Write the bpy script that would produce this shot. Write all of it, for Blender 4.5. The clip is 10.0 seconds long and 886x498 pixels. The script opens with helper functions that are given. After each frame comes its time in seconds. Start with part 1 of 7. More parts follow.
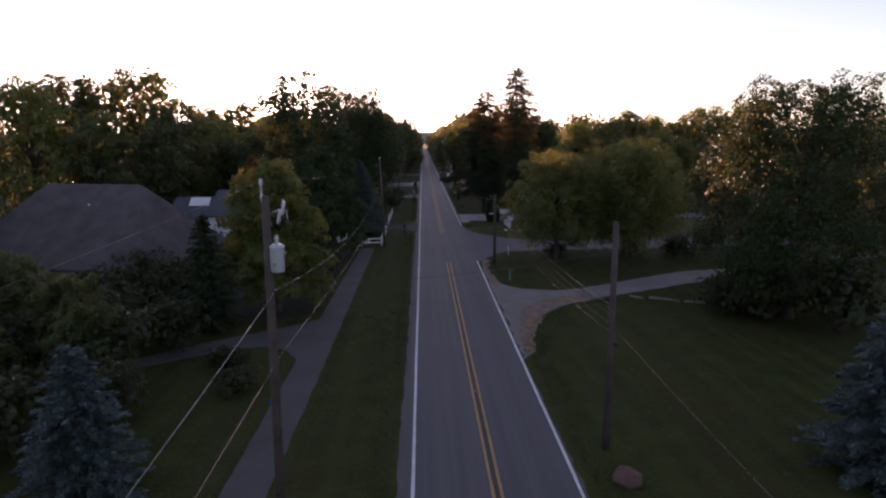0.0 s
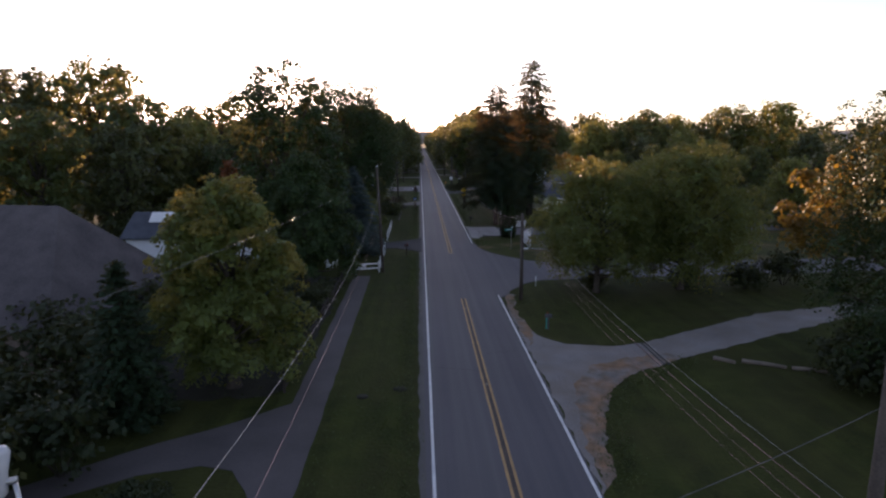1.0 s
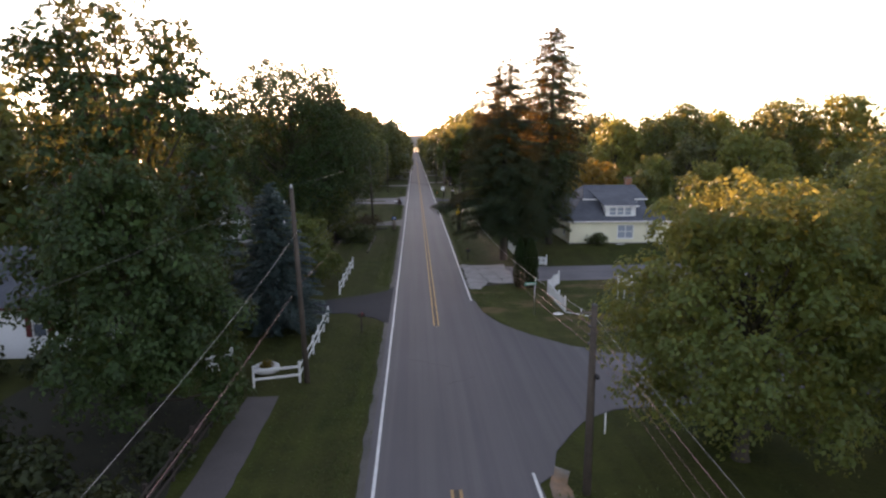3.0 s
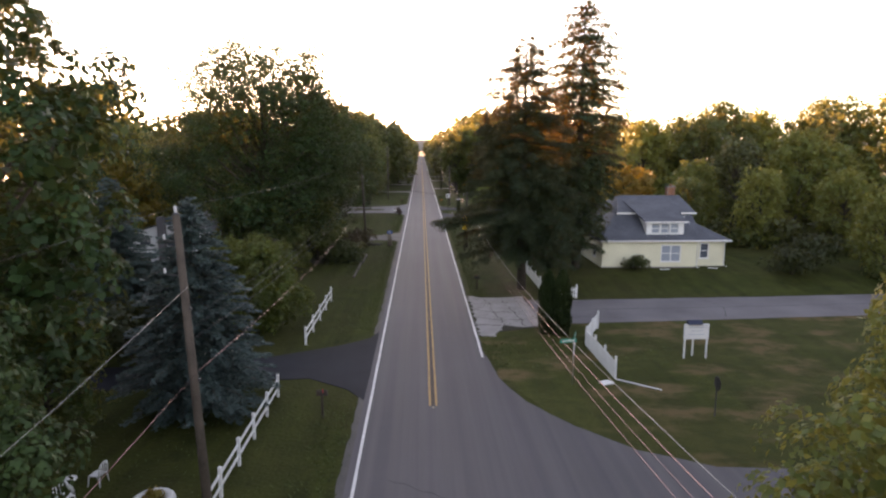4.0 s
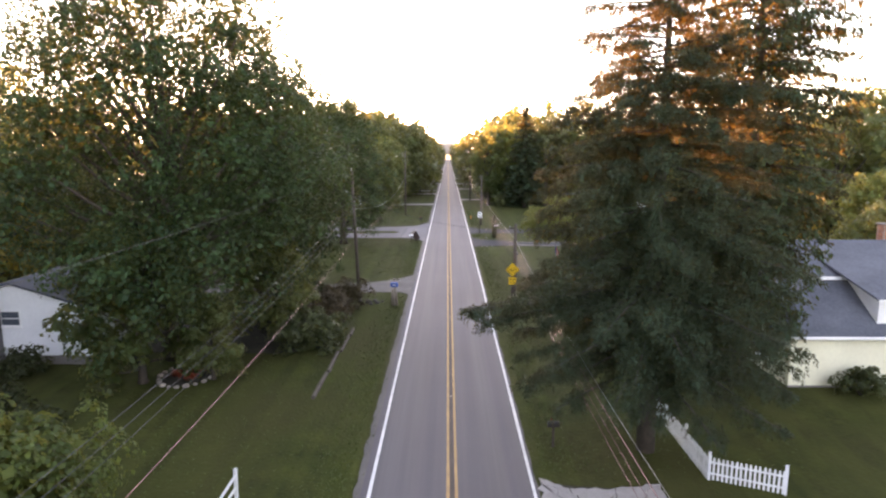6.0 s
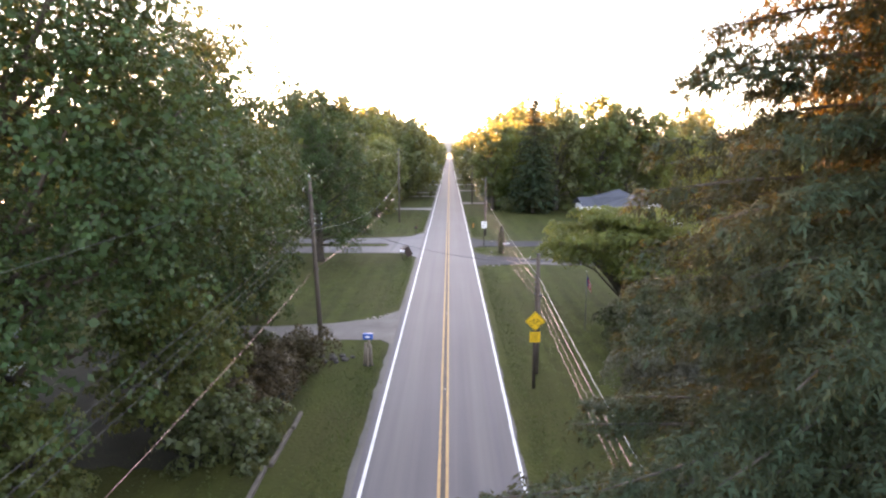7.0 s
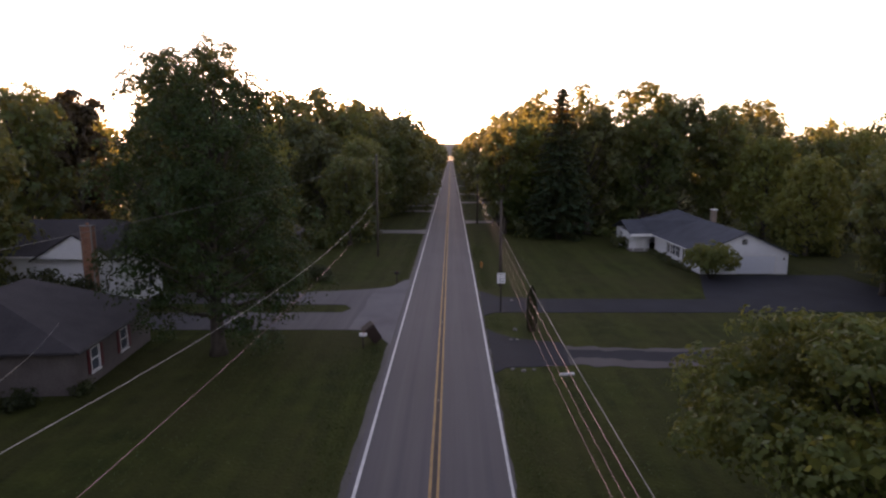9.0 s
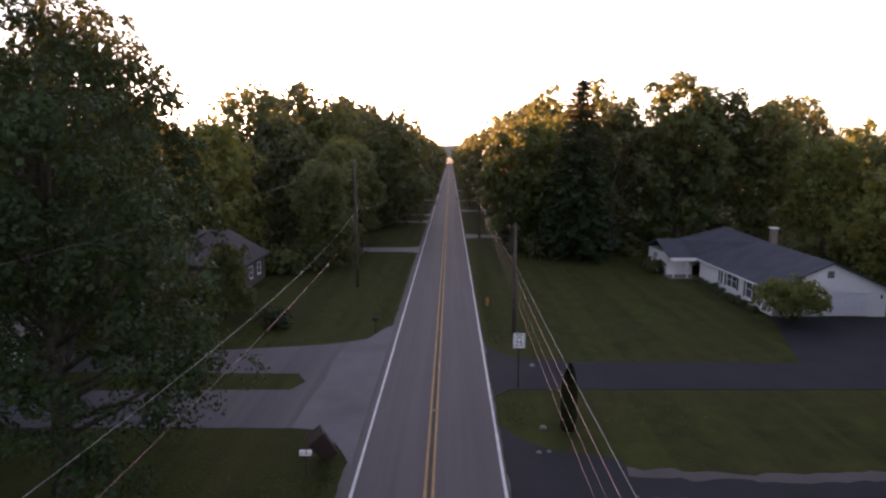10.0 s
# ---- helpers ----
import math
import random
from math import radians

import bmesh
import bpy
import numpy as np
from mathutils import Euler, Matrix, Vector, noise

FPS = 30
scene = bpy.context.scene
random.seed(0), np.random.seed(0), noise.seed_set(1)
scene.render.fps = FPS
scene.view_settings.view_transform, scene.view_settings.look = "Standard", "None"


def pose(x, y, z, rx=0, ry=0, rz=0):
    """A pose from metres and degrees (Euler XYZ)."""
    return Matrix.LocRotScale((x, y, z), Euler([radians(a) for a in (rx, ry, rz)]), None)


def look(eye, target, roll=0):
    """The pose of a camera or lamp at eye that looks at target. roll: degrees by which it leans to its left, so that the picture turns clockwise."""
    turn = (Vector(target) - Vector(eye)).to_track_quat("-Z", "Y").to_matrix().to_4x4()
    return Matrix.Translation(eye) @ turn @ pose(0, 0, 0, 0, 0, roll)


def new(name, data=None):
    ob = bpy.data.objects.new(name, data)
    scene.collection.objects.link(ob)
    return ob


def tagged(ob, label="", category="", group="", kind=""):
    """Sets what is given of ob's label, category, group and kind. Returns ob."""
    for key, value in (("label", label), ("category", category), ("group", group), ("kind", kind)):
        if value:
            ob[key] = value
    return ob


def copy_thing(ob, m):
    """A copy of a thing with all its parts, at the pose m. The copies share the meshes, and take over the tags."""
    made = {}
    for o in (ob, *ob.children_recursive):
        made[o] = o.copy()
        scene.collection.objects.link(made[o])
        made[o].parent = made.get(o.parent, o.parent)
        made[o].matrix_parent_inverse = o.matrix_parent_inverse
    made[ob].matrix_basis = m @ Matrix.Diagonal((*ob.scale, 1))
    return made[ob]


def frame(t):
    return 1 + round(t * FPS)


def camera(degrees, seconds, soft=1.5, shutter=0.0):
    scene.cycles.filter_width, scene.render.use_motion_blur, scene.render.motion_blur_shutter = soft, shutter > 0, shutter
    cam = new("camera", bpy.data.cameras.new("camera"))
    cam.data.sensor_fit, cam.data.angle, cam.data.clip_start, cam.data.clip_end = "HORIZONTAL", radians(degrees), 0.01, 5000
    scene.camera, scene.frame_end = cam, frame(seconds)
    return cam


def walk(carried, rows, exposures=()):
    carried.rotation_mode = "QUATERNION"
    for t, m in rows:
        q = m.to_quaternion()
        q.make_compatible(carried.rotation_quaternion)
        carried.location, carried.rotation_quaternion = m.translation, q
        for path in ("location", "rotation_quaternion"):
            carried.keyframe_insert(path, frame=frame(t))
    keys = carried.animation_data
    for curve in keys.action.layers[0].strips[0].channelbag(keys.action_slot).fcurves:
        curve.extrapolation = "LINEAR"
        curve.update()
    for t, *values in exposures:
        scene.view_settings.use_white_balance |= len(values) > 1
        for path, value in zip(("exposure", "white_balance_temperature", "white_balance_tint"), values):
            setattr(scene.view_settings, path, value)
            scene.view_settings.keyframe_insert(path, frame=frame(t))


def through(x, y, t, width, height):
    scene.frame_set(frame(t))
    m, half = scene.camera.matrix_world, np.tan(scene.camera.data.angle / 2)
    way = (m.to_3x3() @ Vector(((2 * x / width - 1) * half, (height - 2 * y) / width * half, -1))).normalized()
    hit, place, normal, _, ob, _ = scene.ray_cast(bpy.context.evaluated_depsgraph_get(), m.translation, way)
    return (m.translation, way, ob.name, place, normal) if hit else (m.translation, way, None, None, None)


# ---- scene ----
# the camera and its way over the road
cam = camera(72.3, 10.0, soft=2.3)
PATH = [
    (0, (-2.855, 1.443, 13.781), (-2.79, 3.41, 13.428), -0.1),
    (0.5, (-3.394, 8.421, 14.233), (-3.327, 10.387, 13.875), -0.1),
    (1, (-3.851, 15.793, 14.33), (-3.777, 17.759, 13.974), -0.1),
    (1.5, (-3.826, 23.503, 14.086), (-3.749, 25.47, 13.733), -0.0),
    (2, (-2.964, 31.354, 14.091), (-2.883, 33.322, 13.739), -0.0),
    (2.5, (-2.158, 39.238, 14.268), (-2.069, 41.205, 13.915), -0.1),
    (2.7, (-1.862, 42.301, 14.145), (-1.771, 44.268, 13.794), -0.1),
    (3.8, (-0.877, 58.61, 13.338), (-0.796, 60.581, 13.011), -0.0),
    (4, (-0.587, 61.443, 13.461), (-0.516, 63.415, 13.131), 0.1),
    (4.5, (-0.253, 68.977, 13.601), (-0.21, 70.948, 13.269), 0.0),
    (5, (-0.126, 76.507, 14.19), (-0.173, 78.478, 13.856), 0.1),
    (5.5, (-0.195, 84.166, 14.205), (-0.212, 86.138, 13.873), 0.1),
    (5.7, (-0.203, 87.264, 14.022), (-0.219, 89.237, 13.697), 0.0),
    (6.8, (0.097, 103.977, 13.447), (0.082, 105.952, 13.13), 0.1),
    (7, (0.251, 107.297, 13.708), (0.23, 109.27, 13.384), 0.0),
    (7.5, (0.521, 115.566, 14.14), (0.499, 117.539, 13.814), -0.1),
    (8, (0.546, 123.962, 14.648), (0.518, 125.936, 14.327), 0.1),
    (8.5, (0.37, 132.139, 14.263), (0.343, 134.115, 13.954), 0.0),
    (9, (0.702, 140.15, 14.244), (0.676, 142.125, 13.927), -0.0),
    (9.5, (0.842, 148.512, 14.659), (0.819, 150.49, 14.359), -0.2),
    (10, (0.908, 156.929, 14.588), (0.884, 158.905, 14.276), 0.0),
]
EXPOSURE = [(0, 1.21, 6050, 39), (1.0, 1.5, 5850, 30), (2.5, 2.25, 6350, 25), (4.0, 2.85, 7300, 29), (4.5, 2.95, 7250, 29), (5.5, 3.45, 7300, 31), (7.0, 4.27, 7000, 28), (7.5, 3.5, 7000, 28), (8.0, 2.55, 7250, 34), (9.0, 2.02, 7050, 38), (10.0, 2.12, 6850, 39)]
walk(cam, [(t, look(eye, target, roll)) for t, eye, target, roll in PATH], EXPOSURE)

# ---------------------------------------------------------------- light
SUN_LEFT, SUN_UP = 12.2, 4.3
world = bpy.data.worlds.new("evening_sky")
scene.world = world
world.use_nodes = True
sky = world.node_tree.nodes.new("ShaderNodeTexSky")
sky.sky_type = "NISHITA"
sky.sun_disc = False
sky.sun_elevation = radians(SUN_UP)
sky.sun_rotation = radians(-SUN_LEFT)
sky.altitude = 200
sky.air_density, sky.dust_density, sky.ozone_density = 1.0, 0.6, 1.5
back = world.node_tree.nodes["Background"]
back.inputs["Strength"].default_value = 0.15
haze = world.node_tree.nodes.new("ShaderNodeHueSaturation")
haze.inputs["Saturation"].default_value = 0.62
world.node_tree.links.new(sky.outputs["Color"], haze.inputs["Color"])
world.node_tree.links.new(haze.outputs["Color"], back.inputs["Color"])

sun_data = bpy.data.lights.new("sun", "SUN")
sun_data.energy, sun_data.angle, sun_data.color = 4.5, radians(0.6), (1.0, 0.66, 0.36)
sun = new("sun", sun_data)
a, e = radians(SUN_LEFT), radians(SUN_UP)
to_sun = Vector((-math.sin(a) * math.cos(e), math.cos(a) * math.cos(e), math.sin(e)))
sun.matrix_world = look(Vector((0, 0, 60)) + to_sun * 50, Vector((0, 0, 60)))

# ---------------------------------------------------------------- materials


def material(name, colour, other=None, rough=0.8, metal=0.0, scale=3.0, fine=30.0, bump=0.2, by="noise", depth=0.02, spec=0.4, vary=0.0):
    """A surface of two colours mixed by coarse and fine noise, with relief. vary: how much pieces differ."""
    m = bpy.data.materials.new(name)
    m.use_nodes = True
    nt = m.node_tree
    n, l = nt.nodes, nt.links
    b = n["Principled BSDF"]
    b.inputs["Roughness"].default_value = rough
    b.inputs["Metallic"].default_value = metal
    b.inputs["Specular IOR Level"].default_value = spec
    other = other or tuple(c * 0.7 for c in colour)
    pos = n.new("ShaderNodeNewGeometry")
    coarse = n.new("ShaderNodeTexNoise")
    coarse.inputs["Scale"].default_value = 1.0 / scale
    coarse.inputs["Detail"].default_value = 5.0
    grain = n.new("ShaderNodeTexNoise")
    grain.inputs["Scale"].default_value = fine
    grain.inputs["Detail"].default_value = 3.0
    for t in (coarse, grain):
        l.new(pos.outputs["Position"], t.inputs["Vector"])
    mix = n.new("ShaderNodeMix")
    mix.data_type = "FLOAT"
    mix.inputs["Factor"].default_value = 0.4
    l.new(coarse.outputs["Fac"], mix.inputs["A"])
    l.new(grain.outputs["Fac"], mix.inputs["B"])
    ramp = n.new("ShaderNodeValToRGB")
    ramp.color_ramp.elements[0].position, ramp.color_ramp.elements[1].position = 0.33, 0.67
    ramp.color_ramp.elements[0].color = (*other, 1)
    ramp.color_ramp.elements[1].color = (*colour, 1)
    l.new(mix.outputs["Result"], ramp.inputs["Fac"])
    out = ramp.outputs["Color"]
    if vary:
        info = n.new("ShaderNodeObjectInfo")
        hsv = n.new("ShaderNodeHueSaturation")
        rng_map = n.new("ShaderNodeMapRange")
        rng_map.inputs["To Min"].default_value, rng_map.inputs["To Max"].default_value = 1 - vary, 1 + vary
        l.new(info.outputs["Random"], rng_map.inputs["Value"])
        l.new(rng_map.outputs["Result"], hsv.inputs["Value"])
        l.new(out, hsv.inputs["Color"])
        out = hsv.outputs["Color"]
    l.new(out, b.inputs["Base Color"])
    if bump:
        bp = n.new("ShaderNodeBump")
        bp.inputs["Strength"].default_value = bump
        bp.inputs["Distance"].default_value = depth
        l.new(grain.outputs["Fac"], bp.inputs["Height"])
        l.new(bp.outputs["Normal"], b.inputs["Normal"])
    return m


def leaf_material(name, dark, light, glow, through=0.26, rough=0.5, spec=0.32):
    """Leaves: each differs in tint, and light shines through them."""
    m = bpy.data.materials.new(name)
    m.use_nodes = True
    nt = m.node_tree
    n, l = nt.nodes, nt.links
    b = n["Principled BSDF"]
    b.inputs["Roughness"].default_value = rough
    b.inputs["Specular IOR Level"].default_value = spec
    geo = n.new("ShaderNodeNewGeometry")
    info = n.new("ShaderNodeObjectInfo")
    ramp = n.new("ShaderNodeValToRGB")
    ramp.color_ramp.elements[0].color = (*dark, 1)
    ramp.color_ramp.elements[1].color = (*light, 1)
    patch = n.new("ShaderNodeTexNoise")
    patch.inputs["Scale"].default_value = 0.45
    l.new(geo.outputs["Position"], patch.inputs["Vector"])
    mix = n.new("ShaderNodeMix")
    mix.data_type = "FLOAT"
    mix.inputs["Factor"].default_value = 0.6
    l.new(geo.outputs["Random Per Island"], mix.inputs["A"])
    clump = n.new("ShaderNodeMapRange")
    clump.inputs["From Min"].default_value, clump.inputs["From Max"].default_value = 0.34, 0.66
    l.new(patch.outputs["Fac"], clump.inputs["Value"])
    l.new(clump.outputs["Result"], mix.inputs["B"])
    l.new(mix.outputs["Result"], ramp.inputs["Fac"])
    hsv = n.new("ShaderNodeHueSaturation")
    hue = n.new("ShaderNodeMapRange")
    hue.inputs["To Min"].default_value, hue.inputs["To Max"].default_value = 0.475, 0.52
    l.new(info.outputs["Random"], hue.inputs["Value"])
    l.new(hue.outputs["Result"], hsv.inputs["Hue"])
    val = n.new("ShaderNodeMapRange")
    val.inputs["To Min"].default_value, val.inputs["To Max"].default_value = 1.2, 0.8
    l.new(info.outputs["Random"], val.inputs["Value"])
    l.new(val.outputs["Result"], hsv.inputs["Value"])
    l.new(ramp.outputs["Color"], hsv.inputs["Color"])
    l.new(hsv.outputs["Color"], b.inputs["Base Color"])
    tl = n.new("ShaderNodeBsdfTranslucent")
    tl.inputs["Color"].default_value = (*glow, 1)
    ms = n.new("ShaderNodeMixShader")
    ms.inputs["Fac"].default_value = through
    l.new(b.outputs["BSDF"], ms.inputs[1])
    l.new(tl.outputs["BSDF"], ms.inputs[2])
    l.new(ms.outputs["Shader"], n["Material Output"].inputs["Surface"])
    return m


def plain_glass(name, tint=(0.02, 0.025, 0.03)):
    m = bpy.data.materials.new(name)
    m.use_nodes = True
    b = m.node_tree.nodes["Principled BSDF"]
    b.inputs["Base Color"].default_value = (*tint, 1)
    b.inputs["Roughness"].default_value = 0.04
    b.inputs["Specular IOR Level"].default_value = 0.6
    return m


def streaked(m, amount, across, along, dark, lo=0.35, hi=0.65):
    """Adds long faint streaks along the road to a surface."""
    n, l = m.node_tree.nodes, m.node_tree.links
    b = n["Principled BSDF"]
    source = b.inputs["Base Color"].links[0].from_socket
    geo = n.new("ShaderNodeNewGeometry")
    mp = n.new("ShaderNodeMapping")
    mp.inputs["Scale"].default_value = (across, along, 1.0)
    tx = n.new("ShaderNodeTexNoise")
    tx.inputs["Scale"].default_value = 1.0
    tx.inputs["Detail"].default_value = 3.0
    rp = n.new("ShaderNodeMapRange")
    rp.inputs["From Min"].default_value, rp.inputs["From Max"].default_value = lo, hi
    rp.inputs["To Max"].default_value = amount
    mx = n.new("ShaderNodeMix")
    mx.data_type = "RGBA"
    mx.inputs["B"].default_value = (*dark, 1)
    l.new(geo.outputs["Position"], mp.inputs["Vector"])
    l.new(mp.outputs["Vector"], tx.inputs["Vector"])
    l.new(tx.outputs["Fac"], rp.inputs["Value"])
    l.new(rp.outputs["Result"], mx.inputs["Factor"])
    l.new(source, mx.inputs["A"])
    l.new(mx.outputs["Result"], b.inputs["Base Color"])
    return m


def lawn_material():
    """Lawn with patches, clumps and faint mowing lanes."""
    m = material("lawn_grass", (0.057, 0.064, 0.015), (0.012, 0.018, 0.005), rough=0.95, scale=1.5, fine=5, bump=1.0, depth=0.08, spec=0.1)
    streaked(m, 0.6, 0.9, 0.03, (0.059, 0.070, 0.015), 0.43, 0.57)
    streaked(m, 0.55, 0.7, 0.7, (0.024, 0.036, 0.008))
    return streaked(m, 0.6, 0.13, 0.10, (0.048, 0.046, 0.016))


ASPHALT = material("worn_asphalt", (0.088, 0.082, 0.094), (0.060, 0.056, 0.066), rough=0.72, scale=9, fine=22, bump=0.25, depth=0.01)
ASPHALT_EDGE = material("asphalt_shoulder", (0.12, 0.112, 0.105), (0.07, 0.066, 0.062), rough=0.9, scale=2.5, fine=14, bump=0.6, depth=0.03)
DARK_ASPHALT = material("dark_asphalt", (0.026, 0.028, 0.036), (0.016, 0.017, 0.022), rough=0.8, scale=3, fine=25, bump=0.3, depth=0.01, spec=0.2)
OLD_DRIVE = material("old_drive_asphalt", (0.165, 0.158, 0.168), (0.095, 0.09, 0.098), rough=0.85, scale=4, fine=12, bump=0.4)
CONCRETE = material("drive_concrete", (0.22, 0.205, 0.195), (0.14, 0.13, 0.125), rough=0.85, scale=2.5, fine=15, bump=0.3)
SLAB = material("weathered_slab_concrete", (0.30, 0.285, 0.28), (0.20, 0.19, 0.185), rough=0.9, scale=1.2, fine=9, bump=0.4)
GRAVEL = material("limestone_gravel", (0.25, 0.24, 0.235), (0.15, 0.135, 0.125), rough=0.95, scale=3.0, fine=9, bump=0.8, depth=0.04)
DARK_GRAVEL = material("brown_gravel", (0.17, 0.155, 0.145), (0.09, 0.08, 0.072), rough=0.95, scale=2.0, fine=9, bump=0.8, depth=0.04)
DIRT = material("sandy_dirt", (0.25, 0.24, 0.235), (0.15, 0.135, 0.125), rough=0.95, scale=3.0, fine=9, bump=0.8, depth=0.04)
PATH_TAR = material("path_asphalt", (0.098, 0.086, 0.085), (0.06, 0.053, 0.052), rough=0.85, scale=3, fine=18, bump=0.3)
GRASS = lawn_material()
DIRT = streaked(streaked(DIRT, 0.95, 0.8, 0.6, (0.26, 0.15, 0.08)), 0.5, 1.6, 1.6, (0.07, 0.06, 0.03))
GRAVEL = streaked(GRAVEL, 0.35, 0.5, 0.4, (0.17, 0.13, 0.09))
DRY_GRASS = lawn_material()
DRY_GRASS.name = "dry_lawn"
DRY_GRASS = streaked(DRY_GRASS, 0.5, 0.10, 0.22, (0.070, 0.072, 0.022), 0.4, 0.6)
DRY_GRASS = streaked(DRY_GRASS, 0.8, 0.20, 0.34, (0.128, 0.092, 0.046), 0.5, 0.64)
DRY_GRASS = streaked(DRY_GRASS, 0.6, 1.1, 1.3, (0.034, 0.044, 0.013), 0.46, 0.62)
BLADE = leaf_material("grass_blades", (0.028, 0.05, 0.012), (0.075, 0.098, 0.028), (0.10, 0.13, 0.03), 0.25)
DARK_GROUND = material("leaf_litter", (0.030, 0.028, 0.016), (0.014, 0.014, 0.009), rough=0.95, scale=1, fine=9, bump=0.9, depth=0.05)
streaked(ASPHALT, 0.55, 1.1, 0.012, (0.115, 0.110, 0.113))
streaked(ASPHALT, 0.35, 2.6, 0.05, (0.05, 0.049, 0.055))
WHITE_PAINT = material("road_white_paint", (0.74, 0.74, 0.73), (0.46, 0.46, 0.46), rough=0.7, scale=0.8, fine=14, bump=0.1)
YELLOW_PAINT = material("road_yellow_paint", (0.44, 0.27, 0.10), (0.27, 0.17, 0.08), rough=0.7, scale=0.8, fine=14, bump=0.1)
TAR = material("crack_tar", (0.022, 0.022, 0.024), rough=0.6)
POLE_WOOD = material("weathered_pole_wood", (0.105, 0.083, 0.068), (0.045, 0.036, 0.030), rough=0.9, scale=0.8, fine=18, bump=0.5, depth=0.01)
STEEL = material("galvanised_steel", (0.5, 0.5, 0.51), (0.33, 0.33, 0.34), rough=0.4, metal=0.9, scale=0.5, fine=20, bump=0.05)
POST_STEEL = material("dull_post_steel", (0.10, 0.10, 0.105), (0.06, 0.06, 0.065), rough=0.6, metal=0.5, scale=0.5, fine=20, bump=0.05)
TANK_GREY = material("tank_grey_paint", (0.50, 0.53, 0.57), (0.40, 0.43, 0.46), rough=0.4, scale=0.6, fine=10, bump=0.05)
PORCELAIN = material("grey_porcelain", (0.55, 0.55, 0.57), (0.42, 0.42, 0.45), rough=0.2, fine=10, bump=0)
WIRE = material("aluminium_wire", (0.40, 0.38, 0.365), (0.27, 0.255, 0.245), rough=0.38, metal=0.8, scale=1, fine=5, bump=0)
CABLE = material("black_cable", (0.05, 0.05, 0.055), (0.03, 0.03, 0.03), rough=0.5, fine=5, bump=0)
# reddish base colour imitates low sun glinting along the cables
SUNLIT_WIRE = material("sun_tinted_cable", (0.50, 0.29, 0.265), (0.36, 0.20, 0.185), rough=0.27, metal=0.55, scale=1, fine=5, bump=0, spec=0.7)
VINYL = material("white_vinyl", (0.78, 0.79, 0.80), (0.62, 0.63, 0.63), rough=0.45, scale=0.7, fine=9, bump=0.05)
YELLOW_SIDING = material("cream_yellow_siding", (0.74, 0.71, 0.54), (0.64, 0.61, 0.46), rough=0.7, scale=1.5, fine=6, bump=0.15)
WHITE_SIDING = material("white_siding", (0.80, 0.81, 0.83), (0.70, 0.71, 0.73), rough=0.6, scale=1.5, fine=6, bump=0.15)
TAN_SIDING = material("tan_brick_wall", (0.28, 0.22, 0.18), (0.18, 0.14, 0.11), rough=0.85, scale=1.0, fine=7, bump=0.3)
TAUPE_BRICK = material("taupe_brick", (0.14, 0.12, 0.115), (0.085, 0.07, 0.068), rough=0.9, scale=1.4, fine=9, bump=0.5)
SHINGLE_DARK = material("dark_shingles", (0.055, 0.05, 0.055), (0.032, 0.03, 0.034), rough=0.9, scale=1.6, fine=7, bump=0.6, depth=0.02)
TRIM = material("white_trim", (0.80, 0.80, 0.80), (0.66, 0.66, 0.66), rough=0.5, scale=0.8, fine=9, bump=0.05)
SHINGLE_BLUE = material("blue_grey_shingles", (0.105, 0.115, 0.14), (0.055, 0.06, 0.075), rough=0.9, scale=1.6, fine=7, bump=0.6, depth=0.02)
SHINGLE_SLATE = material("slate_blue_shingles", (0.070, 0.078, 0.098), (0.040, 0.044, 0.056), rough=0.9, scale=1.6, fine=7, bump=0.6, depth=0.02)
SHINGLE_BROWN = material("brown_grey_shingles", (0.115, 0.10, 0.10), (0.06, 0.052, 0.055), rough=0.9, scale=1.6, fine=7, bump=0.6, depth=0.02)
BRICK = material("red_chimney_brick", (0.33, 0.15, 0.09), (0.20, 0.09, 0.06), rough=0.9, scale=0.3, fine=12, bump=0.3, vary=0.25)
MORTAR = material("mortar", (0.30, 0.27, 0.24), rough=0.95, fine=20)
SHUTTER = material("dark_red_shutter", (0.13, 0.02, 0.022), (0.08, 0.014, 0.016), rough=0.5, fine=10)
GLASS = plain_glass("window_glass", (0.085, 0.10, 0.125))
CURTAINED = plain_glass("curtained_glass", (0.30, 0.335, 0.39))
GARAGE_DOOR = material("garage_door_white", (0.70, 0.73, 0.78), (0.6, 0.62, 0.66), rough=0.5, fine=8, bump=0.05)
SIGN_YELLOW = material("sign_yellow", (0.80, 0.50, 0.02), (0.70, 0.43, 0.02), rough=0.4, fine=6, bump=0)
SIGN_BLACK = material("sign_black", (0.012, 0.012, 0.012), rough=0.5, fine=6, bump=0)
SIGN_WHITE = material("sign_white", (0.80, 0.80, 0.80), (0.7, 0.7, 0.7), rough=0.4, fine=6, bump=0)
STUD = material("dull_reflector", (0.30, 0.25, 0.19), (0.20, 0.17, 0.13), rough=0.5, fine=6, bump=0)
SIGN_BACK = material("sign_back_metal", (0.06, 0.055, 0.06), (0.04, 0.04, 0.04), rough=0.5, metal=0.4, fine=6, bump=0)
SIGN_GREEN = material("sign_green", (0.02, 0.30, 0.22), (0.015, 0.24, 0.18), rough=0.4, fine=6, bump=0)
NAVY = material("navy_paint", (0.03, 0.04, 0.09), (0.02, 0.03, 0.06), rough=0.5, fine=6, bump=0)
PALE_INK = material("faded_ink", (0.62, 0.66, 0.72), rough=0.5, fine=6, bump=0)
TEAL = material("teal_marker", (0.03, 0.42, 0.35), (0.02, 0.3, 0.26), rough=0.5, fine=6, bump=0)
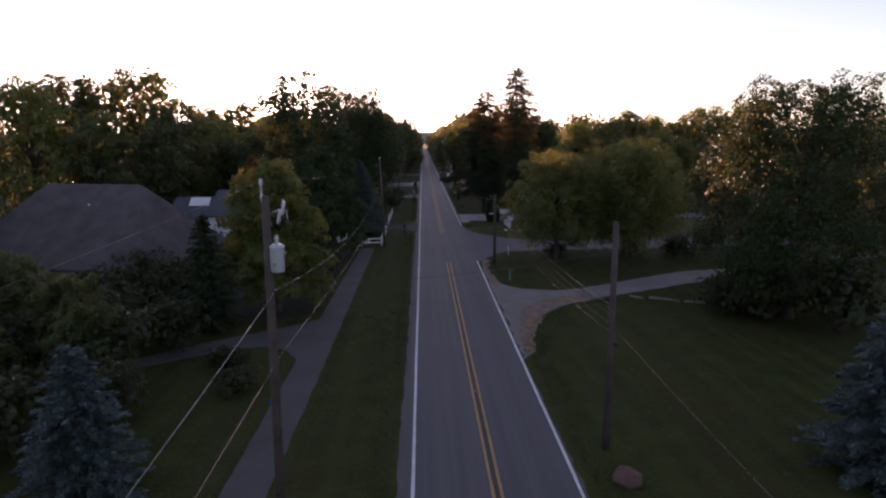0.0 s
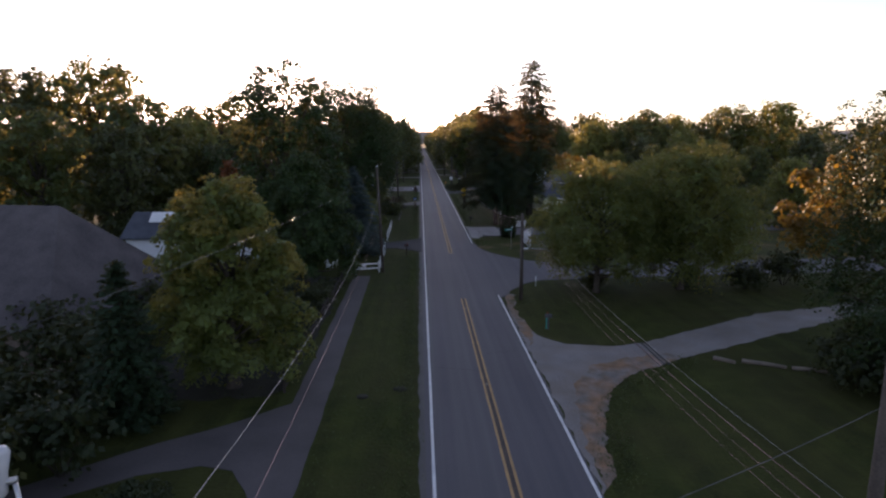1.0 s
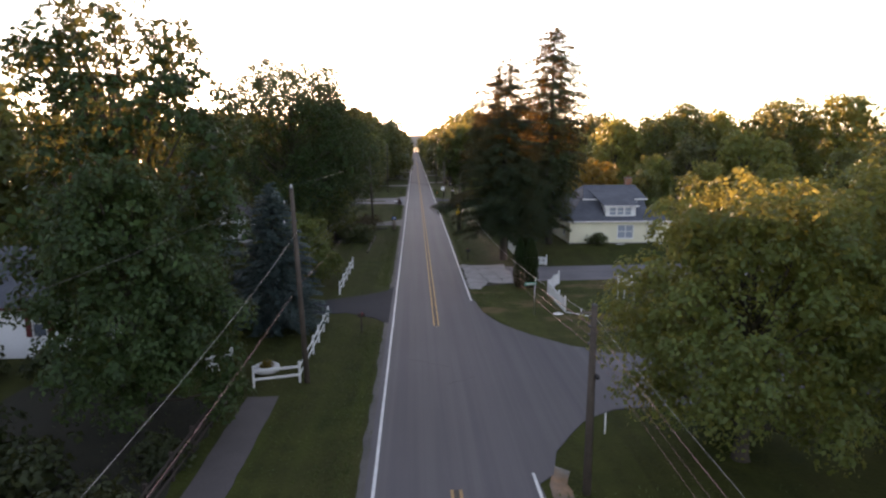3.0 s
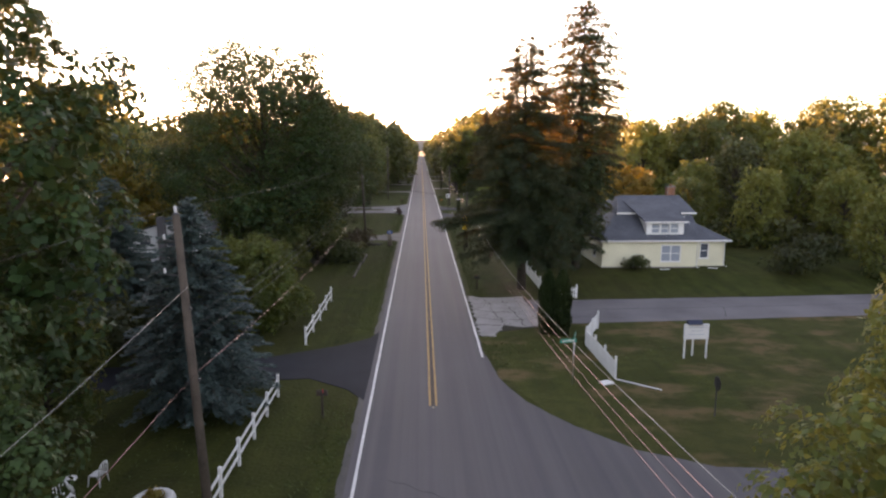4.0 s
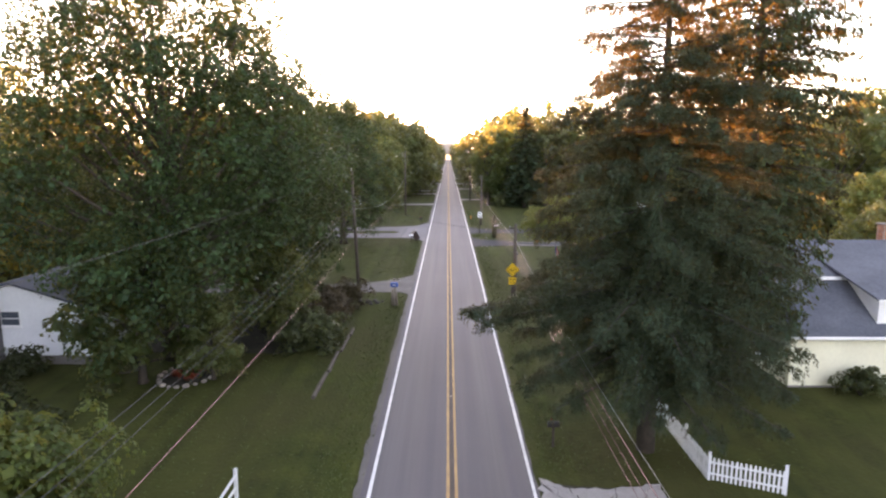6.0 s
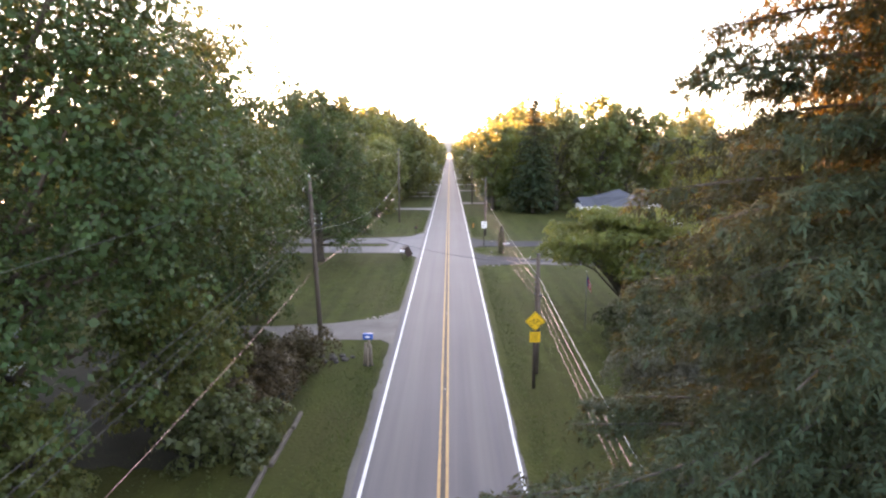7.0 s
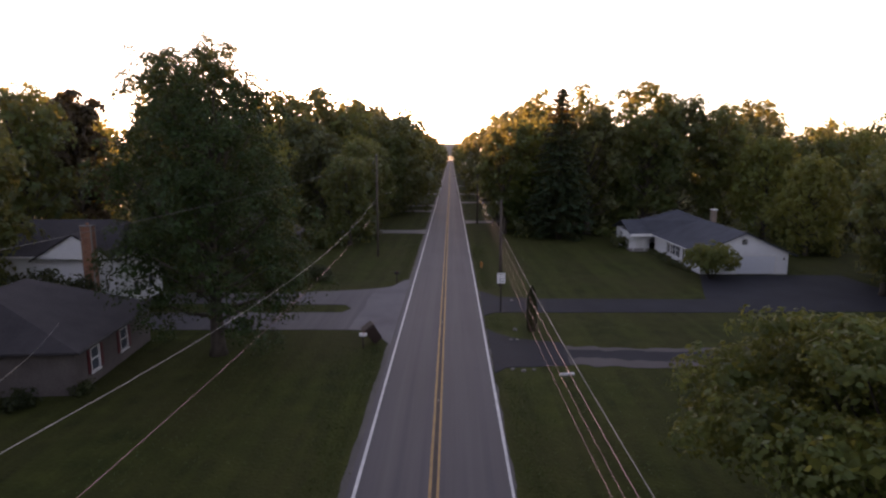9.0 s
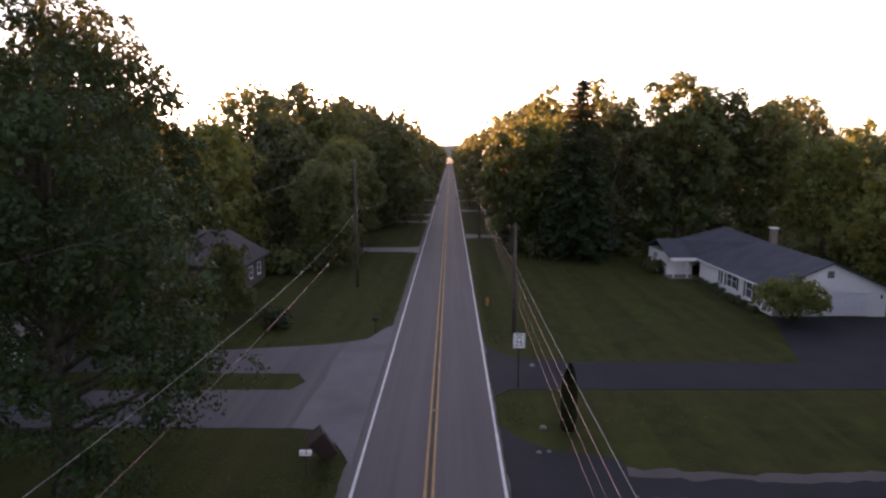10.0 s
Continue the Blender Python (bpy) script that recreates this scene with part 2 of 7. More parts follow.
BLACK_PLASTIC = material("black_plastic", (0.022, 0.020, 0.020), (0.014, 0.013, 0.013), rough=0.45, fine=12, bump=0.05)
BROWN_PLASTIC = material("brown_plastic", (0.040, 0.024, 0.019), (0.026, 0.017, 0.014), rough=0.5, fine=12, bump=0.05)
BLUE_PLASTIC = material("blue_plastic", (0.02, 0.10, 0.42), (0.015, 0.07, 0.3), rough=0.4, fine=8, bump=0)
DARK_WOOD = material("dark_post_wood", (0.055, 0.042, 0.034), (0.03, 0.023, 0.02), rough=0.9, scale=0.5, fine=15, bump=0.4)
GREY_WOOD = material("grey_timber", (0.24, 0.20, 0.16), (0.13, 0.11, 0.09), rough=0.9, scale=0.5, fine=15, bump=0.4)
OLD_TIMBER = material("old_timber", (0.13, 0.11, 0.09), (0.07, 0.06, 0.05), rough=0.9, scale=0.5, fine=15, bump=0.4)
STONE = material("rough_stone", (0.33, 0.29, 0.25), (0.19, 0.16, 0.14), rough=0.9, scale=0.4, fine=9, bump=0.6, vary=0.25)
DARK_STONE = material("dark_stone", (0.075, 0.068, 0.066), (0.04, 0.036, 0.036), rough=0.9, scale=0.4, fine=9, bump=0.6, vary=0.25)
BOULDER = material("red_boulder", (0.15, 0.085, 0.068), (0.085, 0.05, 0.042), rough=0.9, scale=0.4, fine=8, bump=0.6)
WHITE_RUBBER = material("white_painted_tyre", (0.66, 0.66, 0.65), (0.45, 0.45, 0.44), rough=0.6, scale=0.4, fine=10, bump=0.2)
RUBBER = material("black_rubber", (0.018, 0.018, 0.018), rough=0.8, fine=10)
CAR_WHITE = material("silver_car_paint", (0.36, 0.38, 0.42), (0.33, 0.35, 0.38), rough=0.25, fine=5, bump=0)
CAR_BLUE = material("blue_car_paint", (0.06, 0.12, 0.24), (0.05, 0.1, 0.2), rough=0.25, fine=5, bump=0)
HYDRANT_PAINT = material("faded_orange_paint", (0.5, 0.22, 0.05), (0.4, 0.16, 0.04), rough=0.6, fine=9, bump=0.1)
FLAG_RED = material("flag_red", (0.40, 0.03, 0.04), rough=0.8, fine=12)
FLAG_BLUE = material("flag_blue", (0.03, 0.04, 0.16), rough=0.8, fine=12)
FLAG_WHITE = material("flag_white", (0.6, 0.58, 0.56), rough=0.8, fine=12)
BARK = material("tree_bark", (0.085, 0.068, 0.054), (0.04, 0.032, 0.026), rough=0.95, scale=0.5, fine=9, bump=0.8, depth=0.03)
LEAF = leaf_material("broad_leaves", (0.022, 0.044, 0.013), (0.066, 0.106, 0.032), (0.38, 0.31, 0.08), 0.32)
LEAF_COOL = leaf_material("cool_green_leaves", (0.007, 0.023, 0.007), (0.028, 0.064, 0.020), (0.27, 0.23, 0.06), 0.13, 0.5, 0.18)
LEAF_LIGHT = leaf_material("yellow_green_leaves", (0.044, 0.076, 0.016), (0.118, 0.155, 0.036), (0.46, 0.37, 0.08), 0.32)
LEAF_FRESH = leaf_material("fresh_green_leaves", (0.012, 0.030, 0.008), (0.062, 0.102, 0.023), (0.40, 0.36, 0.08), 0.26, 0.5, 0.22)
LEAF_GOLD = leaf_material("golden_leaves", (0.10, 0.085, 0.015), (0.22, 0.16, 0.025), (0.48, 0.30, 0.03))
# yellow-gold leaf colour standing in for low sun on a maple
LEAF_SUNLIT = leaf_material("turning_leaves", (0.075, 0.08, 0.016), (0.20, 0.165, 0.03), (0.5, 0.36, 0.07), 0.35)
LEAF_RUSSET = leaf_material("dull_russet_leaves", (0.030, 0.028, 0.014), (0.072, 0.056, 0.024), (0.14, 0.09, 0.03))
LEAF_RED = leaf_material("rust_red_leaves", (0.12, 0.03, 0.012), (0.25, 0.07, 0.025), (0.4, 0.12, 0.03))
LEAF_DARK = leaf_material("dark_leaves", (0.024, 0.040, 0.015), (0.068, 0.088, 0.032), (0.24, 0.20, 0.05))
# darker than LEAF_DARK: canopy shade over the bushes is mixed into the green
LEAF_DEEP_SHADE = leaf_material("deep_green_shaded_leaves", (0.014, 0.024, 0.009), (0.042, 0.056, 0.021), (0.16, 0.14, 0.04), 0.2, 0.55, 0.25)
LEAF_GREY = leaf_material("grey_green_leaves", (0.030, 0.036, 0.023), (0.088, 0.092, 0.062), (0.16, 0.14, 0.05), 0.2)
NEEDLE = leaf_material("spruce_needles", (0.009, 0.025, 0.013), (0.029, 0.058, 0.033), (0.42, 0.21, 0.03), 0.12, 0.7, 0.2)
NEEDLE_BLUE = leaf_material("blue_spruce_needles", (0.025, 0.049, 0.046), (0.088, 0.132, 0.126), (0.06, 0.09, 0.075), 0.12)
ARBOR = leaf_material("arborvitae_leaves", (0.014, 0.028, 0.010), (0.035, 0.055, 0.018), (0.06, 0.08, 0.02), 0.2)
# warm haze over the far hills is put into this base colour
HILL = material("distant_wooded_hill", (0.22, 0.19, 0.15), (0.16, 0.14, 0.11), rough=1.0, scale=60, fine=0.05, bump=0)

# ---------------------------------------------------------------- building helpers


def part(name, bm, mat, parent=None, label=""):
    """Links a bmesh as one mesh object under parent."""
    me = bpy.data.meshes.new(name)
    bm.to_mesh(me)
    bm.free()
    me.materials.append(mat)
    ob = new(name, me)
    if parent is not None:
        ob.parent = parent
    if label:
        ob["label"] = label
    return ob


def alike(name, me, parent, m):
    """Another object on a mesh that is already there."""
    ob = new(name, me)
    ob.parent = parent
    ob.matrix_basis = m
    return ob


def thing(name, m, label, category, group="", kind=""):
    ob = new(name)
    ob.empty_display_size = 0.3
    ob.matrix_basis = m
    return tagged(ob, label, category, group, kind)


def box(bm, lo, hi, m=None, bevel=0.0):
    r = bmesh.ops.create_cube(bm, size=1.0)
    vs = r["verts"]
    c = [(a + b) / 2 for a, b in zip(lo, hi)]
    s = [max(b - a, 1e-4) for a, b in zip(lo, hi)]
    bmesh.ops.transform(bm, matrix=Matrix.LocRotScale(c, None, s), verts=vs)
    if bevel:
        es = list({e for v in vs for e in v.link_edges})
        r = bmesh.ops.bevel(bm, geom=es, offset=bevel, segments=1, affect="EDGES")
        vs = list({v for f in r["faces"] for v in f.verts} | {v for v in vs if v.is_valid})
    if m is not None:
        bmesh.ops.transform(bm, matrix=m, verts=vs)
    return vs


def made_box(lo, hi, m=None, bevel=0.0):
    bm = bmesh.new()
    box(bm, lo, hi, m, bevel)
    return bm


def tube(bm, points, radii, sides=6, cap=True):
    """A tube along points, with a radius at each."""
    rings = []
    pts = [Vector(p) for p in points]
    for k, p in enumerate(pts):
        d = (pts[min(k + 1, len(pts) - 1)] - pts[max(k - 1, 0)]).normalized()
        u = d.orthogonal().normalized() if k == 0 else (u_last - d * u_last.dot(d)).normalized()
        u_last = u
        w = d.cross(u)
        r = radii[k] if isinstance(radii, (list, tuple)) else radii
        rings.append([bm.verts.new(p + (u * math.cos(q) + w * math.sin(q)) * r) for q in (2 * math.pi * j / sides for j in range(sides))])
    for r0, r1 in zip(rings, rings[1:]):
        for j in range(sides):
            bm.faces.new((r0[j], r0[(j + 1) % sides], r1[(j + 1) % sides], r1[j]))
    if cap:
        bm.faces.new(rings[0][::-1])
        bm.faces.new(rings[-1])
    for f in bm.faces:
        f.smooth = True


def made_tube(points, radii, sides=6):
    bm = bmesh.new()
    tube(bm, points, radii, sides)
    return bm


def raw_mesh(name, verts, faces, mat):
    """A mesh of like-sided faces from arrays."""
    me = bpy.data.meshes.new(name)
    nv, nq, sides = len(verts), len(faces), faces.shape[1]
    me.vertices.add(nv)
    me.vertices.foreach_set("co", np.ascontiguousarray(verts, dtype=np.float32).ravel())
    me.loops.add(nq * sides)
    me.loops.foreach_set("vertex_index", np.ascontiguousarray(faces, dtype=np.int32).ravel())
    me.polygons.add(nq)
    me.polygons.foreach_set("loop_start", np.arange(0, nq * sides, sides, dtype=np.int32))
    me.update(calc_edges=True)
    me.materials.append(mat)
    return me


def rise(x, y):
    """The height of the ground: level by the road, a low bank under the cream house."""
    def step(v, a, b):
        q = min(max((v - a) / (b - a), 0.0), 1.0)
        return q * q * (3 - 2 * q)
    h = 1.05 * step(y, 115.5, 122.5) * step(x, 11.5, 17.0) * (1 - step(y, 145, 165))
    far = math.hypot(x, y - 80)
    h += 0.5 * step(abs(x), 140, 220) * math.sin(x * 0.021 + 1.3) * math.sin(y * 0.013)
    return h - 6.0 * step(far, 1300, 2000)


def spread(lo, hi, near_lo, near_hi, fine, coarse):
    out, v = [], near_lo
    while v < near_hi:
        out.append(v)
        v += fine
    out.append(near_hi)
    stepw, v = fine, near_lo
    below = []
    while v > lo:
        stepw = min(stepw * 1.35, coarse)
        v = max(v - stepw, lo)
        below.append(v)
    stepw, v = fine, near_hi
    above = []
    while v < hi:
        stepw = min(stepw * 1.35, coarse)
        v = min(v + stepw, hi)
        above.append(v)
    return below[::-1] + out + above


# ---------------------------------------------------------------- ground, road and drives
xs = spread(-3500, 3500, -60, 60, 3.0, 300)
ys = spread(-900, 4200, -20, 260, 3.0, 300)
gv = np.array([(x, y, rise(x, y)) for y in ys for x in xs])
nx = len(xs)
gq = np.array([(j * nx + i, j * nx + i + 1, (j + 1) * nx + i + 1, (j + 1) * nx + i) for j in range(len(ys) - 1) for i in range(nx - 1)])
ground = tagged(new("ground", raw_mesh("ground", gv, gq, GRASS)), "mown green lawns and verges beside the road", "ground", kind="structure")
for p in ground.data.polygons:
    p.use_smooth = True


def ragged(points, wobble, step, seed):
    """The outline of points with more corners and an uneven edge."""
    out = []
    for (x0, y0), (x1, y1) in zip(points, points[1:] + points[:1]):
        d = math.hypot(x1 - x0, y1 - y0)
        k = max(1, int(d / step))
        for j in range(k):
            q = j / k
            x, y = x0 + (x1 - x0) * q, y0 + (y1 - y0) * q
            w = noise.noise_vector(Vector((x * 0.9 + seed, y * 0.9, seed))) * wobble + noise.noise_vector(Vector((x * 3.3, y * 3.3 + seed, 4.0))) * wobble * 0.55
            out.append((x + w.x, y + w.y))
    return out


def sheet(name, points, mat, z, label, category, wobble=0.12, step=0.8, thick=0.05, kind="structure", seed=1.0):
    """A slab of paving with an uneven outline."""
    bm = bmesh.new()
    vs = [bm.verts.new((x, y, z)) for x, y in ragged(points, wobble, step, seed)]
    face = bm.faces.new(vs)
    if face.normal.z < 0:
        face.normal_flip()
    r = bmesh.ops.extrude_face_region(bm, geom=[face])
    bmesh.ops.translate(bm, vec=(0, 0, -thick), verts=[v for v in r["geom"] if isinstance(v, bmesh.types.BMVert)])
    bmesh.ops.triangulate(bm, faces=bm.faces[:])
    bmesh.ops.recalc_face_normals(bm, faces=bm.faces[:])
    return tagged(part(name, bm, mat), label, category, kind=kind)


HALF = 3.35
sheet("shoulder", [(-4.02, -60), (3.54, -60), (3.54, 1250), (-4.02, 1250)], ASPHALT_EDGE, 0.02, "pale crumbling asphalt shoulder with grit", "shoulder", 0.14, 0.6)
sheet("road", [(-3.7, -60), (3.49, -60), (3.49, 1250), (-3.7, 1250)], ASPHALT, 0.03, "grey worn two-lane asphalt road with faint wheel tracks", "road", 0.03, 3.0)
sheet("side_road", [(3.3, 69.4), (4.2, 70.3), (4.8, 72.2), (6.8, 75.1), (8.8, 76.4), (18.5, 77.3), (60, 80), (120, 84), (120, 91.5), (60, 87.3), (20, 84.4), (12, 85.0), (9.1, 86.6), (6.9, 89.0), (5.0, 92.0), (4.1, 94.8), (3.6, 99.3), (3.3, 99.3)], ASPHALT, 0.034, "grey asphalt side road joining the main road", "road", 0.08)
sheet("drive", [(8.4, 105.9), (10.7, 106.5), (20.7, 107.1), (30.7, 107.8), (80, 111), (80, 118), (36, 114.8), (23.5, 114.2), (10.5, 113.7), (8.6, 114.0)], OLD_DRIVE, 0.026, "long pale grey asphalt drive with cracks", "driveway", 0.12)
sheet("gravel_drive", [(3.6, 37.5), (4.3, 43.2), (7.0, 49.3), (9.0, 51.3), (15, 54.2), (29.6, 61.5), (45, 69), (70, 76), (70, 79), (45, 72), (31.5, 65.3), (24, 63.4), (16, 58.9), (10.3, 55.9), (6.3, 56.5), (4.6, 58.6), (4.0, 63), (3.6, 66)], GRAVEL, 0.024, "curving pale limestone gravel driveway", "driveway", 0.3, 0.6)
sheet("dirt_patch", [(3.9, 38.5), (4.5, 39.5), (5.1, 43.2), (6.9, 48.0), (8.9, 50.8), (13.5, 53.4), (12.8, 54.6), (9.2, 53.4), (6.9, 52.3), (5.3, 49.6), (4.5, 45.6), (3.9, 41.0)], DIRT, 0.029, "bare orange-brown dirt between gravel and lawn", "dirt", 0.32, 0.22, 0.012, seed=2.0)
sheet("dirt_patch", [(3.75, 56), (4.5, 58.5), (4.4, 62), (4.2, 66), (4.9, 70.5), (4.3, 71), (3.75, 68)], DIRT, 0.031, "bare sandy dirt along the road edge", "dirt", 0.25, 0.5, kind="structure", seed=5)
sheet("footpath", [(-10.95, -60), (-9.05, -60), (-9.1, 40), (-9.2, 79.0), (-10.95, 79.0), (-11.0, 47), (-10.95, 38)], PATH_TAR, 0.024, "narrow brown-grey asphalt path beside a grass verge", "path", 0.08)
sheet("branch_drive", [(-10.8, 38.2), (-10.8, 47.6), (-13.8, 45.0), (-17.1, 42.8), (-21, 39.4), (-30, 33), (-30, 30.4), (-19, 38.5), (-16.3, 40.4), (-13.7, 41.1), (-12.2, 40.6)], PATH_TAR, 0.02, "curved brown-grey drive leaving the path", "driveway", 0.12)
sheet("tarred_drive", [(-3.6, 92.3), (-4.8, 94.0), (-7.2, 95.7), (-9, 95.6), (-16, 94.5), (-24, 93.5), (-24, 97.5), (-16, 98.3), (-10.2, 99.6), (-6.1, 101.8), (-4.3, 103.3), (-3.6, 105)], DARK_ASPHALT, 0.026, "dark tarred driveway", "driveway", 0.06)
sheet("gravel_drive", [(-3.8, 148.6), (-4.8, 149.8), (-12.1, 149.6), (-26, 149.4), (-26, 153.6), (-13.3, 153.1), (-8.3, 154.2), (-5.6, 155.6), (-4.5, 157.4), (-3.8, 158.5)], DARK_GRAVEL, 0.026, "brown-grey gravel driveway", "driveway", 0.2, 0.6)
sheet("concrete_drive", [(-3.8, 183.5), (-4.6, 185.2), (-6.2, 187.3), (-7.6, 187.5), (-7.4, 192.7), (-7.2, 194.2), (-7.4, 197.7), (-7.0, 202.6), (-5.7, 203.3), (-4.5, 206.5), (-3.8, 207.5)], OLD_DRIVE, 0.026, "pale worn apron of a double driveway", "driveway", 0.05)
sheet("old_drive", [(-7.4, 187.5), (-30, 187.2), (-30, 192.4), (-9.1, 192.8), (-8.4, 194.2), (-7.2, 194.2)], ASPHALT, 0.022, "grey asphalt driveway", "driveway", 0.08)
sheet("old_drive", [(-7.2, 194.2), (-8.4, 194.2), (-9.2, 195.6), (-30, 195.8), (-30, 200.2), (-16.6, 200.3), (-8.9, 201.8), (-6.8, 202.6)], ASPHALT, 0.022, "grey asphalt driveway", "driveway", 0.08, seed=3)
sheet("tarred_drive", [(3.6, 177.8), (4.4, 178.9), (8.8, 179.4), (9.2, 184.3), (5.8, 185.3), (4.2, 186.8), (3.6, 188)], DARK_ASPHALT, 0.026, "dark tarred drive entrance", "driveway", 0.08)
sheet("gravel_drive", [(8.9, 179.5), (13, 179.0), (20, 179.2), (30, 180), (60, 181), (60, 184), (30, 183.5), (14.4, 183.0), (8.9, 183.6)], PATH_TAR, 0.020, "brownish gritty edging of a worn drive", "driveway", 0.35, 0.5)
sheet("old_drive", [(8.9, 180.6), (11, 181.1), (14, 180.3), (20, 180.4), (60, 181.7), (60, 183.4), (30, 182.7), (16, 182.3), (12, 182.4), (8.9, 182.8)], DARK_ASPHALT, 0.027, "worn dark drive between gravel edges", "driveway", 0.4, 0.5, seed=7)
sheet("tarred_drive", [(3.6, 191.8), (4.6, 193.0), (28, 193.3), (46, 194), (46, 210.0), (29.8, 210.0), (27.6, 204), (25.6, 198.1), (9.1, 198.2), (5.4, 199), (3.6, 201.5)], DARK_ASPHALT, 0.026, "dark tarred drive widening before a garage", "driveway", 0.06)
for k, (y0, w, far) in enumerate([(246.5, 4.2, -22), (285, 4, -20), (300, 3.5, -18), (345, 5, -24), (370, 4, -18), (410, 5, -20)]):
    sheet("concrete_drive", [(-3.8, y0 - 1), (-6, y0), (far, y0), (far, y0 + w), (-6, y0 + w), (-3.8, y0 + w + 1)], CONCRETE, 0.026, "pale concrete driveway", "driveway", 0.05, 2.0)
for k, (y0, w, far) in enumerate([(262, 4, 22), (310, 4.5, 20), (345, 4, 18), (395, 4, 18)]):
    sheet("concrete_drive", [(3.6, y0 - 1), (6, y0), (far, y0), (far, y0 + w), (6, y0 + w), (3.6, y0 + w + 1)], CONCRETE, 0.026, "pale concrete driveway", "driveway", 0.05, 2.0)
sheet("dry_lawn", [(3.9, 98.0), (4.4, 94.4), (5.4, 91.5), (7.2, 88.6), (9.3, 86.2), (12, 84.7), (20, 84.1), (60, 87.0), (70, 95), (60, 110), (30.7, 108.0), (20.7, 107.3), (10.7, 106.7), (8.4, 106.1), (5.0, 104.8), (3.9, 103.4)], DRY_GRASS, 0.012, "patchy sun-dried lawn", "lawn", 0.8, 0.7, thick=0.03)

sheet("apron_bed", [(3.64, 103.5), (5.2, 104.6), (8.72, 105.8), (8.72, 114.2), (7.0, 114.8), (3.64, 115.2)], DARK_GROUND, 0.027, "dark soil in the joints of a broken apron", "soil", 0.05, 1.0, 0.02)

# apron of cracked concrete slabs, each a piece with open joints
apron = thing("cracked_apron", pose(0, 0, 0), "broken pale concrete apron slabs at a drive mouth", "pavement", kind="structure")
rng = random.Random(5)
cuts_x, cuts_y = [3.66, 5.3, 7.0, 8.7], [103.4, 106.0, 108.1, 110.3, 112.6, 115.2]
grid = {(i, j): (x + (rng.uniform(-0.5, 0.5) if 0 < i < 3 else 0), y + (rng.uniform(-0.6, 0.6) if i < 3 else 0)) for i, x in enumerate(cuts_x) for j, y in enumerate(cuts_y)}


def jagged(a, b):
    """The broken line between two corners, the same from both sides."""
    swap = a > b
    if swap:
        a, b = b, a
    r = random.Random(int(a[0] * 911 + a[1] * 577 + b[0] * 313 + b[1] * 131))
    d = math.hypot(b[0] - a[0], b[1] - a[1])
    out = [a]
    for k in range(1, 7):
        q, w = k / 7 + r.uniform(-0.04, 0.04), r.uniform(-0.07, 0.07) * d
        out.append((a[0] + (b[0] - a[0]) * q - (b[1] - a[1]) / d * w, a[1] + (b[1] - a[1]) * q + (b[0] - a[0]) / d * w))
    return (out + [b])[::-1][:-1] if swap else out


for i in range(3):
    for j in range(5):
        corners = [grid[i, j], grid[i + 1, j], grid[i + 1, j + 1], grid[i, j + 1]]
        cx, cy = sum(c[0] for c in corners) / 4, sum(c[1] for c in corners) / 4
        if cy < 104.9 and cx > 5:
            continue
        broken = rng.random() < (0.9 if i == 0 else 0.4)
        halves = [corners] if not broken else ([corners[:3], [corners[0], corners[2], corners[3]]] if rng.random() < 0.5 else [[corners[0], corners[1], corners[3]], corners[1:]])
        for piece in halves:
            line = [p for k in range(len(piece)) for p in jagged(piece[k], piece[(k + 1) % len(piece)])]
            mx, my = sum(c[0] for c in line) / len(line), sum(c[1] for c in line) / len(line)
            gap = rng.uniform(0.03, 0.055)
            lift = rng.uniform(0.030, 0.042)
            bm = bmesh.new()
            low = [bm.verts.new((x + (mx - x) * gap * 0.7, y + (my - y) * gap * 0.7, 0.0)) for x, y in line]
            top = [bm.verts.new((x + (mx - x) * gap, y + (my - y) * gap, lift)) for x, y in line]
            bm.faces.new(top)
            for q in range(len(line)):
                bm.faces.new((low[q], low[(q + 1) % len(line)], top[(q + 1) % len(line)], top[q]))
            bmesh.ops.recalc_face_normals(bm, faces=bm.faces[:])
            part("slab", bm, SLAB, apron)


# painted lines, with worn gaps
def stripe(name, x0, x1, y0, y1, mat, label):
    bm = bmesh.new()
    r = random.Random(int(y0 * 7 + x0 * 31))
    y = y0
    while y < y1:
        d = min(r.uniform(3, 8), y1 - y)
        j = [r.uniform(-0.012, 0.012) for _ in range(4)]
        vs = [bm.verts.new(c) for c in ((x0 + j[0], y, 0.037), (x1 + j[1], y, 0.037), (x1 + j[2], y + d, 0.037), (x0 + j[3], y + d, 0.037))]
        bm.faces.new(vs)
        y += d
    return tagged(part(name, bm, mat), label, "road marking", kind="structure")


stripe("edge_line", -HALF - 0.07, -HALF + 0.07, -60, 1200, WHITE_PAINT, "solid white edge line painted on asphalt")
stripe("edge_line", HALF - 0.07, HALF + 0.07, -60, 70.4, WHITE_PAINT, "solid white edge line painted on asphalt")
stripe("edge_line", HALF - 0.07, HALF + 0.07, 99.0, 1200, WHITE_PAINT, "solid white edge line painted on asphalt")
for x in (-0.17, 0.17):
    stripe("centre_line", x - 0.065, x + 0.065, -60, 69.3, YELLOW_PAINT, "worn yellow line of the double centre marking")
    stripe("centre_line", x - 0.065, x + 0.065, 91.6, 1200, YELLOW_PAINT, "worn yellow line of the double centre marking")
SEALED = material("brown_sealed_strip", (0.075, 0.058, 0.048), (0.040, 0.033, 0.030), rough=0.8, scale=1.2, fine=14, bump=0.2)
for y0, y1 in ((-60, 69.3), (91.6, 1200)):
    strip = stripe("sealed_strip", -0.104, 0.104, y0, y1, SEALED, "dark brown worn strip between the yellow lines")
bm = bmesh.new()
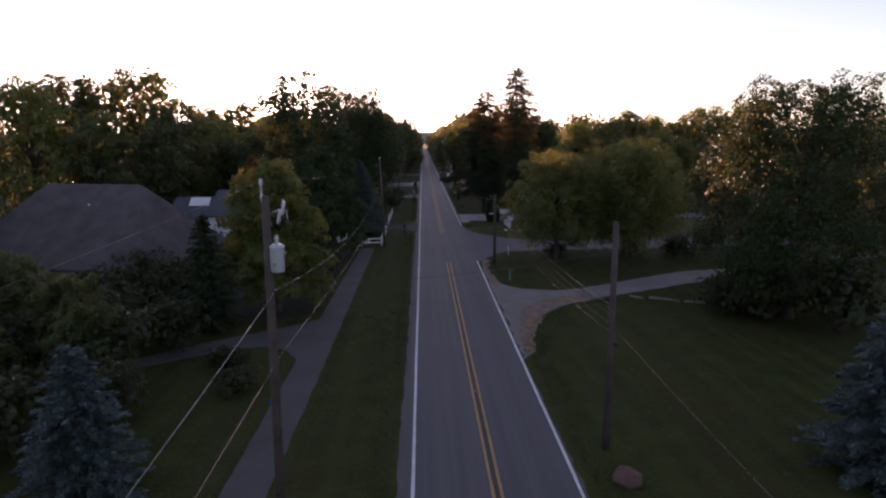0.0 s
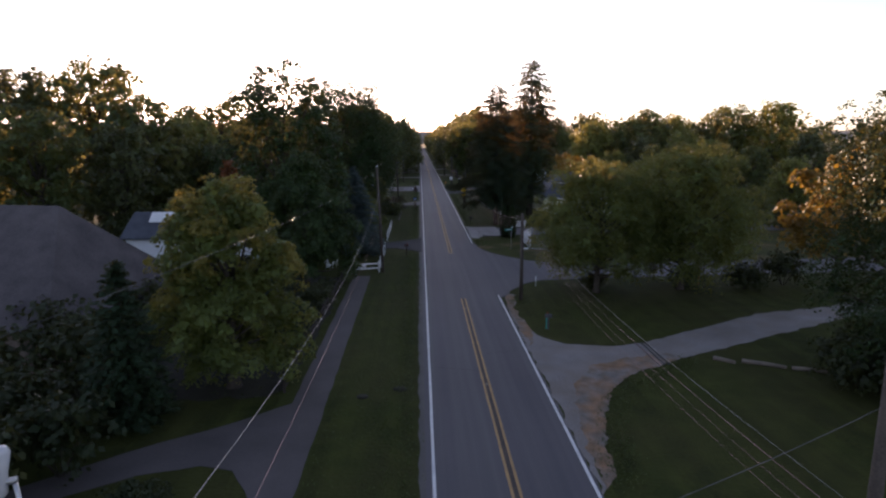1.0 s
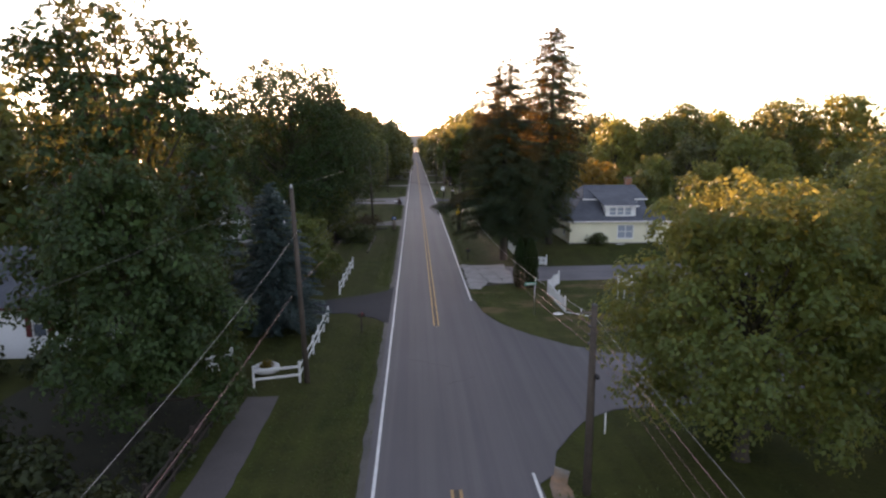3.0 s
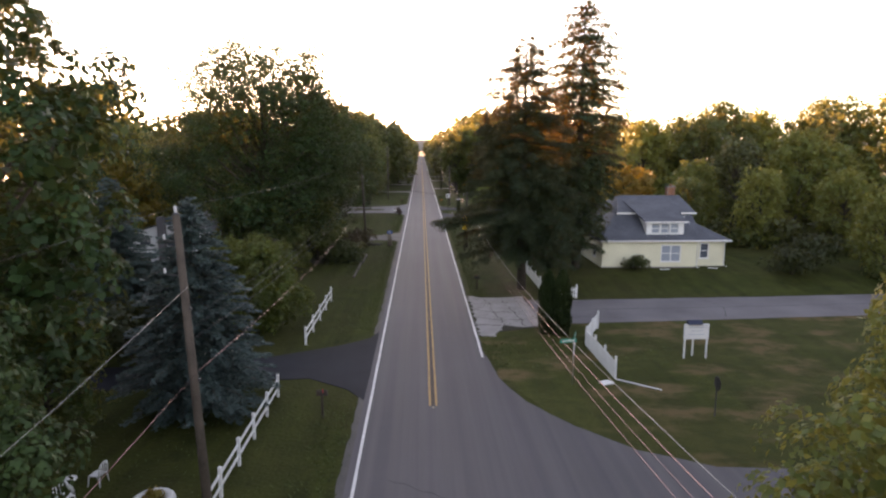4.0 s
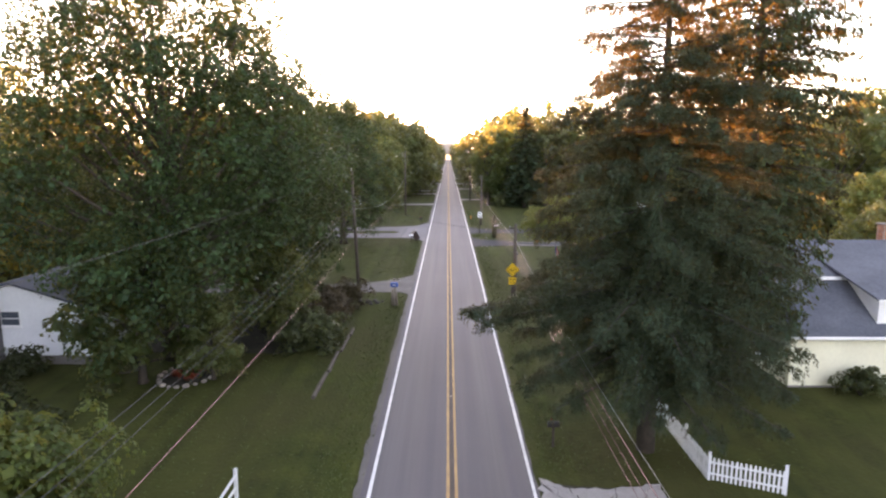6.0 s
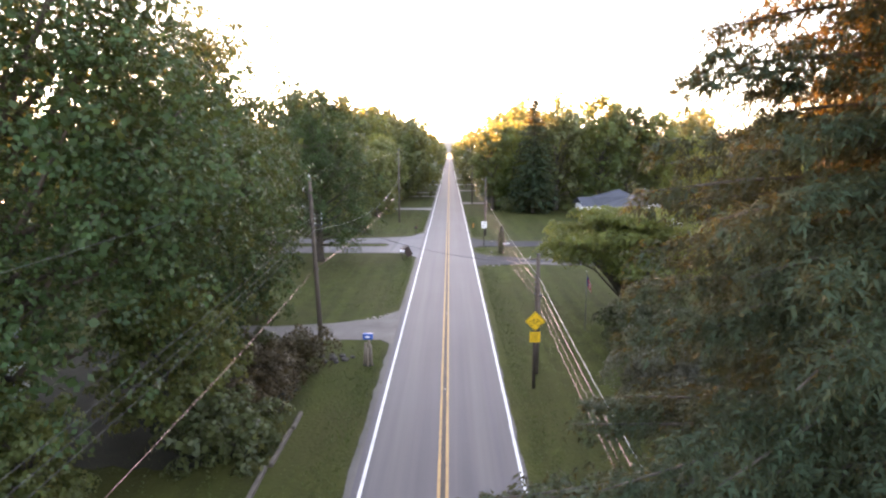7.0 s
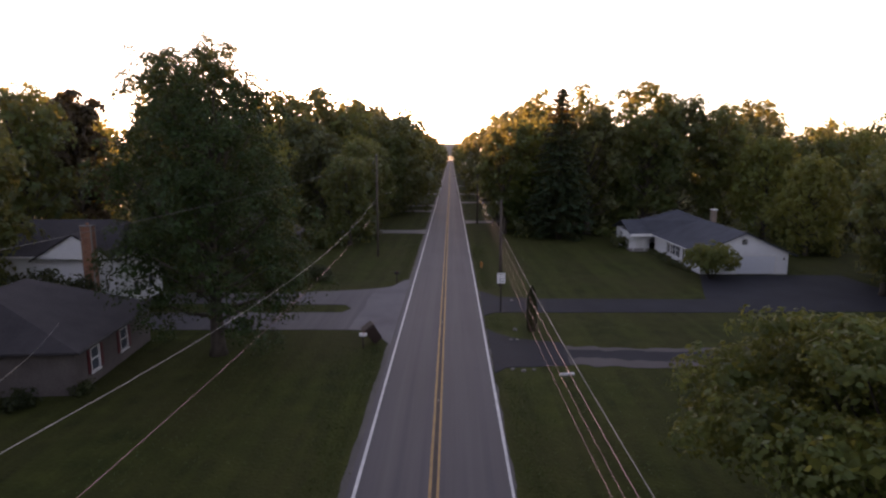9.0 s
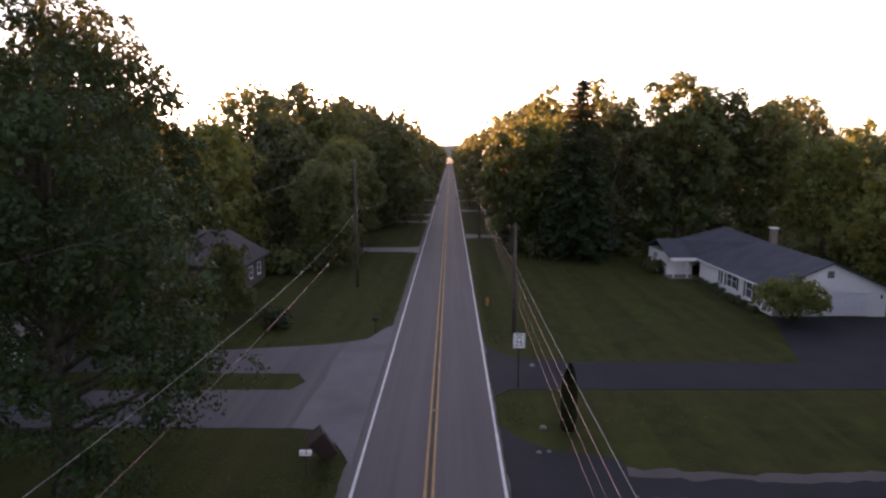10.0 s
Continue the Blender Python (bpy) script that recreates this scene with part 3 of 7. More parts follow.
box(bm, (-0.05, -0.12, 0.03), (0.05, 0.12, 0.055), bevel=0.012)
marker_mesh = part("road_stud", bm, STUD)
tagged(marker_mesh, "small raised reflector between the yellow lines", "road stud", "road studs")
marker_mesh.location = (0, 91.4, 0)
for k in range(1, 12):
    copy_thing(marker_mesh, pose(0, 91.4 + 16.4 * k, 0))
for k in range(5):
    copy_thing(marker_mesh, pose(0, 66 - 16.4 * k, 0))


def crack(points, w, seed):
    r = random.Random(seed)
    bm = bmesh.new()
    last = None
    for (x0, y0), (x1, y1) in zip(points, points[1:]):
        for k in range(8):
            q = k / 8
            x, y = x0 + (x1 - x0) * q + r.uniform(-0.06, 0.06), y0 + (y1 - y0) * q + r.uniform(-0.08, 0.08)
            ww = w * r.uniform(0.5, 1.2)
            along = abs(x1 - x0) > abs(y1 - y0)
            a, b = (bm.verts.new((x, y - ww, 0.038)), bm.verts.new((x, y + ww, 0.038))) if along else (bm.verts.new((x - ww, y, 0.038)), bm.verts.new((x + ww, y, 0.038)))
            if last:
                bm.faces.new((last[0], a, b, last[1]))
            last = (a, b)
    bmesh.ops.recalc_face_normals(bm, faces=bm.faces[:])
    return tagged(part("road_crack", bm, TAR), "dark tar-filled crack across the road", "crack", "road cracks", "structure")


crack([(-3.0, 52.5), (0.4, 51.6)], 0.03, 2)
crack([(0.6, 54.8), (3.0, 55.4)], 0.025, 3)
crack([(-2.0, 84.5), (0.8, 82.7)], 0.03, 4)
crack([(0.2, 80.2), (2.2, 81.4)], 0.03, 5)
crack([(-3.0, 236.0), (3.0, 235.0)], 0.05, 6)
crack([(8.8, 110.3), (20.0, 110.8), (30.0, 111.2), (45.0, 112.2)], 0.06, 7)
crack([(8.9, 107.6), (12.5, 108.3), (16.0, 107.9)], 0.04, 8)
crack([(9.2, 112.4), (14.0, 112.8)], 0.04, 9)
crack([(24.0, 108.0), (25.2, 111.0), (24.6, 114.0)], 0.04, 10)

# far wooded hills
hv, hq = [], []
n_h = 120
for k in range(n_h + 1):
    x = -3400 + 6800 * k / n_h
    top = 62 + 26 * noise.noise(Vector((x * 0.0011, 3.1, 0))) + 10 * noise.noise(Vector((x * 0.006, 1.7, 0)))
    for j, (y, z) in enumerate(((3300, -8), (3550, top * 0.75), (3800, top), (4150, -8))):
        hv.append((x, y, z))
    if k:
        b0, b1 = (k - 1) * 4, k * 4
        hq += [(b0 + j, b1 + j, b1 + j + 1, b0 + j + 1) for j in range(3)]
tagged(new("distant_hills", raw_mesh("distant_hills", np.array(hv), np.array(hq), HILL)), "hazy wooded hills on the horizon", "hills", kind="structure")

# ---------------------------------------------------------------- trees


def leaf_quads(at, ax, normal, size, r, half=0.36):
    """Leaf faces at the places at, along ax, their upper sides to normal."""
    n = len(at)
    ax = ax / (np.linalg.norm(ax, axis=1, keepdims=True) + 1e-9)
    side = np.cross(ax, normal)
    side /= np.linalg.norm(side, axis=1, keepdims=True) + 1e-9
    up = np.cross(side, ax)
    s = (size * r.uniform(0.65, 1.35, size=n))[:, None]
    v = np.stack([at - ax * s * 0.1, at + ax * s * 0.4 + side * s * half + up * s * 0.1, at + ax * s - up * s * 0.08, at + ax * s * 0.4 - side * s * half + up * s * 0.1], 1)
    return v.reshape(-1, 3)


def leaves_mesh(name, v, mat, sides=4):
    return raw_mesh(name, v, np.arange(len(v)).reshape(-1, sides), mat)


def foliage_mass(c, s, leaves, size, r, squash=0.9, core=0.16, puff=0.42, keep=1.0):
    """One leafy mass: domed clumps of leaves laid over it like shingles, coarse shaded leaves inside."""
    p = max(min(s * puff, 1.0), size * 1.8)
    m = max(5, int(2.4 * (s / p) ** 2))
    d = r.normal(size=(m, 3))
    d[:, 2] += 0.25
    d /= np.linalg.norm(d, axis=1, keepdims=True)
    root = c + d * (s * r.uniform(0.55, 1.08, size=(m, 1))) * np.array([1.0, 1.0, squash])
    girth = p * r.uniform(0.7, 1.3, size=m)
    per = max(5, int(leaves / m))
    m = max(3, int(m * keep))
    k = np.repeat(np.arange(m), per)
    n = m * per
    e = r.normal(size=(n, 3)) + d[k] * 0.9 + np.array([0, 0, 0.9])
    e /= np.linalg.norm(e, axis=1, keepdims=True)
    out = e * (girth[k] * r.uniform(0.6, 1.12, size=n))[:, None]
    out[:, 2] = out[:, 2] * 0.75 - 0.45 * (out[:, 0] ** 2 + out[:, 1] ** 2) / girth[k]
    at = root[k] + out
    ax = np.cross(e, r.normal(size=(n, 3))) + e * 0.25
    ax[:, 2] -= 0.45
    normal = e + r.normal(size=(n, 3)) * 0.42
    v = [leaf_quads(at, ax, normal, size, r)]
    inner = int(leaves * core)
    if inner:
        q = r.normal(size=(inner, 3))
        q *= (r.uniform(0.1, 0.66, size=(inner, 1)) * s) / np.linalg.norm(q, axis=1, keepdims=True)
        v.append(leaf_quads(c + q * np.array([1, 1, squash]), r.normal(size=(inner, 3)), r.normal(size=(inner, 3)), size * 1.6, r, 0.42))
    return np.concatenate(v)


def crown_lobes(r, height, width, base, lobes, shape):
    """Centres and radii of the masses that make up a crown."""
    rad = width / 2
    out = []
    for k in range(lobes):
        q = ((k + 0.5) / lobes) ** 0.82
        z = base + (height - base) * (0.10 + 0.84 * q)
        if shape == "dome":
            w = math.sqrt(max(0.06, 1 - max(0.0, 1.35 * q - 0.42) ** 2.4)) * (0.8 + 0.2 * min(1, q * 3))
        elif shape == "round":
            w = math.sqrt(max(0.05, 1 - (1.7 * q - 0.75) ** 2))
        elif shape == "cone":
            w = 1.0 - 0.80 * q
        elif shape == "egg":
            w = math.sqrt(max(0.03, 1 - q ** 1.6))
        elif shape == "flat":
            tier = (math.floor(q * 4) + 0.5) / 4
            w = 1.05 - 0.60 * tier * tier
            z = base + (height - base) * (0.30 + 0.66 * tier + r.uniform(-0.03, 0.03))
        else:
            w = 0.95 - 0.5 * max(0.0, q - 0.55) / 0.45
        a = k * 2.39996 + r.uniform(-0.5, 0.5)
        d = rad * w * (math.sqrt(r.uniform(0.12, 0.66)) if shape != "flat" else r.uniform(0.22, 0.92))
        size = rad * (r.uniform(0.24, 0.42) * (0.6 + 0.4 * w) if shape != "flat" else r.uniform(0.17, 0.29))
        if shape == "flat":
            z -= 0.14 * d
        out.append((np.array([math.cos(a) * d, math.sin(a) * d, min(z, height - size * 0.75)]), size))
    return out


def broad_tree_meshes(name, seed, height, width, base, leaf, leaves, size, lobes=16, shape="round", stems=1, far=False, airy=0.0):
    """Trunk with limbs, and crown of leaves, as two meshes."""
    r = np.random.default_rng(seed)
    masses = crown_lobes(r, height, width, base, lobes, shape)
    bm = bmesh.new()
    lean = r.normal(size=2) * 0.02 * height
    girth = 0.018 * height + 0.08
    fork = 0.8 if stems == 1 else 0.3
    stem = [(lean[0] * q * q, lean[1] * q * q, height * fork * q) for q in (0, 0.04, 0.2, 0.45, 0.7, 1.0)]
    tube(bm, stem, [girth * 1.5, girth * 1.1, girth * 0.9, girth * 0.65, girth * 0.4, girth * 0.12], 8)
    for c, s in masses:
        q = max(0.12, min(0.75, (c[2] * 0.62) / (height * fork)))
        if stems > 1:
            q = r.uniform(0.05, 0.5)
        foot = Vector((lean[0] * q * q, lean[1] * q * q, height * fork * q))
        tip = Vector(c.tolist())
        mid = foot.lerp(tip, 0.5) + Vector((0, 0, (-0.06 if stems == 1 else 0.12) * (tip - foot).length))
        thick = 1.0 if stems == 1 else 1.35
        tube(bm, [foot, mid, tip], [girth * 0.36 * thick, girth * 0.22 * thick, girth * 0.08], 5)
    wood = bpy.data.meshes.new(name + "_trunk")
    bm.to_mesh(wood)
    bm.free()
    wood.materials.append(BARK)
    area = np.array([s * s for _, s in masses])
    share = leaves * area / area.sum()
    thin = [1 - airy * max(0.0, (c[2] - base) / (height - base)) ** 2 for c, _ in masses]
    v = np.concatenate([foliage_mass(c, s, many, size, r, 0.24 if shape == "flat" else 0.85, 0.16 * q * q, 0.25 if shape == "flat" else 0.42, q) for (c, s), many, q in zip(masses, share, thin)])
    v = v.reshape(-1, 4, 3)
    v = v[v[:, :, 2].min(1) > base * 0.3]
    if far:
        v = v[:, 1:] + (v[:, :1] - v[:, 2:3]) * np.array([0.25, 0.0, 0.25])[None, :, None]
    return wood, leaves_mesh(name + "_crown", v.reshape(-1, 3), leaf, 3 if far else 4)


def spruce_meshes(name, seed, height, width, base, leaf, whorls, arms, size, droop=0.25, sparse=0.0, bare_top=0.0, ragged_by=0.25, extra=(), rows=5, slim=0.26, taper=0.78, low=0.6, full=0.1, hang=0, fine=False):
    """A conifer: stem with whorls of arms that carry needle sprays."""
    r = np.random.default_rng(seed)
    bm = bmesh.new()
    girth = 0.012 * height + 0.06
    tube(bm, [(0, 0, 0), (0, 0, height * 0.3), (0, 0, height * 0.7), (0, 0, height * 0.99)], [girth * 1.3, girth, girth * 0.55, 0.03], 8)
    ats, outs = [], []
    limbs = []
    for k in range(whorls):
        q = (k + 0.3) / whorls
        z = base + (height - base) * q ** 0.92
        reach = width / 2 * (1 - q) ** taper * (low + (1 - low) * min(1, q / full)) + 0.12
        for j in range(arms):
            if r.random() < sparse * (0.5 + q) + (0.42 * bare_top if q > 0.66 else 0.0):
                continue
            a = 2 * math.pi * (j + 0.5 * (k % 2)) / arms + r.normal() * 0.25
            limbs.append((k, q, z + r.normal() * 0.12, a, min(reach * 1.12, max(0.12, reach * (1 + r.normal() * ragged_by * 0.6)))))
    limbs += [(0, z / height, z, radians(a), length) for z, a, length in extra]
    for k, q, z, a, length in limbs:
        way = np.array([math.cos(a), math.sin(a), 0.0])
        lift = 0.22 * (q - 0.25)
        n = max(3, int(length / size * 1.5))
        u = np.linspace(0.22 if q < 0.8 else 0.05, 1.0, n)
        p = np.outer(u * length, way)
        p[:, 2] = z + length * (lift * u - droop * u ** 2 + 0.14 * droop * u ** 4)
        if length > 1.2 and (k % 2 == 0):
            tube(bm, [Vector((0, 0, z)), Vector(p[n // 2].tolist()), Vector(p[-1].tolist())], [girth * 0.2, girth * 0.12, 0.012], 4)
        across = np.array([-way[1], way[0], 0.0])
        if hang:
            # hanging curtains of twigs under the limb
            many = max(10, int(length * hang))
            uu = r.uniform(0.12, 1.0, many) ** 0.8
            foot = np.stack([np.interp(uu, u, p[:, i]) for i in range(3)], 1)
            sw = r.uniform(-1, 1, many) * ((1.1 - uu) * length * 0.32 + 0.12)
            fall = r.uniform(0.15, 0.8, many) * (0.3 + 0.2 * min(length, 4.0) / 2)
            steps = rows
            for g in range(steps):
                e = (g + 0.6) / steps
                pt = foot + np.outer(sw * min(1.0, e * 1.6), across) + np.outer(e * 0.6 * fall, way) + r.normal(size=(many, 3)) * 0.07
                pt[:, 2] -= fall * e * e + 0.04
                ats.append(pt)
                o = np.outer(np.sign(sw) * 0.7 * (1 - e), across) + way * (0.75 - 0.4 * e) + np.array([0, 0, -0.15 - 0.75 * e])
                outs.append(o / np.linalg.norm(o, axis=1, keepdims=True))
            continue
        for m in range(rows):
            w = (1.05 - u) * length * 0.30 + size * 0.18
            off = np.outer(r.uniform(-1, 1, size=n) * w, across)
            pt = p + off + r.normal(size=(n, 3)) * size * 0.14
            pt[:, 2] -= np.abs(off).sum(1) * droop * 0.6 + (bare_top * 0.2 * r.random(n))
            ats.append(pt)
            o = way + across * np.sign(off.sum(1) / (across.sum() + 1e-6))[:, None] * 0.6
            o = o + np.array([0, 0, -droop])
            outs.append(o / np.linalg.norm(o, axis=1, keepdims=True))
    at, out = np.concatenate(ats), np.concatenate(outs)
    n = len(at)
    ax = out + r.normal(size=(n, 3)) * (0.28 if not hang else 0.5)
    ax /= np.linalg.norm(ax, axis=1, keepdims=True)
    side = np.cross(ax, np.array([0, 0, 1.0]) + r.normal(size=(n, 3)) * 0.45)
    side /= np.linalg.norm(side, axis=1, keepdims=True) + 1e-9
    s = (size * r.uniform(0.7, 1.3, size=n))[:, None]
    dn = np.array([0, 0, -0.12 if not hang else -0.03])
    v = np.stack([at - ax * s * 0.45, at + side * s * slim + dn * s, at + ax * s * 0.65, at - side * s * slim + dn * s], 1).reshape(-1, 3)
    wood = bpy.data.meshes.new(name + "_trunk")
    bm.to_mesh(wood)
    bm.free()
    wood.materials.append(BARK)
    if not fine:
        return wood, leaves_mesh(name + "_crown", v, leaf)
    # small twiglets in threes, spread like a herringbone
    v = []
    for w in (0.0, -1.0, 1.0):
        way = ax * (0.95 if w == 0 else 0.6) + side * w * 0.72 + r.normal(size=(n, 3)) * 0.16 + np.array([0, 0, -0.12])
        edge = np.cross(way, np.array([0, 0, 1.0]) + r.normal(size=(n, 3)) * 0.5)
        edge /= np.linalg.norm(edge, axis=1, keepdims=True) + 1e-9
        foot = at + ax * s * (0.2 if w == 0 else r.uniform(-0.4, 0.3, size=(n, 1)))
        v.append(np.stack([foot + edge * s * slim, foot + way * s * 0.66, foot - edge * s * slim], 1))
    return wood, leaves_mesh(name + "_crown", np.concatenate(v).reshape(-1, 3), leaf, 3)


def plant(name, meshes, x, y, turn, scale, label, category="tree", group="", sz=1.0, z=None):
    """A tree with the given trunk and crown, standing on the ground."""
    foot = (rise(x, y) if z is None else z) - 0.05
    t = thing(name, pose(x, y, foot, 0, 0, turn), label, category, group)
    for part_name, me in zip(("trunk" if category == "tree" else "stem", "crown"), meshes):
        if me is None:
            continue
        ob = new(part_name, me)
        ob.parent = t
        ob.scale = (scale, scale, scale * sz)
    return t


def bush_mesh(name, seed, height, width, leaf, leaves, size, lobes=9):
    r = np.random.default_rng(seed)
    v = []
    for k in range(lobes):
        a, d = k * 2.4, width / 2 * 0.62 * math.sqrt((k + 0.3) / lobes)
        c = np.array([math.cos(a) * d, math.sin(a) * d, height * r.uniform(0.38, 0.62)])
        v.append(foliage_mass(c, min(width * 0.26, height * 0.46) * r.uniform(0.8, 1.2), leaves // lobes, size, r, 0.85, 0.12))
    v = np.concatenate(v)
    v[:, 2] = np.abs(v[:, 2] - 0.03) + 0.03
    return leaves_mesh(name, v, leaf)


# kinds of tree
MAPLE_TALL = broad_tree_meshes("tall_maple", 11, 13.2, 8.8, 0.4, LEAF_LIGHT, 34000, 0.19, 36, "egg")
MAPLE_MID = broad_tree_meshes("round_maple", 12, 13.5, 10.8, 0.3, LEAF_COOL, 34000, 0.20, 36, "egg")
MAPLE_SMALL = broad_tree_meshes("small_maple", 18, 13.5, 11.2, 0.3, LEAF, 7600, 0.39, 24, "dome")
MAPLE_BIG = broad_tree_meshes("big_maple", 13, 21.5, 14.0, 1.5, LEAF_COOL, 22000, 0.31, 34, "dome", airy=0.5)
OAK = broad_tree_meshes("great_oak", 14, 25.0, 24.0, 3.0, LEAF_COOL, 92000, 0.20, 60, "dome", airy=0.28)
OAK_B = broad_tree_meshes("leaning_oak", 15, 24.0, 16.0, 1.0, LEAF_COOL, 52000, 0.205, 44, "oval", airy=0.22)
OAK_C = broad_tree_meshes("yard_oak", 19, 24.0, 19.0, 0.6, LEAF_COOL, 54000, 0.21, 44, "dome", airy=0.06)
LOCUST = broad_tree_meshes("spreading_locust", 16, 12.6, 12.4, 0.8, LEAF_LIGHT, 36000, 0.19, 44, "round")
UMBRELLA = broad_tree_meshes("umbrella_tree", 17, 9.4, 15.6, 1.9, LEAF_FRESH, 40000, 0.20, 64, "flat", 5)
WOOD_A = broad_tree_meshes("wood_tree_a", 21, 20.0, 13.0, 0.3, LEAF, 5000, 0.62, 34, "dome", far=True)
WOOD_B = broad_tree_meshes("wood_tree_b", 22, 22.0, 12.0, 0.5, LEAF_DARK, 5000, 0.62, 32, "dome", far=True)
WOOD_C = broad_tree_meshes("wood_tree_c", 23, 18.0, 14.0, 0.3, LEAF_LIGHT, 5000, 0.62, 34, "dome", far=True)
WOOD_D = broad_tree_meshes("wood_tree_d", 24, 21.0, 11.0, 0.3, LEAF, 5400, 0.60, 30, "round", far=True)
FAR_A = broad_tree_meshes("far_tree_a", 31, 18.0, 13.0, 0.2, LEAF_DARK, 350, 1.62, 12, "dome", far=True)
FAR_B = broad_tree_meshes("far_tree_b", 32, 20.0, 12.0, 0.2, LEAF, 350, 1.62, 12, "dome", far=True)
FAR_C = broad_tree_meshes("far_tree_c", 33, 17.0, 13.0, 0.2, LEAF_LIGHT, 350, 1.62, 12, "dome", far=True)
MID_A = broad_tree_meshes("mid_tree_a", 34, 18.0, 12.5, 0.2, LEAF_DARK, 1150, 1.0, 20, "dome", far=True)
MID_B = broad_tree_meshes("mid_tree_b", 35, 20.0, 12.0, 0.2, LEAF, 1150, 1.0, 20, "dome", far=True)
NORWAY_BIG = spruce_meshes("tall_spruce", 41, 27.0, 12.4, 2.6, NEEDLE, 50, 12, 0.28, 0.20, 0.13, 0.75, 0.5, (), 5, 0.21, 0.42, 0.40, 0.6, 8)
NORWAY = spruce_meshes("drooping_spruce", 42, 23.3, 12.8, 4.0, NEEDLE, 46, 10, 0.24, 0.15, 0.15, 0.9, 0.36, [(7.6, 177, 8.5), (7.3, 174, 8.2), (7.1, 180, 8.0), (7.5, 178, 8.4), (7.0, 176, 7.4), (19.8, 170, 3.4), (18.4, 190, 3.9), (20.6, 150, 2.6)], 8, 0.10, 0.60, 0.8, 0.2, 12, True)
SPRUCE_BLUE = spruce_meshes("blue_spruce", 43, 11.0, 8.4, 0.3, NEEDLE_BLUE, 34, 12, 0.23, 0.16, 0.02, 0.0, 0.16, (), 7, 0.22)
SPRUCE_SMALL = spruce_meshes("small_blue_spruce", 44, 6.4, 5.0, 0.2, NEEDLE_BLUE, 22, 10, 0.22, 0.14, 0.02, 0.0, 0.16, (), 6, 0.24)
SPRUCE_DARK = spruce_meshes("dark_spruce", 45, 8.6, 4.6, 0.2, NEEDLE, 28, 10, 0.30, 0.16, 0.02, 0.0, 0.16)
SPRUCE_FAR = spruce_meshes("far_spruce", 46, 20.0, 9.5, 1.0, NEEDLE, 30, 9, 0.6, 0.22, 0.05, 0.0, 0.25)

RUSSET_TREE = broad_tree_meshes("russet_tree", 25, 13.5, 6.0, 2.0, LEAF_RUSSET, 6000, 0.33, 20, "oval")

EVER = "tall dark conifer"
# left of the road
young = plant("maple_tree", MAPLE_TALL, -14.9, 50.0, 30, 1.1, "young yellow-green maple, top leaves coloured as if sunlit", group="yard trees", sz=0.85)
# golden leaves on the top and on one low branch, coloured as if sunlit
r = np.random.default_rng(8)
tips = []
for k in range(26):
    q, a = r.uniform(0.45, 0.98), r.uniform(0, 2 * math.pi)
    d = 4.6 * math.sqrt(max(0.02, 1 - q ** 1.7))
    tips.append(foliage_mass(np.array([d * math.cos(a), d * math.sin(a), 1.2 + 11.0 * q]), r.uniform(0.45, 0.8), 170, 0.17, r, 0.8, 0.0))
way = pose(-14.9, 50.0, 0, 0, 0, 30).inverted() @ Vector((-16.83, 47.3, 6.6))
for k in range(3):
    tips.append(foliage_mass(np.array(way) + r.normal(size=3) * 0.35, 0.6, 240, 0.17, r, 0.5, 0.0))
ob = new("turning_leaves", leaves_mesh("turning_leaves", np.concatenate(tips), LEAF_SUNLIT))
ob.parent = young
tagged(ob, "golden leaves coloured as if sunlit")
plant("maple_tree", MAPLE_MID, -15.4, 76.0, 10, 1.0, "full round green maple beside the path", group="yard trees")
plant("maple_tree", MAPLE_BIG, -18.9, 84.6, 80, 1.04, "tall open-crowned maple with sky showing through", group="yard trees")
plant("maple_tree", MAPLE_BIG, -31.5, 112.0, 200, 0.74, "tall open-crowned maple with sky showing through", group="yard trees")
plant("oak_tree", OAK, -18.4, 130.6, 120, 1.0, "great spreading oak over the lawn", group="yard trees", sz=1.0)
plant("oak_tree", OAK_B, -18.0, 153.5, 60, 0.68, "large oak with low leafy limbs", group="yard trees")
plant("oak_tree", OAK_C, -15.2, 143.5, 200, 0.70, "tall leafy tree with limbs down to the wires", group="yard trees", sz=1.28)
plant("oak_tree", MAPLE_BIG, -24.0, 199.0, 120, 1.1, "tall dense tree beside a driveway", group="yard trees")
plant("oak_tree", OAK_B, -15.8, 181.4, 300, 0.9, "tall dense tree at the edge of a mown lawn", group="yard trees", sz=0.98)
plant("russet_tree", RUSSET_TREE, -52.0, 226.0, 60, 1.7, "open russet-tinged tree above the woods", group="yard trees")
plant("maple_tree", MAPLE_SMALL, -20.5, 206.8, 40, 0.32, "low leafy tree before a brown brick house", group="yard trees")
for x, y, turn, sc in ((-24.0, 37.0, 20, 0.46), (-27.5, 32.0, 80, 0.5), (-21.4, 34.0, 150, 0.40), (-29.5, 40.5, 210, 0.5)):
    plant("maple_tree", MAPLE_SMALL, x, y, turn, sc, "dark young maple in front of a house", group="yard trees")
plant("rust_tree", broad_tree_meshes("rust_tree", 26, 12.0, 4.6, 3.0, LEAF_RED, 3600, 0.27, 16, "oval"), -29.0, 98.0, 0, 1.0, "slender tree with rust-red leaves behind a house", group="yard trees")
plant("blue_spruce", SPRUCE_SMALL, -15.9, 23.2, 0, 1.0, "small blue spruce with silvery needles", group="spruces")
plant("blue_spruce", SPRUCE_SMALL, -15.4, 61.8, 40, 0.62, "small blue spruce with silvery needles", group="spruces")
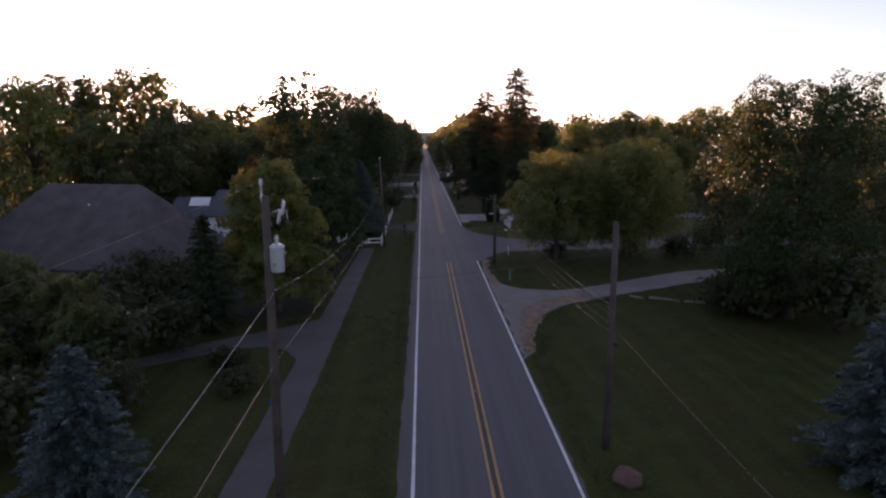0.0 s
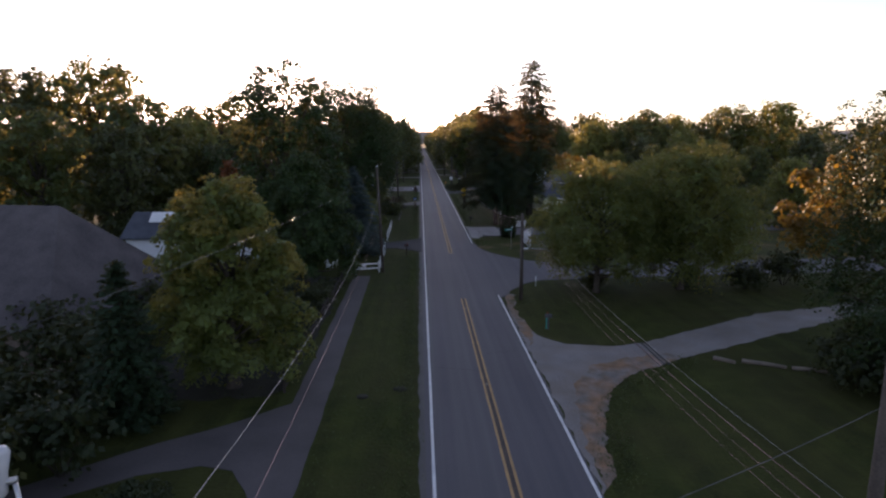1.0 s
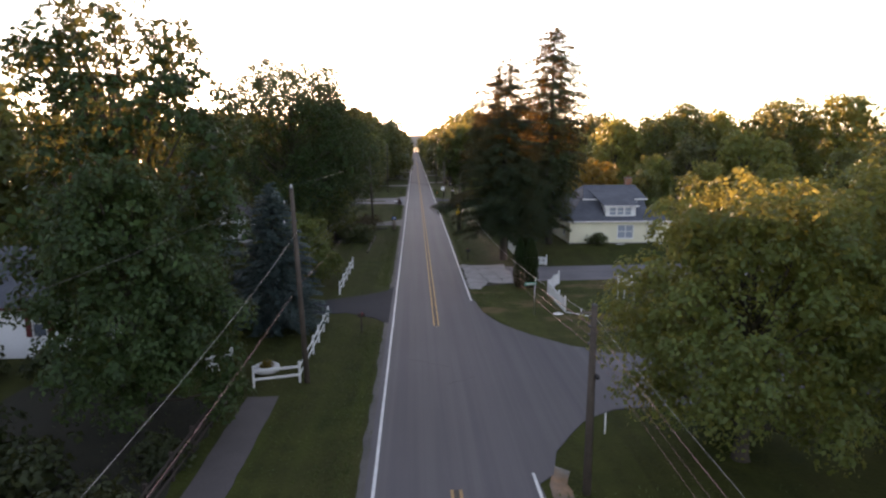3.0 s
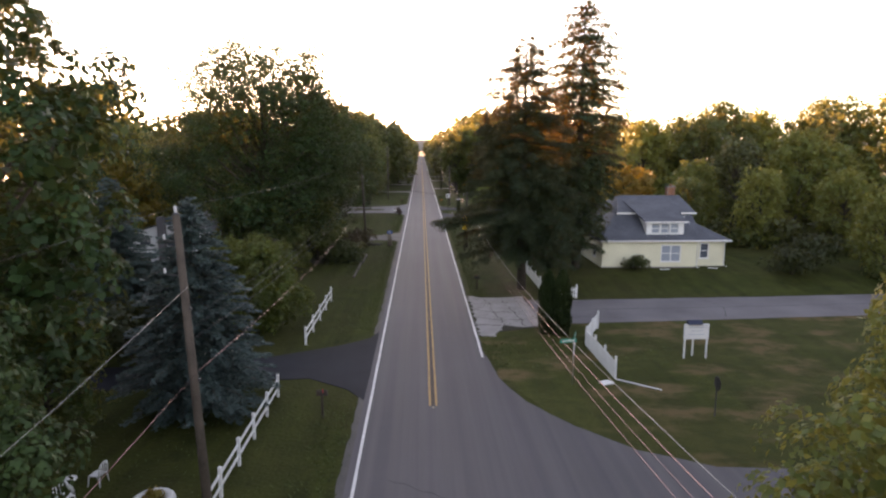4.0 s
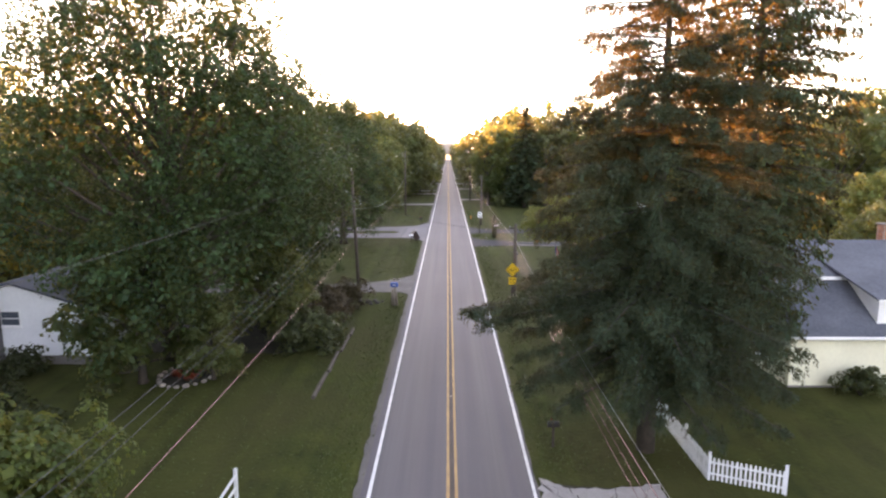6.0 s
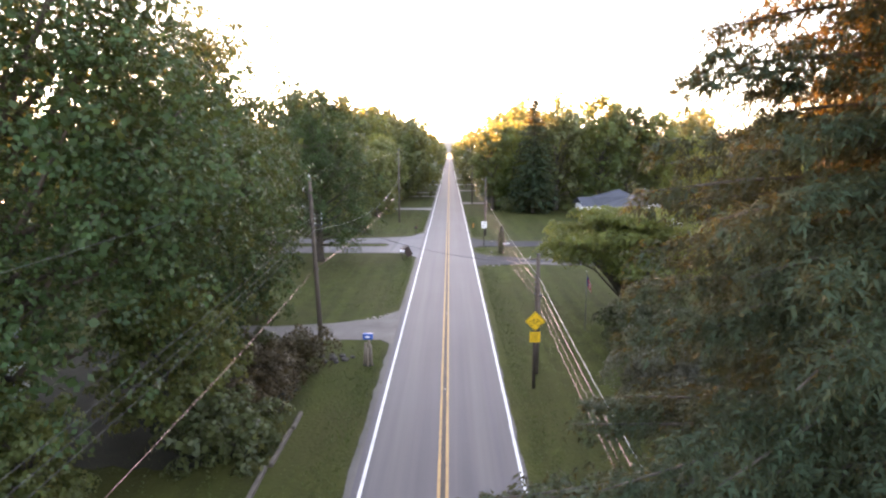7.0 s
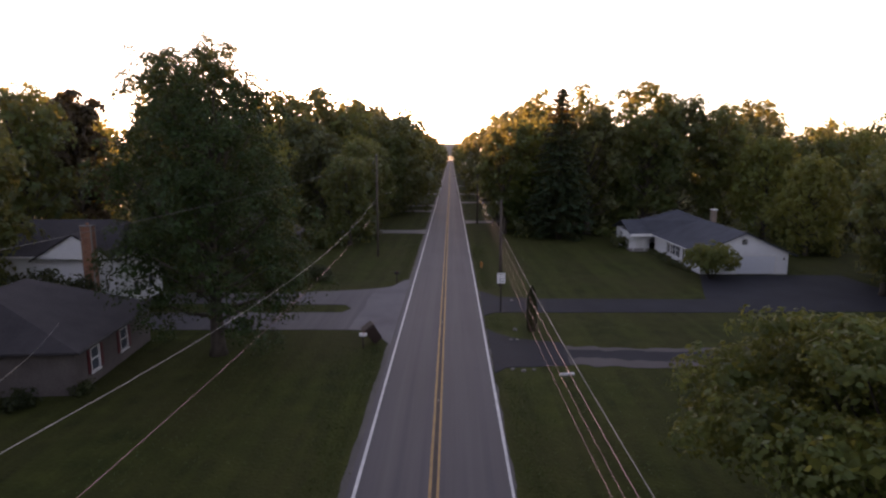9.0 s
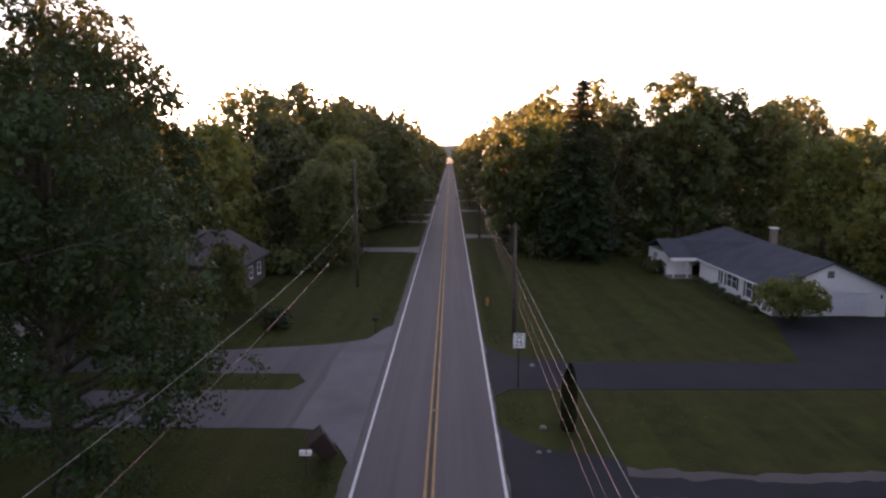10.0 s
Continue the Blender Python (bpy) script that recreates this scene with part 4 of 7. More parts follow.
plant("dark_spruce", SPRUCE_DARK, -18.8, 45.5, 0, 1.0, "dark narrow spruce near a house", group="spruces")
plant("blue_spruce", SPRUCE_BLUE, -12.2, 92.0, 0, 1.0, "large dense blue spruce beside a driveway", group="spruces")
plant("blue_spruce", SPRUCE_BLUE, -22.0, 104.0, 70, 1.05, "large blue spruce behind a hedge", group="spruces")
plant("wood_tree", RUSSET_TREE, -23.6, 91.0, 0, 0.95, "rust-tinged small tree by a house", group="wood trees")
plant("maple_tree", MAPLE_SMALL, -14.4, 126.8, 20, 0.40, "small leafy maple under the oak", group="yard trees")
plant("maple_tree", MAPLE_SMALL, -13.2, 134.5, 75, 0.56, "small leafy maple by the timber edging", group="yard trees")
plant("maple_tree", MAPLE_SMALL, -13.6, 139.6, 140, 0.46, "small leafy maple by the timber edging", group="yard trees")
plant("maple_tree", MAPLE_SMALL, -16.6, 147.0, 200, 0.78, "leafy tree overhanging the gravel drive", group="yard trees")
# added tree: fills in the oak's low skirt before the white house
plant("maple_tree", MAPLE_SMALL, -18.4, 126.2, 260, 0.74, "added leafy maple standing in for the oak's low limbs", group="yard trees")
plant("maple_tree", MAPLE_SMALL, -17.6, 88.0, 310, 0.52, "small leafy maple in the shade of taller trees", group="yard trees")
plant("maple_tree", MAPLE_SMALL, -15.4, 154.9, 35, 0.34, "young maple with yellowing leaves before a parked car", group="yard trees")
plant("maple_tree", MAPLE_SMALL, -19.0, 210.0, 15, 0.5, "leafy tree before a brown brick house", group="yard trees")
# right of the road
plant("spreading_tree", LOCUST, 12.8, 71.2, 0, 0.97, "spreading yellow-green tree at the road corner", group="corner trees")
plant("spreading_tree", LOCUST, 21.2, 72.0, 130, 1.08, "broad yellow-green tree at the road corner", group="corner trees")
plant("spruce", NORWAY_BIG, 15.8, 124.2, 0, 1.0, EVER + " with gaps between drooping limbs", group="tall spruces")
plant("spruce", NORWAY, 9.0, 118.2, 0, 1.0, EVER + " with a thin top beside the road", group="tall spruces")
plant("dark_spruce", SPRUCE_DARK, 13.9, 133.6, 40, 1.1, "narrow conifer catching golden evening light", group="spruces")
plant("broad_tree", OAK_C, 25.6, 46.6, 20, 0.86, "big dark broadleaf tree beside a gravel drive", group="yard trees", sz=0.90)
plant("blue_spruce", SPRUCE_SMALL, 16.2, 24.0, 80, 1.2, "blue spruce at the lawn edge", group="spruces")
# evening sun on these three crowns is put into their golden leaf colour
SUN_GOLD = broad_tree_meshes("golden_tree", 51, 10, 9, 1.5, LEAF_GOLD, 6000, 0.32, 16, "round")
plant("golden_tree", SUN_GOLD, -39.5, 143.0, 40, 1.2, "tree among the woods, leaves coloured sunlit gold", group="yard trees")
plant("golden_tree", SUN_GOLD, 38.5, 74.6, 90, 1.3, "tree beside a side road, leaves coloured sunlit gold", group="yard trees")
plant("golden_tree", SUN_GOLD, 27.6, 143.0, 0, 1.0, "small tree behind a house, leaves coloured sunlit gold", group="yard trees")
plant("umbrella_tree", UMBRELLA, 15.2, 158.0, 0, 1.0, "low wide umbrella-shaped tree with many stems", group="yard trees")


def stems(height, width):
    """A fan of bare stems for a bush, grown from one root."""
    bm = bmesh.new()
    line, thick = [(0, 0, 0)], [0.05]
    for k in range(7):
        q, d = k * 0.9, width * 0.28
        c, t = math.cos(q), math.sin(q)
        up = [(0.1 * c, 0.1 * t, 0.02), (d * 0.5 * c, d * 0.5 * t, height * 0.35), (d * c, d * t, height * 0.72)]
        line += up + [(d * 0.48 * c, d * 0.48 * t, height * 0.36), (0.08 * c, 0.08 * t, 0.0)]
        thick += [0.035, 0.028, 0.010, 0.027, 0.034]
    tube(bm, line, thick, 4)
    me = bpy.data.meshes.new("stems")
    bm.to_mesh(me)
    bm.free()
    me.materials.append(BARK)
    return me


STEMS_BIG, STEMS = stems(3.2, 5.0), stems(1.4, 2.2)
# bushes
plant("shrub", broad_tree_meshes("round_shrub", 61, 6.8, 8.8, 0.1, LEAF_FRESH, 28000, 0.175, 40, "round"), -13.7, 106.2, 0, 1.0, "large rounded green shrub with yellow leaf tips", "shrub", "shrubs")
plant("shrub", (STEMS_BIG, bush_mesh("wide_shrub", 62, 3.4, 8.0, LEAF_DEEP_SHADE, 13000, 0.17, 14)), 13.6, 146.8, 0, 1.05, "dense dark green shrub", "shrub", "shrubs")
plant("shrub", (STEMS_BIG, bush_mesh("grey_shrub", 63, 4.4, 6.2, LEAF_GREY, 14000, 0.13, 12)), 11.4, 137.4, 0, 1.0, "bristly grey-green shrub on the lawn", "shrub", "shrubs")
plant("shrub", (STEMS, bush_mesh("house_shrub", 64, 1.7, 2.6, LEAF_DARK, 1800, 0.16, 6)), 21.6, 122.3, 0, 1.0, "small dark shrub against the cream house", "shrub", "shrubs")
plant("shrub", (STEMS, bush_mesh("low_shrub", 65, 2.6, 6.5, LEAF_DARK, 5000, 0.22, 10)), -9.8, 133.0, 0, 1.0, "low dark shrub under the oak", "shrub", "shrubs")
RUSSET = bush_mesh("russet_shrub", 66, 2.4, 4.5, LEAF_RUSSET, 4500, 0.16, 9)
for x, y, turn, sc in ((-9.5, 144.0, 0, 1.0), (-10.0, 140.4, 70, 0.95), (-10.2, 136.8, 150, 0.9), (-12.4, 143.0, 220, 0.9)):
    plant("shrub", (STEMS, RUSSET), x, y, turn, sc, "dull russet shrub beside the gravel drive", "shrub", "russet shrubs")


THICKET = [bush_mesh("thicket_a", 101, 3.4, 5.6, LEAF_DEEP_SHADE, 1600, 0.29, 10), bush_mesh("thicket_b", 102, 2.6, 4.6, LEAF_DEEP_SHADE, 1400, 0.265, 9), bush_mesh("thicket_c", 103, 4.6, 5.0, LEAF_DEEP_SHADE, 1400, 0.32, 10)]
for k, (x, y, kind, sc) in enumerate([(-19.5, 40.5, 2, 0.9), (-23.5, 38.5, 2, 1.15), (-21.5, 35.0, 2, 1.1), (-27.0, 46.5, 2, 1.1), (-25.5, 52.0, 2, 1.2), (-18.5, 29.0, 2, 0.9), (-21.5, 26.0, 2, 1.0), (-23.5, 44.5, 0, 1.1), (-22.0, 49.0, 2, 1.1), (-26.5, 41.0, 1, 1.1), (-25.5, 36.5, 2, 1.0), (-20.5, 31.0, 0, 0.9), (-24.5, 27.0, 2, 1.0), (-15.0, 37.6, 1, 0.55), (-13.2, 33.8, 1, 0.6),
                                      (-28.5, 32.0, 2, 1.1), (-14.0, 56.5, 0, 0.8), (23.5, 45.5, 2, 1.1), (27.0, 42.5, 2, 1.2), (24.5, 50.0, 0, 1.2), (29.5, 48.5, 2, 1.2), (21.5, 48.0, 0, 0.9), (-13.4, 61.0, 1, 0.8), (-17.6, 64.0, 0, 1.0), (-13.2, 66.5, 0, 0.75), (-16.8, 69.0, 1, 1.0), (-19.5, 61.5, 2, 0.9), (-23.0, 66.0, 2, 0.85), (-27.5, 68.5, 2, 0.8), (-24.5, 60.5, 2, 1.0), (-19.2, 69.8, 2, 0.8), (-24.0, 73.5, 0, 0.6), (-21.0, 69.5, 1, 0.8), (-12.6, 71.5, 1, 0.6),
                                      (-19.8, 82.5, 0, 0.7), (-23.5, 83.0, 1, 0.7), (-27.5, 82.0, 1, 0.8), (-31.5, 83.5, 1, 0.7), (-18.0, 98.0, 2, 1.1), (-16.0, 100.5, 1, 0.9), (-24.5, 122.0, 1, 0.7), (-34.6, 127.2, 1, 0.75), (-31.6, 127.6, 1, 0.62), (-26.6, 127.2, 1, 0.7), (-20.5, 119.5, 1, 0.6), (-17.6, 152.2, 2, 0.85),
                                      (-13.5, 138.0, 0, 0.9), (-12.6, 145.5, 1, 0.8), (-23.6, 172.0, 1, 0.45), (-30.5, 188.5, 2, 1.0), (-34.0, 189.5, 2, 1.1), (-38.0, 189.0, 2, 1.0), (-21.2, 174.2, 1, 0.35), (-24.5, 211.0, 2, 0.6), (-20.0, 213.0, 0, 0.5), (-14.0, 206.5, 1, 0.7),
                                      (13.2, 73.2, 0, 0.5), (22.4, 73.6, 0, 0.6), (27.5, 72.0, 0, 0.8), (32.0, 73.0, 2, 0.9), (37.0, 120.5, 0, 0.9), (40.5, 122.5, 2, 0.9), (13.5, 131.5, 0, 0.9), (16.5, 136.5, 2, 1.0), (18.5, 143.0, 0, 1.1), (20.3, 162.0, 0, 0.7), (24.6, 157.0, 2, 1.05), (28.0, 154.5, 2, 1.1), (13.0, 127.5, 1, 0.8)]):
    plant("thicket", (STEMS_BIG if kind != 1 else STEMS, THICKET[kind]), x, y, k * 67, sc, ("dense bush coloured dark for canopy shade", "low spreading green bush", "tall loose green bush")[kind], "bush", "bushes")


def columnar(name, seed, height, width):
    r = np.random.default_rng(seed)
    n = 5200
    z = r.uniform(0.02, 1.0, n)
    w = width / 2 * np.minimum(1, (1 - z) * 3.0) ** 0.6 * (0.82 + 0.18 * np.minimum(1, z * 6))
    a = r.uniform(0, 2 * math.pi, n)
    d = w * np.sqrt(r.uniform(0.55, 1.0, n)) * (1 + 0.12 * np.sin(a * 5 + z * 20))
    at = np.stack([np.cos(a) * d, np.sin(a) * d, z * height], 1)
    out = np.stack([np.cos(a) * 0.5, np.sin(a) * 0.5, np.full(n, 1.3)], 1)
    return leaves_mesh(name, leaf_quads(at, out + r.normal(size=(n, 3)) * 0.25, r.normal(size=(n, 3)) * 0.4 + np.stack([np.cos(a), np.sin(a), np.zeros(n)], 1), 0.2, r, 0.22), ARBOR)


COLUMN = columnar("column_leaves", 71, 4.7, 1.25)
plant("arborvitae", (STEMS, COLUMN), 8.6, 104.0, 0, 1.0, "narrow dark columnar evergreen beside a drive", "shrub", "columnar evergreens")
plant("arborvitae", (STEMS, COLUMN), 9.55, 103.7, 90, 1.02, "narrow dark columnar evergreen beside a drive", "shrub", "columnar evergreens")
plant("arborvitae", (STEMS, COLUMN), 7.2, 187.4, 90, 0.6, "narrow dark evergreen beside a drive", "shrub", "columnar evergreens", sz=1.3)

# woods behind the yards, and lines of trees down the road
rng = random.Random(77)
NEAR_KINDS = [WOOD_A, WOOD_C, WOOD_B, WOOD_C, WOOD_D]
FAR_KINDS = [FAR_A, FAR_A, FAR_B, FAR_C]
MID_KINDS = [MID_A, MID_B]


def wood(x, y, h):
    me = rng.choice(NEAR_KINDS)
    words = {WOOD_A: "full green broadleaf tree in the woods", WOOD_B: "dark green oval tree in the woods", WOOD_C: "yellow-green spreading tree in the woods", WOOD_D: "tapering green tree in the woods"}[me]
    top = np.empty(len(me[1].vertices) * 3, dtype=np.float32)
    me[1].vertices.foreach_get("co", top)
    plant("wood_tree", me, x, y, rng.uniform(0, 360), h / 20.5, words, group="wood trees", sz=20.5 / float(top[2::3].max()) * rng.uniform(0.97, 1.03))


# x, y and height of the trees that stand out
LEFT_WOOD = [(-62, 108, 25), (-53, 112, 25.5), (-45, 110, 21), (-45, 118, 18), (-58, 90, 22), (-49, 90, 18), (-43, 98, 17), (-38.5, 121, 14), (-44, 128, 18),
             (-54, 150, 21.5), (-47, 152, 22.5), (-41, 146, 17), (-36, 152, 15), (-34, 172, 17), (-44, 166, 19), (-40, 190, 17), (-31, 208, 14),
             (-40, 230, 20), (-30, 236, 19), (-48, 246, 23), (-33, 262, 27), (-27, 256, 20), (-22, 246, 17), (-18, 268, 18), (-13, 276, 18), (-52, 215, 22), (-60, 230, 24), (-66, 250, 22), (-46, 262, 20), (-75, 220, 20), (-58, 268, 24), (-70, 200, 19), (-62, 184, 20), (-15, 233, 14), (-15, 242, 16), (-14, 254, 16)]
RIGHT_WOOD = [(40, 172, 19), (48, 168, 20), (55, 172, 22), (63, 176, 21), (71, 172, 21), (80, 178, 24), (89, 174, 24), (38, 146, 11), (45, 148, 14), (53, 146, 15), (60, 150, 14), (34, 139, 9), (42, 136, 10),
              (50, 132, 10), (60, 130, 12), (72, 132, 14), (44, 200, 14), (51, 206, 20), (59, 200, 20), (68, 206, 20), (78, 200, 19), (47, 188, 13),
              (10, 246, 19), (15, 250, 21), (24.5, 246, 22), (35, 248, 26), (42, 252, 24), (48, 250, 23), (30, 254, 20), (52, 240, 17), (58, 236, 18), (66, 240, 19), (12, 264, 19), (50, 224, 14), (20, 262, 20),
              (58, 92, 13), (66, 100, 14), (52, 72, 11), (62, 66, 13), (46, 120, 9), (56, 112, 12), (30, 168, 10), (36, 182, 11)]
for x, y, h in LEFT_WOOD + RIGHT_WOOD:
    wood(x, y, h * 1.02)
plant("spruce", SPRUCE_FAR, 18.5, 240, 0, 1.22, "dark pointed conifer behind the lawn", group="tall spruces")
plant("spruce", SPRUCE_FAR, 12.0, 256, 50, 0.95, "dark pointed conifer beside the road", group="tall spruces")

far_spots = []
y = 280.0
while y < 1150:
    for side in (-1, 1):
        for k in range(3):
            far_spots.append((side * (12 + 9.5 * k + rng.uniform(-2.0, 3.5)), y + rng.uniform(-5, 5), rng.uniform(0.95, 1.3) * (0.95 if k == 0 else 1.2)))
    y += 12 + (y - 280) * 0.024
for k in range(80):
    far_spots.append((rng.choice((-1, 1)) * rng.uniform(40, 200), rng.uniform(268, 600), rng.uniform(1.0, 1.35)))
for k in range(64):
    side = rng.choice((-1, 1))
    far_spots.append((side * rng.uniform(70 if side < 0 else 84, 170), rng.uniform(20, 270), rng.uniform(0.8, 1.1)))
for k in range(26):
    far_spots.append((rng.uniform(-70, -42), rng.uniform(20, 75), rng.uniform(0.6, 0.85)))
for k in range(60):
    a, d = radians(rng.uniform(180, 360)), rng.uniform(45, 110)
    x, y = d * math.cos(a), -40 + 0.6 * d * math.sin(a)
    if abs(x) > 14:
        far_spots.append((x, y, rng.uniform(0.8, 1.0)))


def joined_woods(name, spots, label):
    """Many far trees in one mesh."""
    out = {}
    for x, y, sc in spots:
        for me in rng.choice(MID_KINDS if y < 430 and abs(x) < 75 else FAR_KINDS):
            v = np.empty(len(me.vertices) * 3, dtype=np.float32)
            me.vertices.foreach_get("co", v)
            v = v.reshape(-1, 3) * sc
            a = rng.uniform(0, 6.28)
            v = v @ np.array([[math.cos(a), math.sin(a), 0], [-math.sin(a), math.cos(a), 0], [0, 0, 1]]) + np.array([x, y, rise(x, y)])
            if me.materials[0] is BARK:
                continue
            out.setdefault(me.materials[0].name, []).append(v)
    top = thing(name, pose(0, 0, 0), label, "woods", kind="stuff")
    for mat_name, some in out.items():
        v = np.concatenate(some)
        ob = new("foliage", leaves_mesh("foliage", v, bpy.data.materials[mat_name], 3))
        ob.parent = top
    return top


joined_woods("far_woods", far_spots, "dense far woods of mixed green trees")

# undergrowth at the foot of the woods
UNDER = [bush_mesh("under_a", 91, 3.2, 5.5, LEAF_DARK, 270, 0.6, 5), bush_mesh("under_b", 92, 2.4, 5.0, LEAF, 270, 0.55, 5)]


def joined_bushes(name, spots, label):
    out = {}
    for x, y, sc in spots:
        me = rng.choice(UNDER)
        v = np.empty(len(me.vertices) * 3, dtype=np.float32)
        me.vertices.foreach_get("co", v)
        a = rng.uniform(0, 6.28)
        v = v.reshape(-1, 3) * sc @ np.array([[math.cos(a), math.sin(a), 0], [-math.sin(a), math.cos(a), 0], [0, 0, 1]]) + np.array([x, y, rise(x, y)])
        out.setdefault(me.materials[0].name, []).append(v)
    top = thing(name, pose(0, 0, 0), label, "undergrowth", kind="stuff")
    for mat_name, some in out.items():
        ob = new("foliage", leaves_mesh("foliage", np.concatenate(some), bpy.data.materials[mat_name]))
        ob.parent = top


spots = []
for x, y, h in LEFT_WOOD + RIGHT_WOOD:
    for k in range(3):
        spots.append((x + rng.uniform(-4.5, 4.5) + (1.5 if x > 0 else -1.5), y + rng.uniform(-4, 4), rng.uniform(0.7, 1.3)))
spots = [p for p in spots if not (20 < p[0] < 46 and 190 < p[1] < 240) and abs(p[0]) > 11 and not (-30 < p[0] < -9 and 184 < p[1] < 203)]
joined_bushes("undergrowth", spots, "tangled dark undergrowth at the foot of woods")

# ---------------------------------------------------------------- poles and wires
L_POLES = [(-7.72, 20.3, 12.05), (-8.35, 81.0, 11.35), (-8.84, 147.0, 11.85), (-9.3, 222.3, 13.6), (-9.2, 290.0, 12.5), (-9.2, 352.0, 12.5), (-9.2, 420.0, 12.5)]
R_POLES = [(5.35, 26.7, 10.3), (5.2, 68.8, 7.8), (5.6, 143.2, 7.5), (6.0, 204.0, 9.2), (6.0, 262.0, 9.8), (6.2, 325.0, 9.5), (6.2, 390.0, 9.5)]

# the bundle on the short poles: its lowest and its highest cable
LOW_H, LOW_SAG = [6.0, 5.6, 6.3, 5.1, 4.2, 6.6, 6.3, 6.3], [0.5, 0.86, 1.65, 1.05, 0.5, 0.4, 0.4]
TOP_H, TOP_SAG = [7.0, 6.6, 7.3, 6.1, 5.9, 7.2, 7.0, 7.0], [0.5, 0.82, 1.7, 0.42, 0.8, 0.4, 0.4]


def utility_pole(x, y, h, label, lean=0.0):
    t = thing("utility_pole", pose(x - math.tan(radians(lean)) * h * 0.85, y, 0, 0, lean, 0), label, "utility pole", "utility poles")
    part("pole", made_tube([(0, 0, -0.3), (0, 0, h * 0.5), (0, 0, h)], [0.17, 0.145, 0.115], 12), POLE_WOOD, t)
    part("cap", made_tube([(0, 0, h), (0, 0, h + 0.03), (0, 0, h + 0.06)], [0.12, 0.11, 0.05], 10), POST_STEEL, t, "dull metal pole cap")
    return t


def insulator(parent, x, y, z, s=1.0):
    """A ribbed pin insulator."""
    prof = [(0, 0.02), (0.03, 0.05), (0.06, 0.035), (0.09, 0.05), (0.12, 0.035), (0.15, 0.045), (0.18, 0.02)]
    part("insulator", made_tube([(x, y, z + a * s) for a, _ in prof], [b * s for _, b in prof], 8), PORCELAIN, parent, "grey ribbed porcelain insulator")


def bracket(parent, z, reach, way):
    """A bent standoff arm with an end clamp."""
    part("bracket", made_tube([(0, 0, z), (way * reach * 0.5, 0, z + 0.03), (way * reach, 0, z + 0.1)], 0.022, 6), POST_STEEL, parent, "galvanised standoff arm")
    insulator(parent, way * reach, 0, z + 0.1)


def clamp(parent, x, z):
    part("clamp", made_box((x - 0.035, -0.07, z - 0.04), (x + 0.035, 0.07, z + 0.04), bevel=0.012), POST_STEEL, parent, "bolted cable clamp")


poles_l = [utility_pole(x, y, h, "weathered wooden utility pole beside the verge" if k else "wooden utility pole carrying a grey transformer", -2.2 if k in (1, 2) else 0.0) for k, (x, y, h) in enumerate(L_POLES)]
poles_r = [utility_pole(x, y, h, "short dark wooden utility pole beside the road") for x, y, h in R_POLES]
# transformer and cut-outs on the first pole
p0 = poles_l[0]
bm = bmesh.new()
tube(bm, [(0.28, 0, 9.7), (0.28, 0, 9.75), (0.28, 0, 10.47), (0.28, 0, 10.52), (0.28, 0, 10.61)], [0.18, 0.22, 0.22, 0.25, 0.11], 18)
tank = part("transformer", bm, TANK_GREY, p0, "grey cylindrical transformer tank")
part("bushing", made_tube([(0.28, 0, 10.59), (0.28, 0, 10.66), (0.28, 0, 10.71), (0.28, 0, 10.76), (0.28, 0, 10.81), (0.28, 0, 10.87)], [0.05, 0.08, 0.05, 0.08, 0.05, 0.06], 10), PORCELAIN, tank)
part("lug", made_box((0.49, -0.05, 10.25), (0.56, 0.05, 10.35), bevel=0.01), STEEL, tank)
part("lug", made_box((0.2, -0.28, 9.95), (0.3, -0.2, 10.03), bevel=0.01), STEEL, tank)
part("hanger", made_box((0.08, -0.06, 9.85), (0.17, 0.06, 10.45), bevel=0.01), STEEL, p0)
part("bracket", made_tube([(0.1, 0, 11.57), (0.36, 0, 11.63), (0.62, 0.08, 11.65)], 0.03, 6), STEEL, p0, "galvanised cut-out arm")
for dx, z in ((0.33, 11.47), (0.46, 11.73)):
    part("cutout", made_tube([(dx, 0.05, z - 0.24), (dx + 0.03, 0.05, z - 0.17), (dx + 0.06, 0.05, z), (dx + 0.09, 0.05, z + 0.17), (dx + 0.1, 0.05, z + 0.22)], [0.04, 0.06, 0.05, 0.06, 0.03], 10), PORCELAIN, p0, "tilted porcelain fuse cut-out")
part("fuse_tube", made_tube([(0.62, 0.05, 11.63), (0.66, 0.05, 11.25)], 0.02, 6), STEEL, p0)
part("lead_wire", made_tube([(0.62, 0.05, 11.25), (0.5, 0.0, 11), (0.28, 0, 10.87)], 0.009, 4), CABLE, p0)
part("ridge_pin", made_tube([(-0.1, -0.05, 11.6), (-0.1, -0.05, 12.42)], 0.035, 6), STEEL, p0, "steel ridge pin at the pole top")
part("ground_wire", made_tube([(0.13, 0.02, 0.1), (0.14, 0.02, 9.0)], 0.012, 5), CABLE, p0)
insulator(p0, -0.1, -0.05, 12.4, 1.3)
clamp(p0, 0.16, 9.1)
for k, p in enumerate(poles_l[1:]):
    h = L_POLES[k + 1][2]
    insulator(p, 0, 0, h + 0.05, 1.3)
    bracket(p, h - 2.0, 0.55, -1)
    bracket(p, h - 0.9, 0.45, -1)
    clamp(p, 0.15, h - 3.1)
    clamp(p, 0.18, 5.8)
    part("ground_wire", made_tube([(0.1, 0.1, 0.1), (0.09, 0.08, h - 1)], 0.01, 5), CABLE, p)
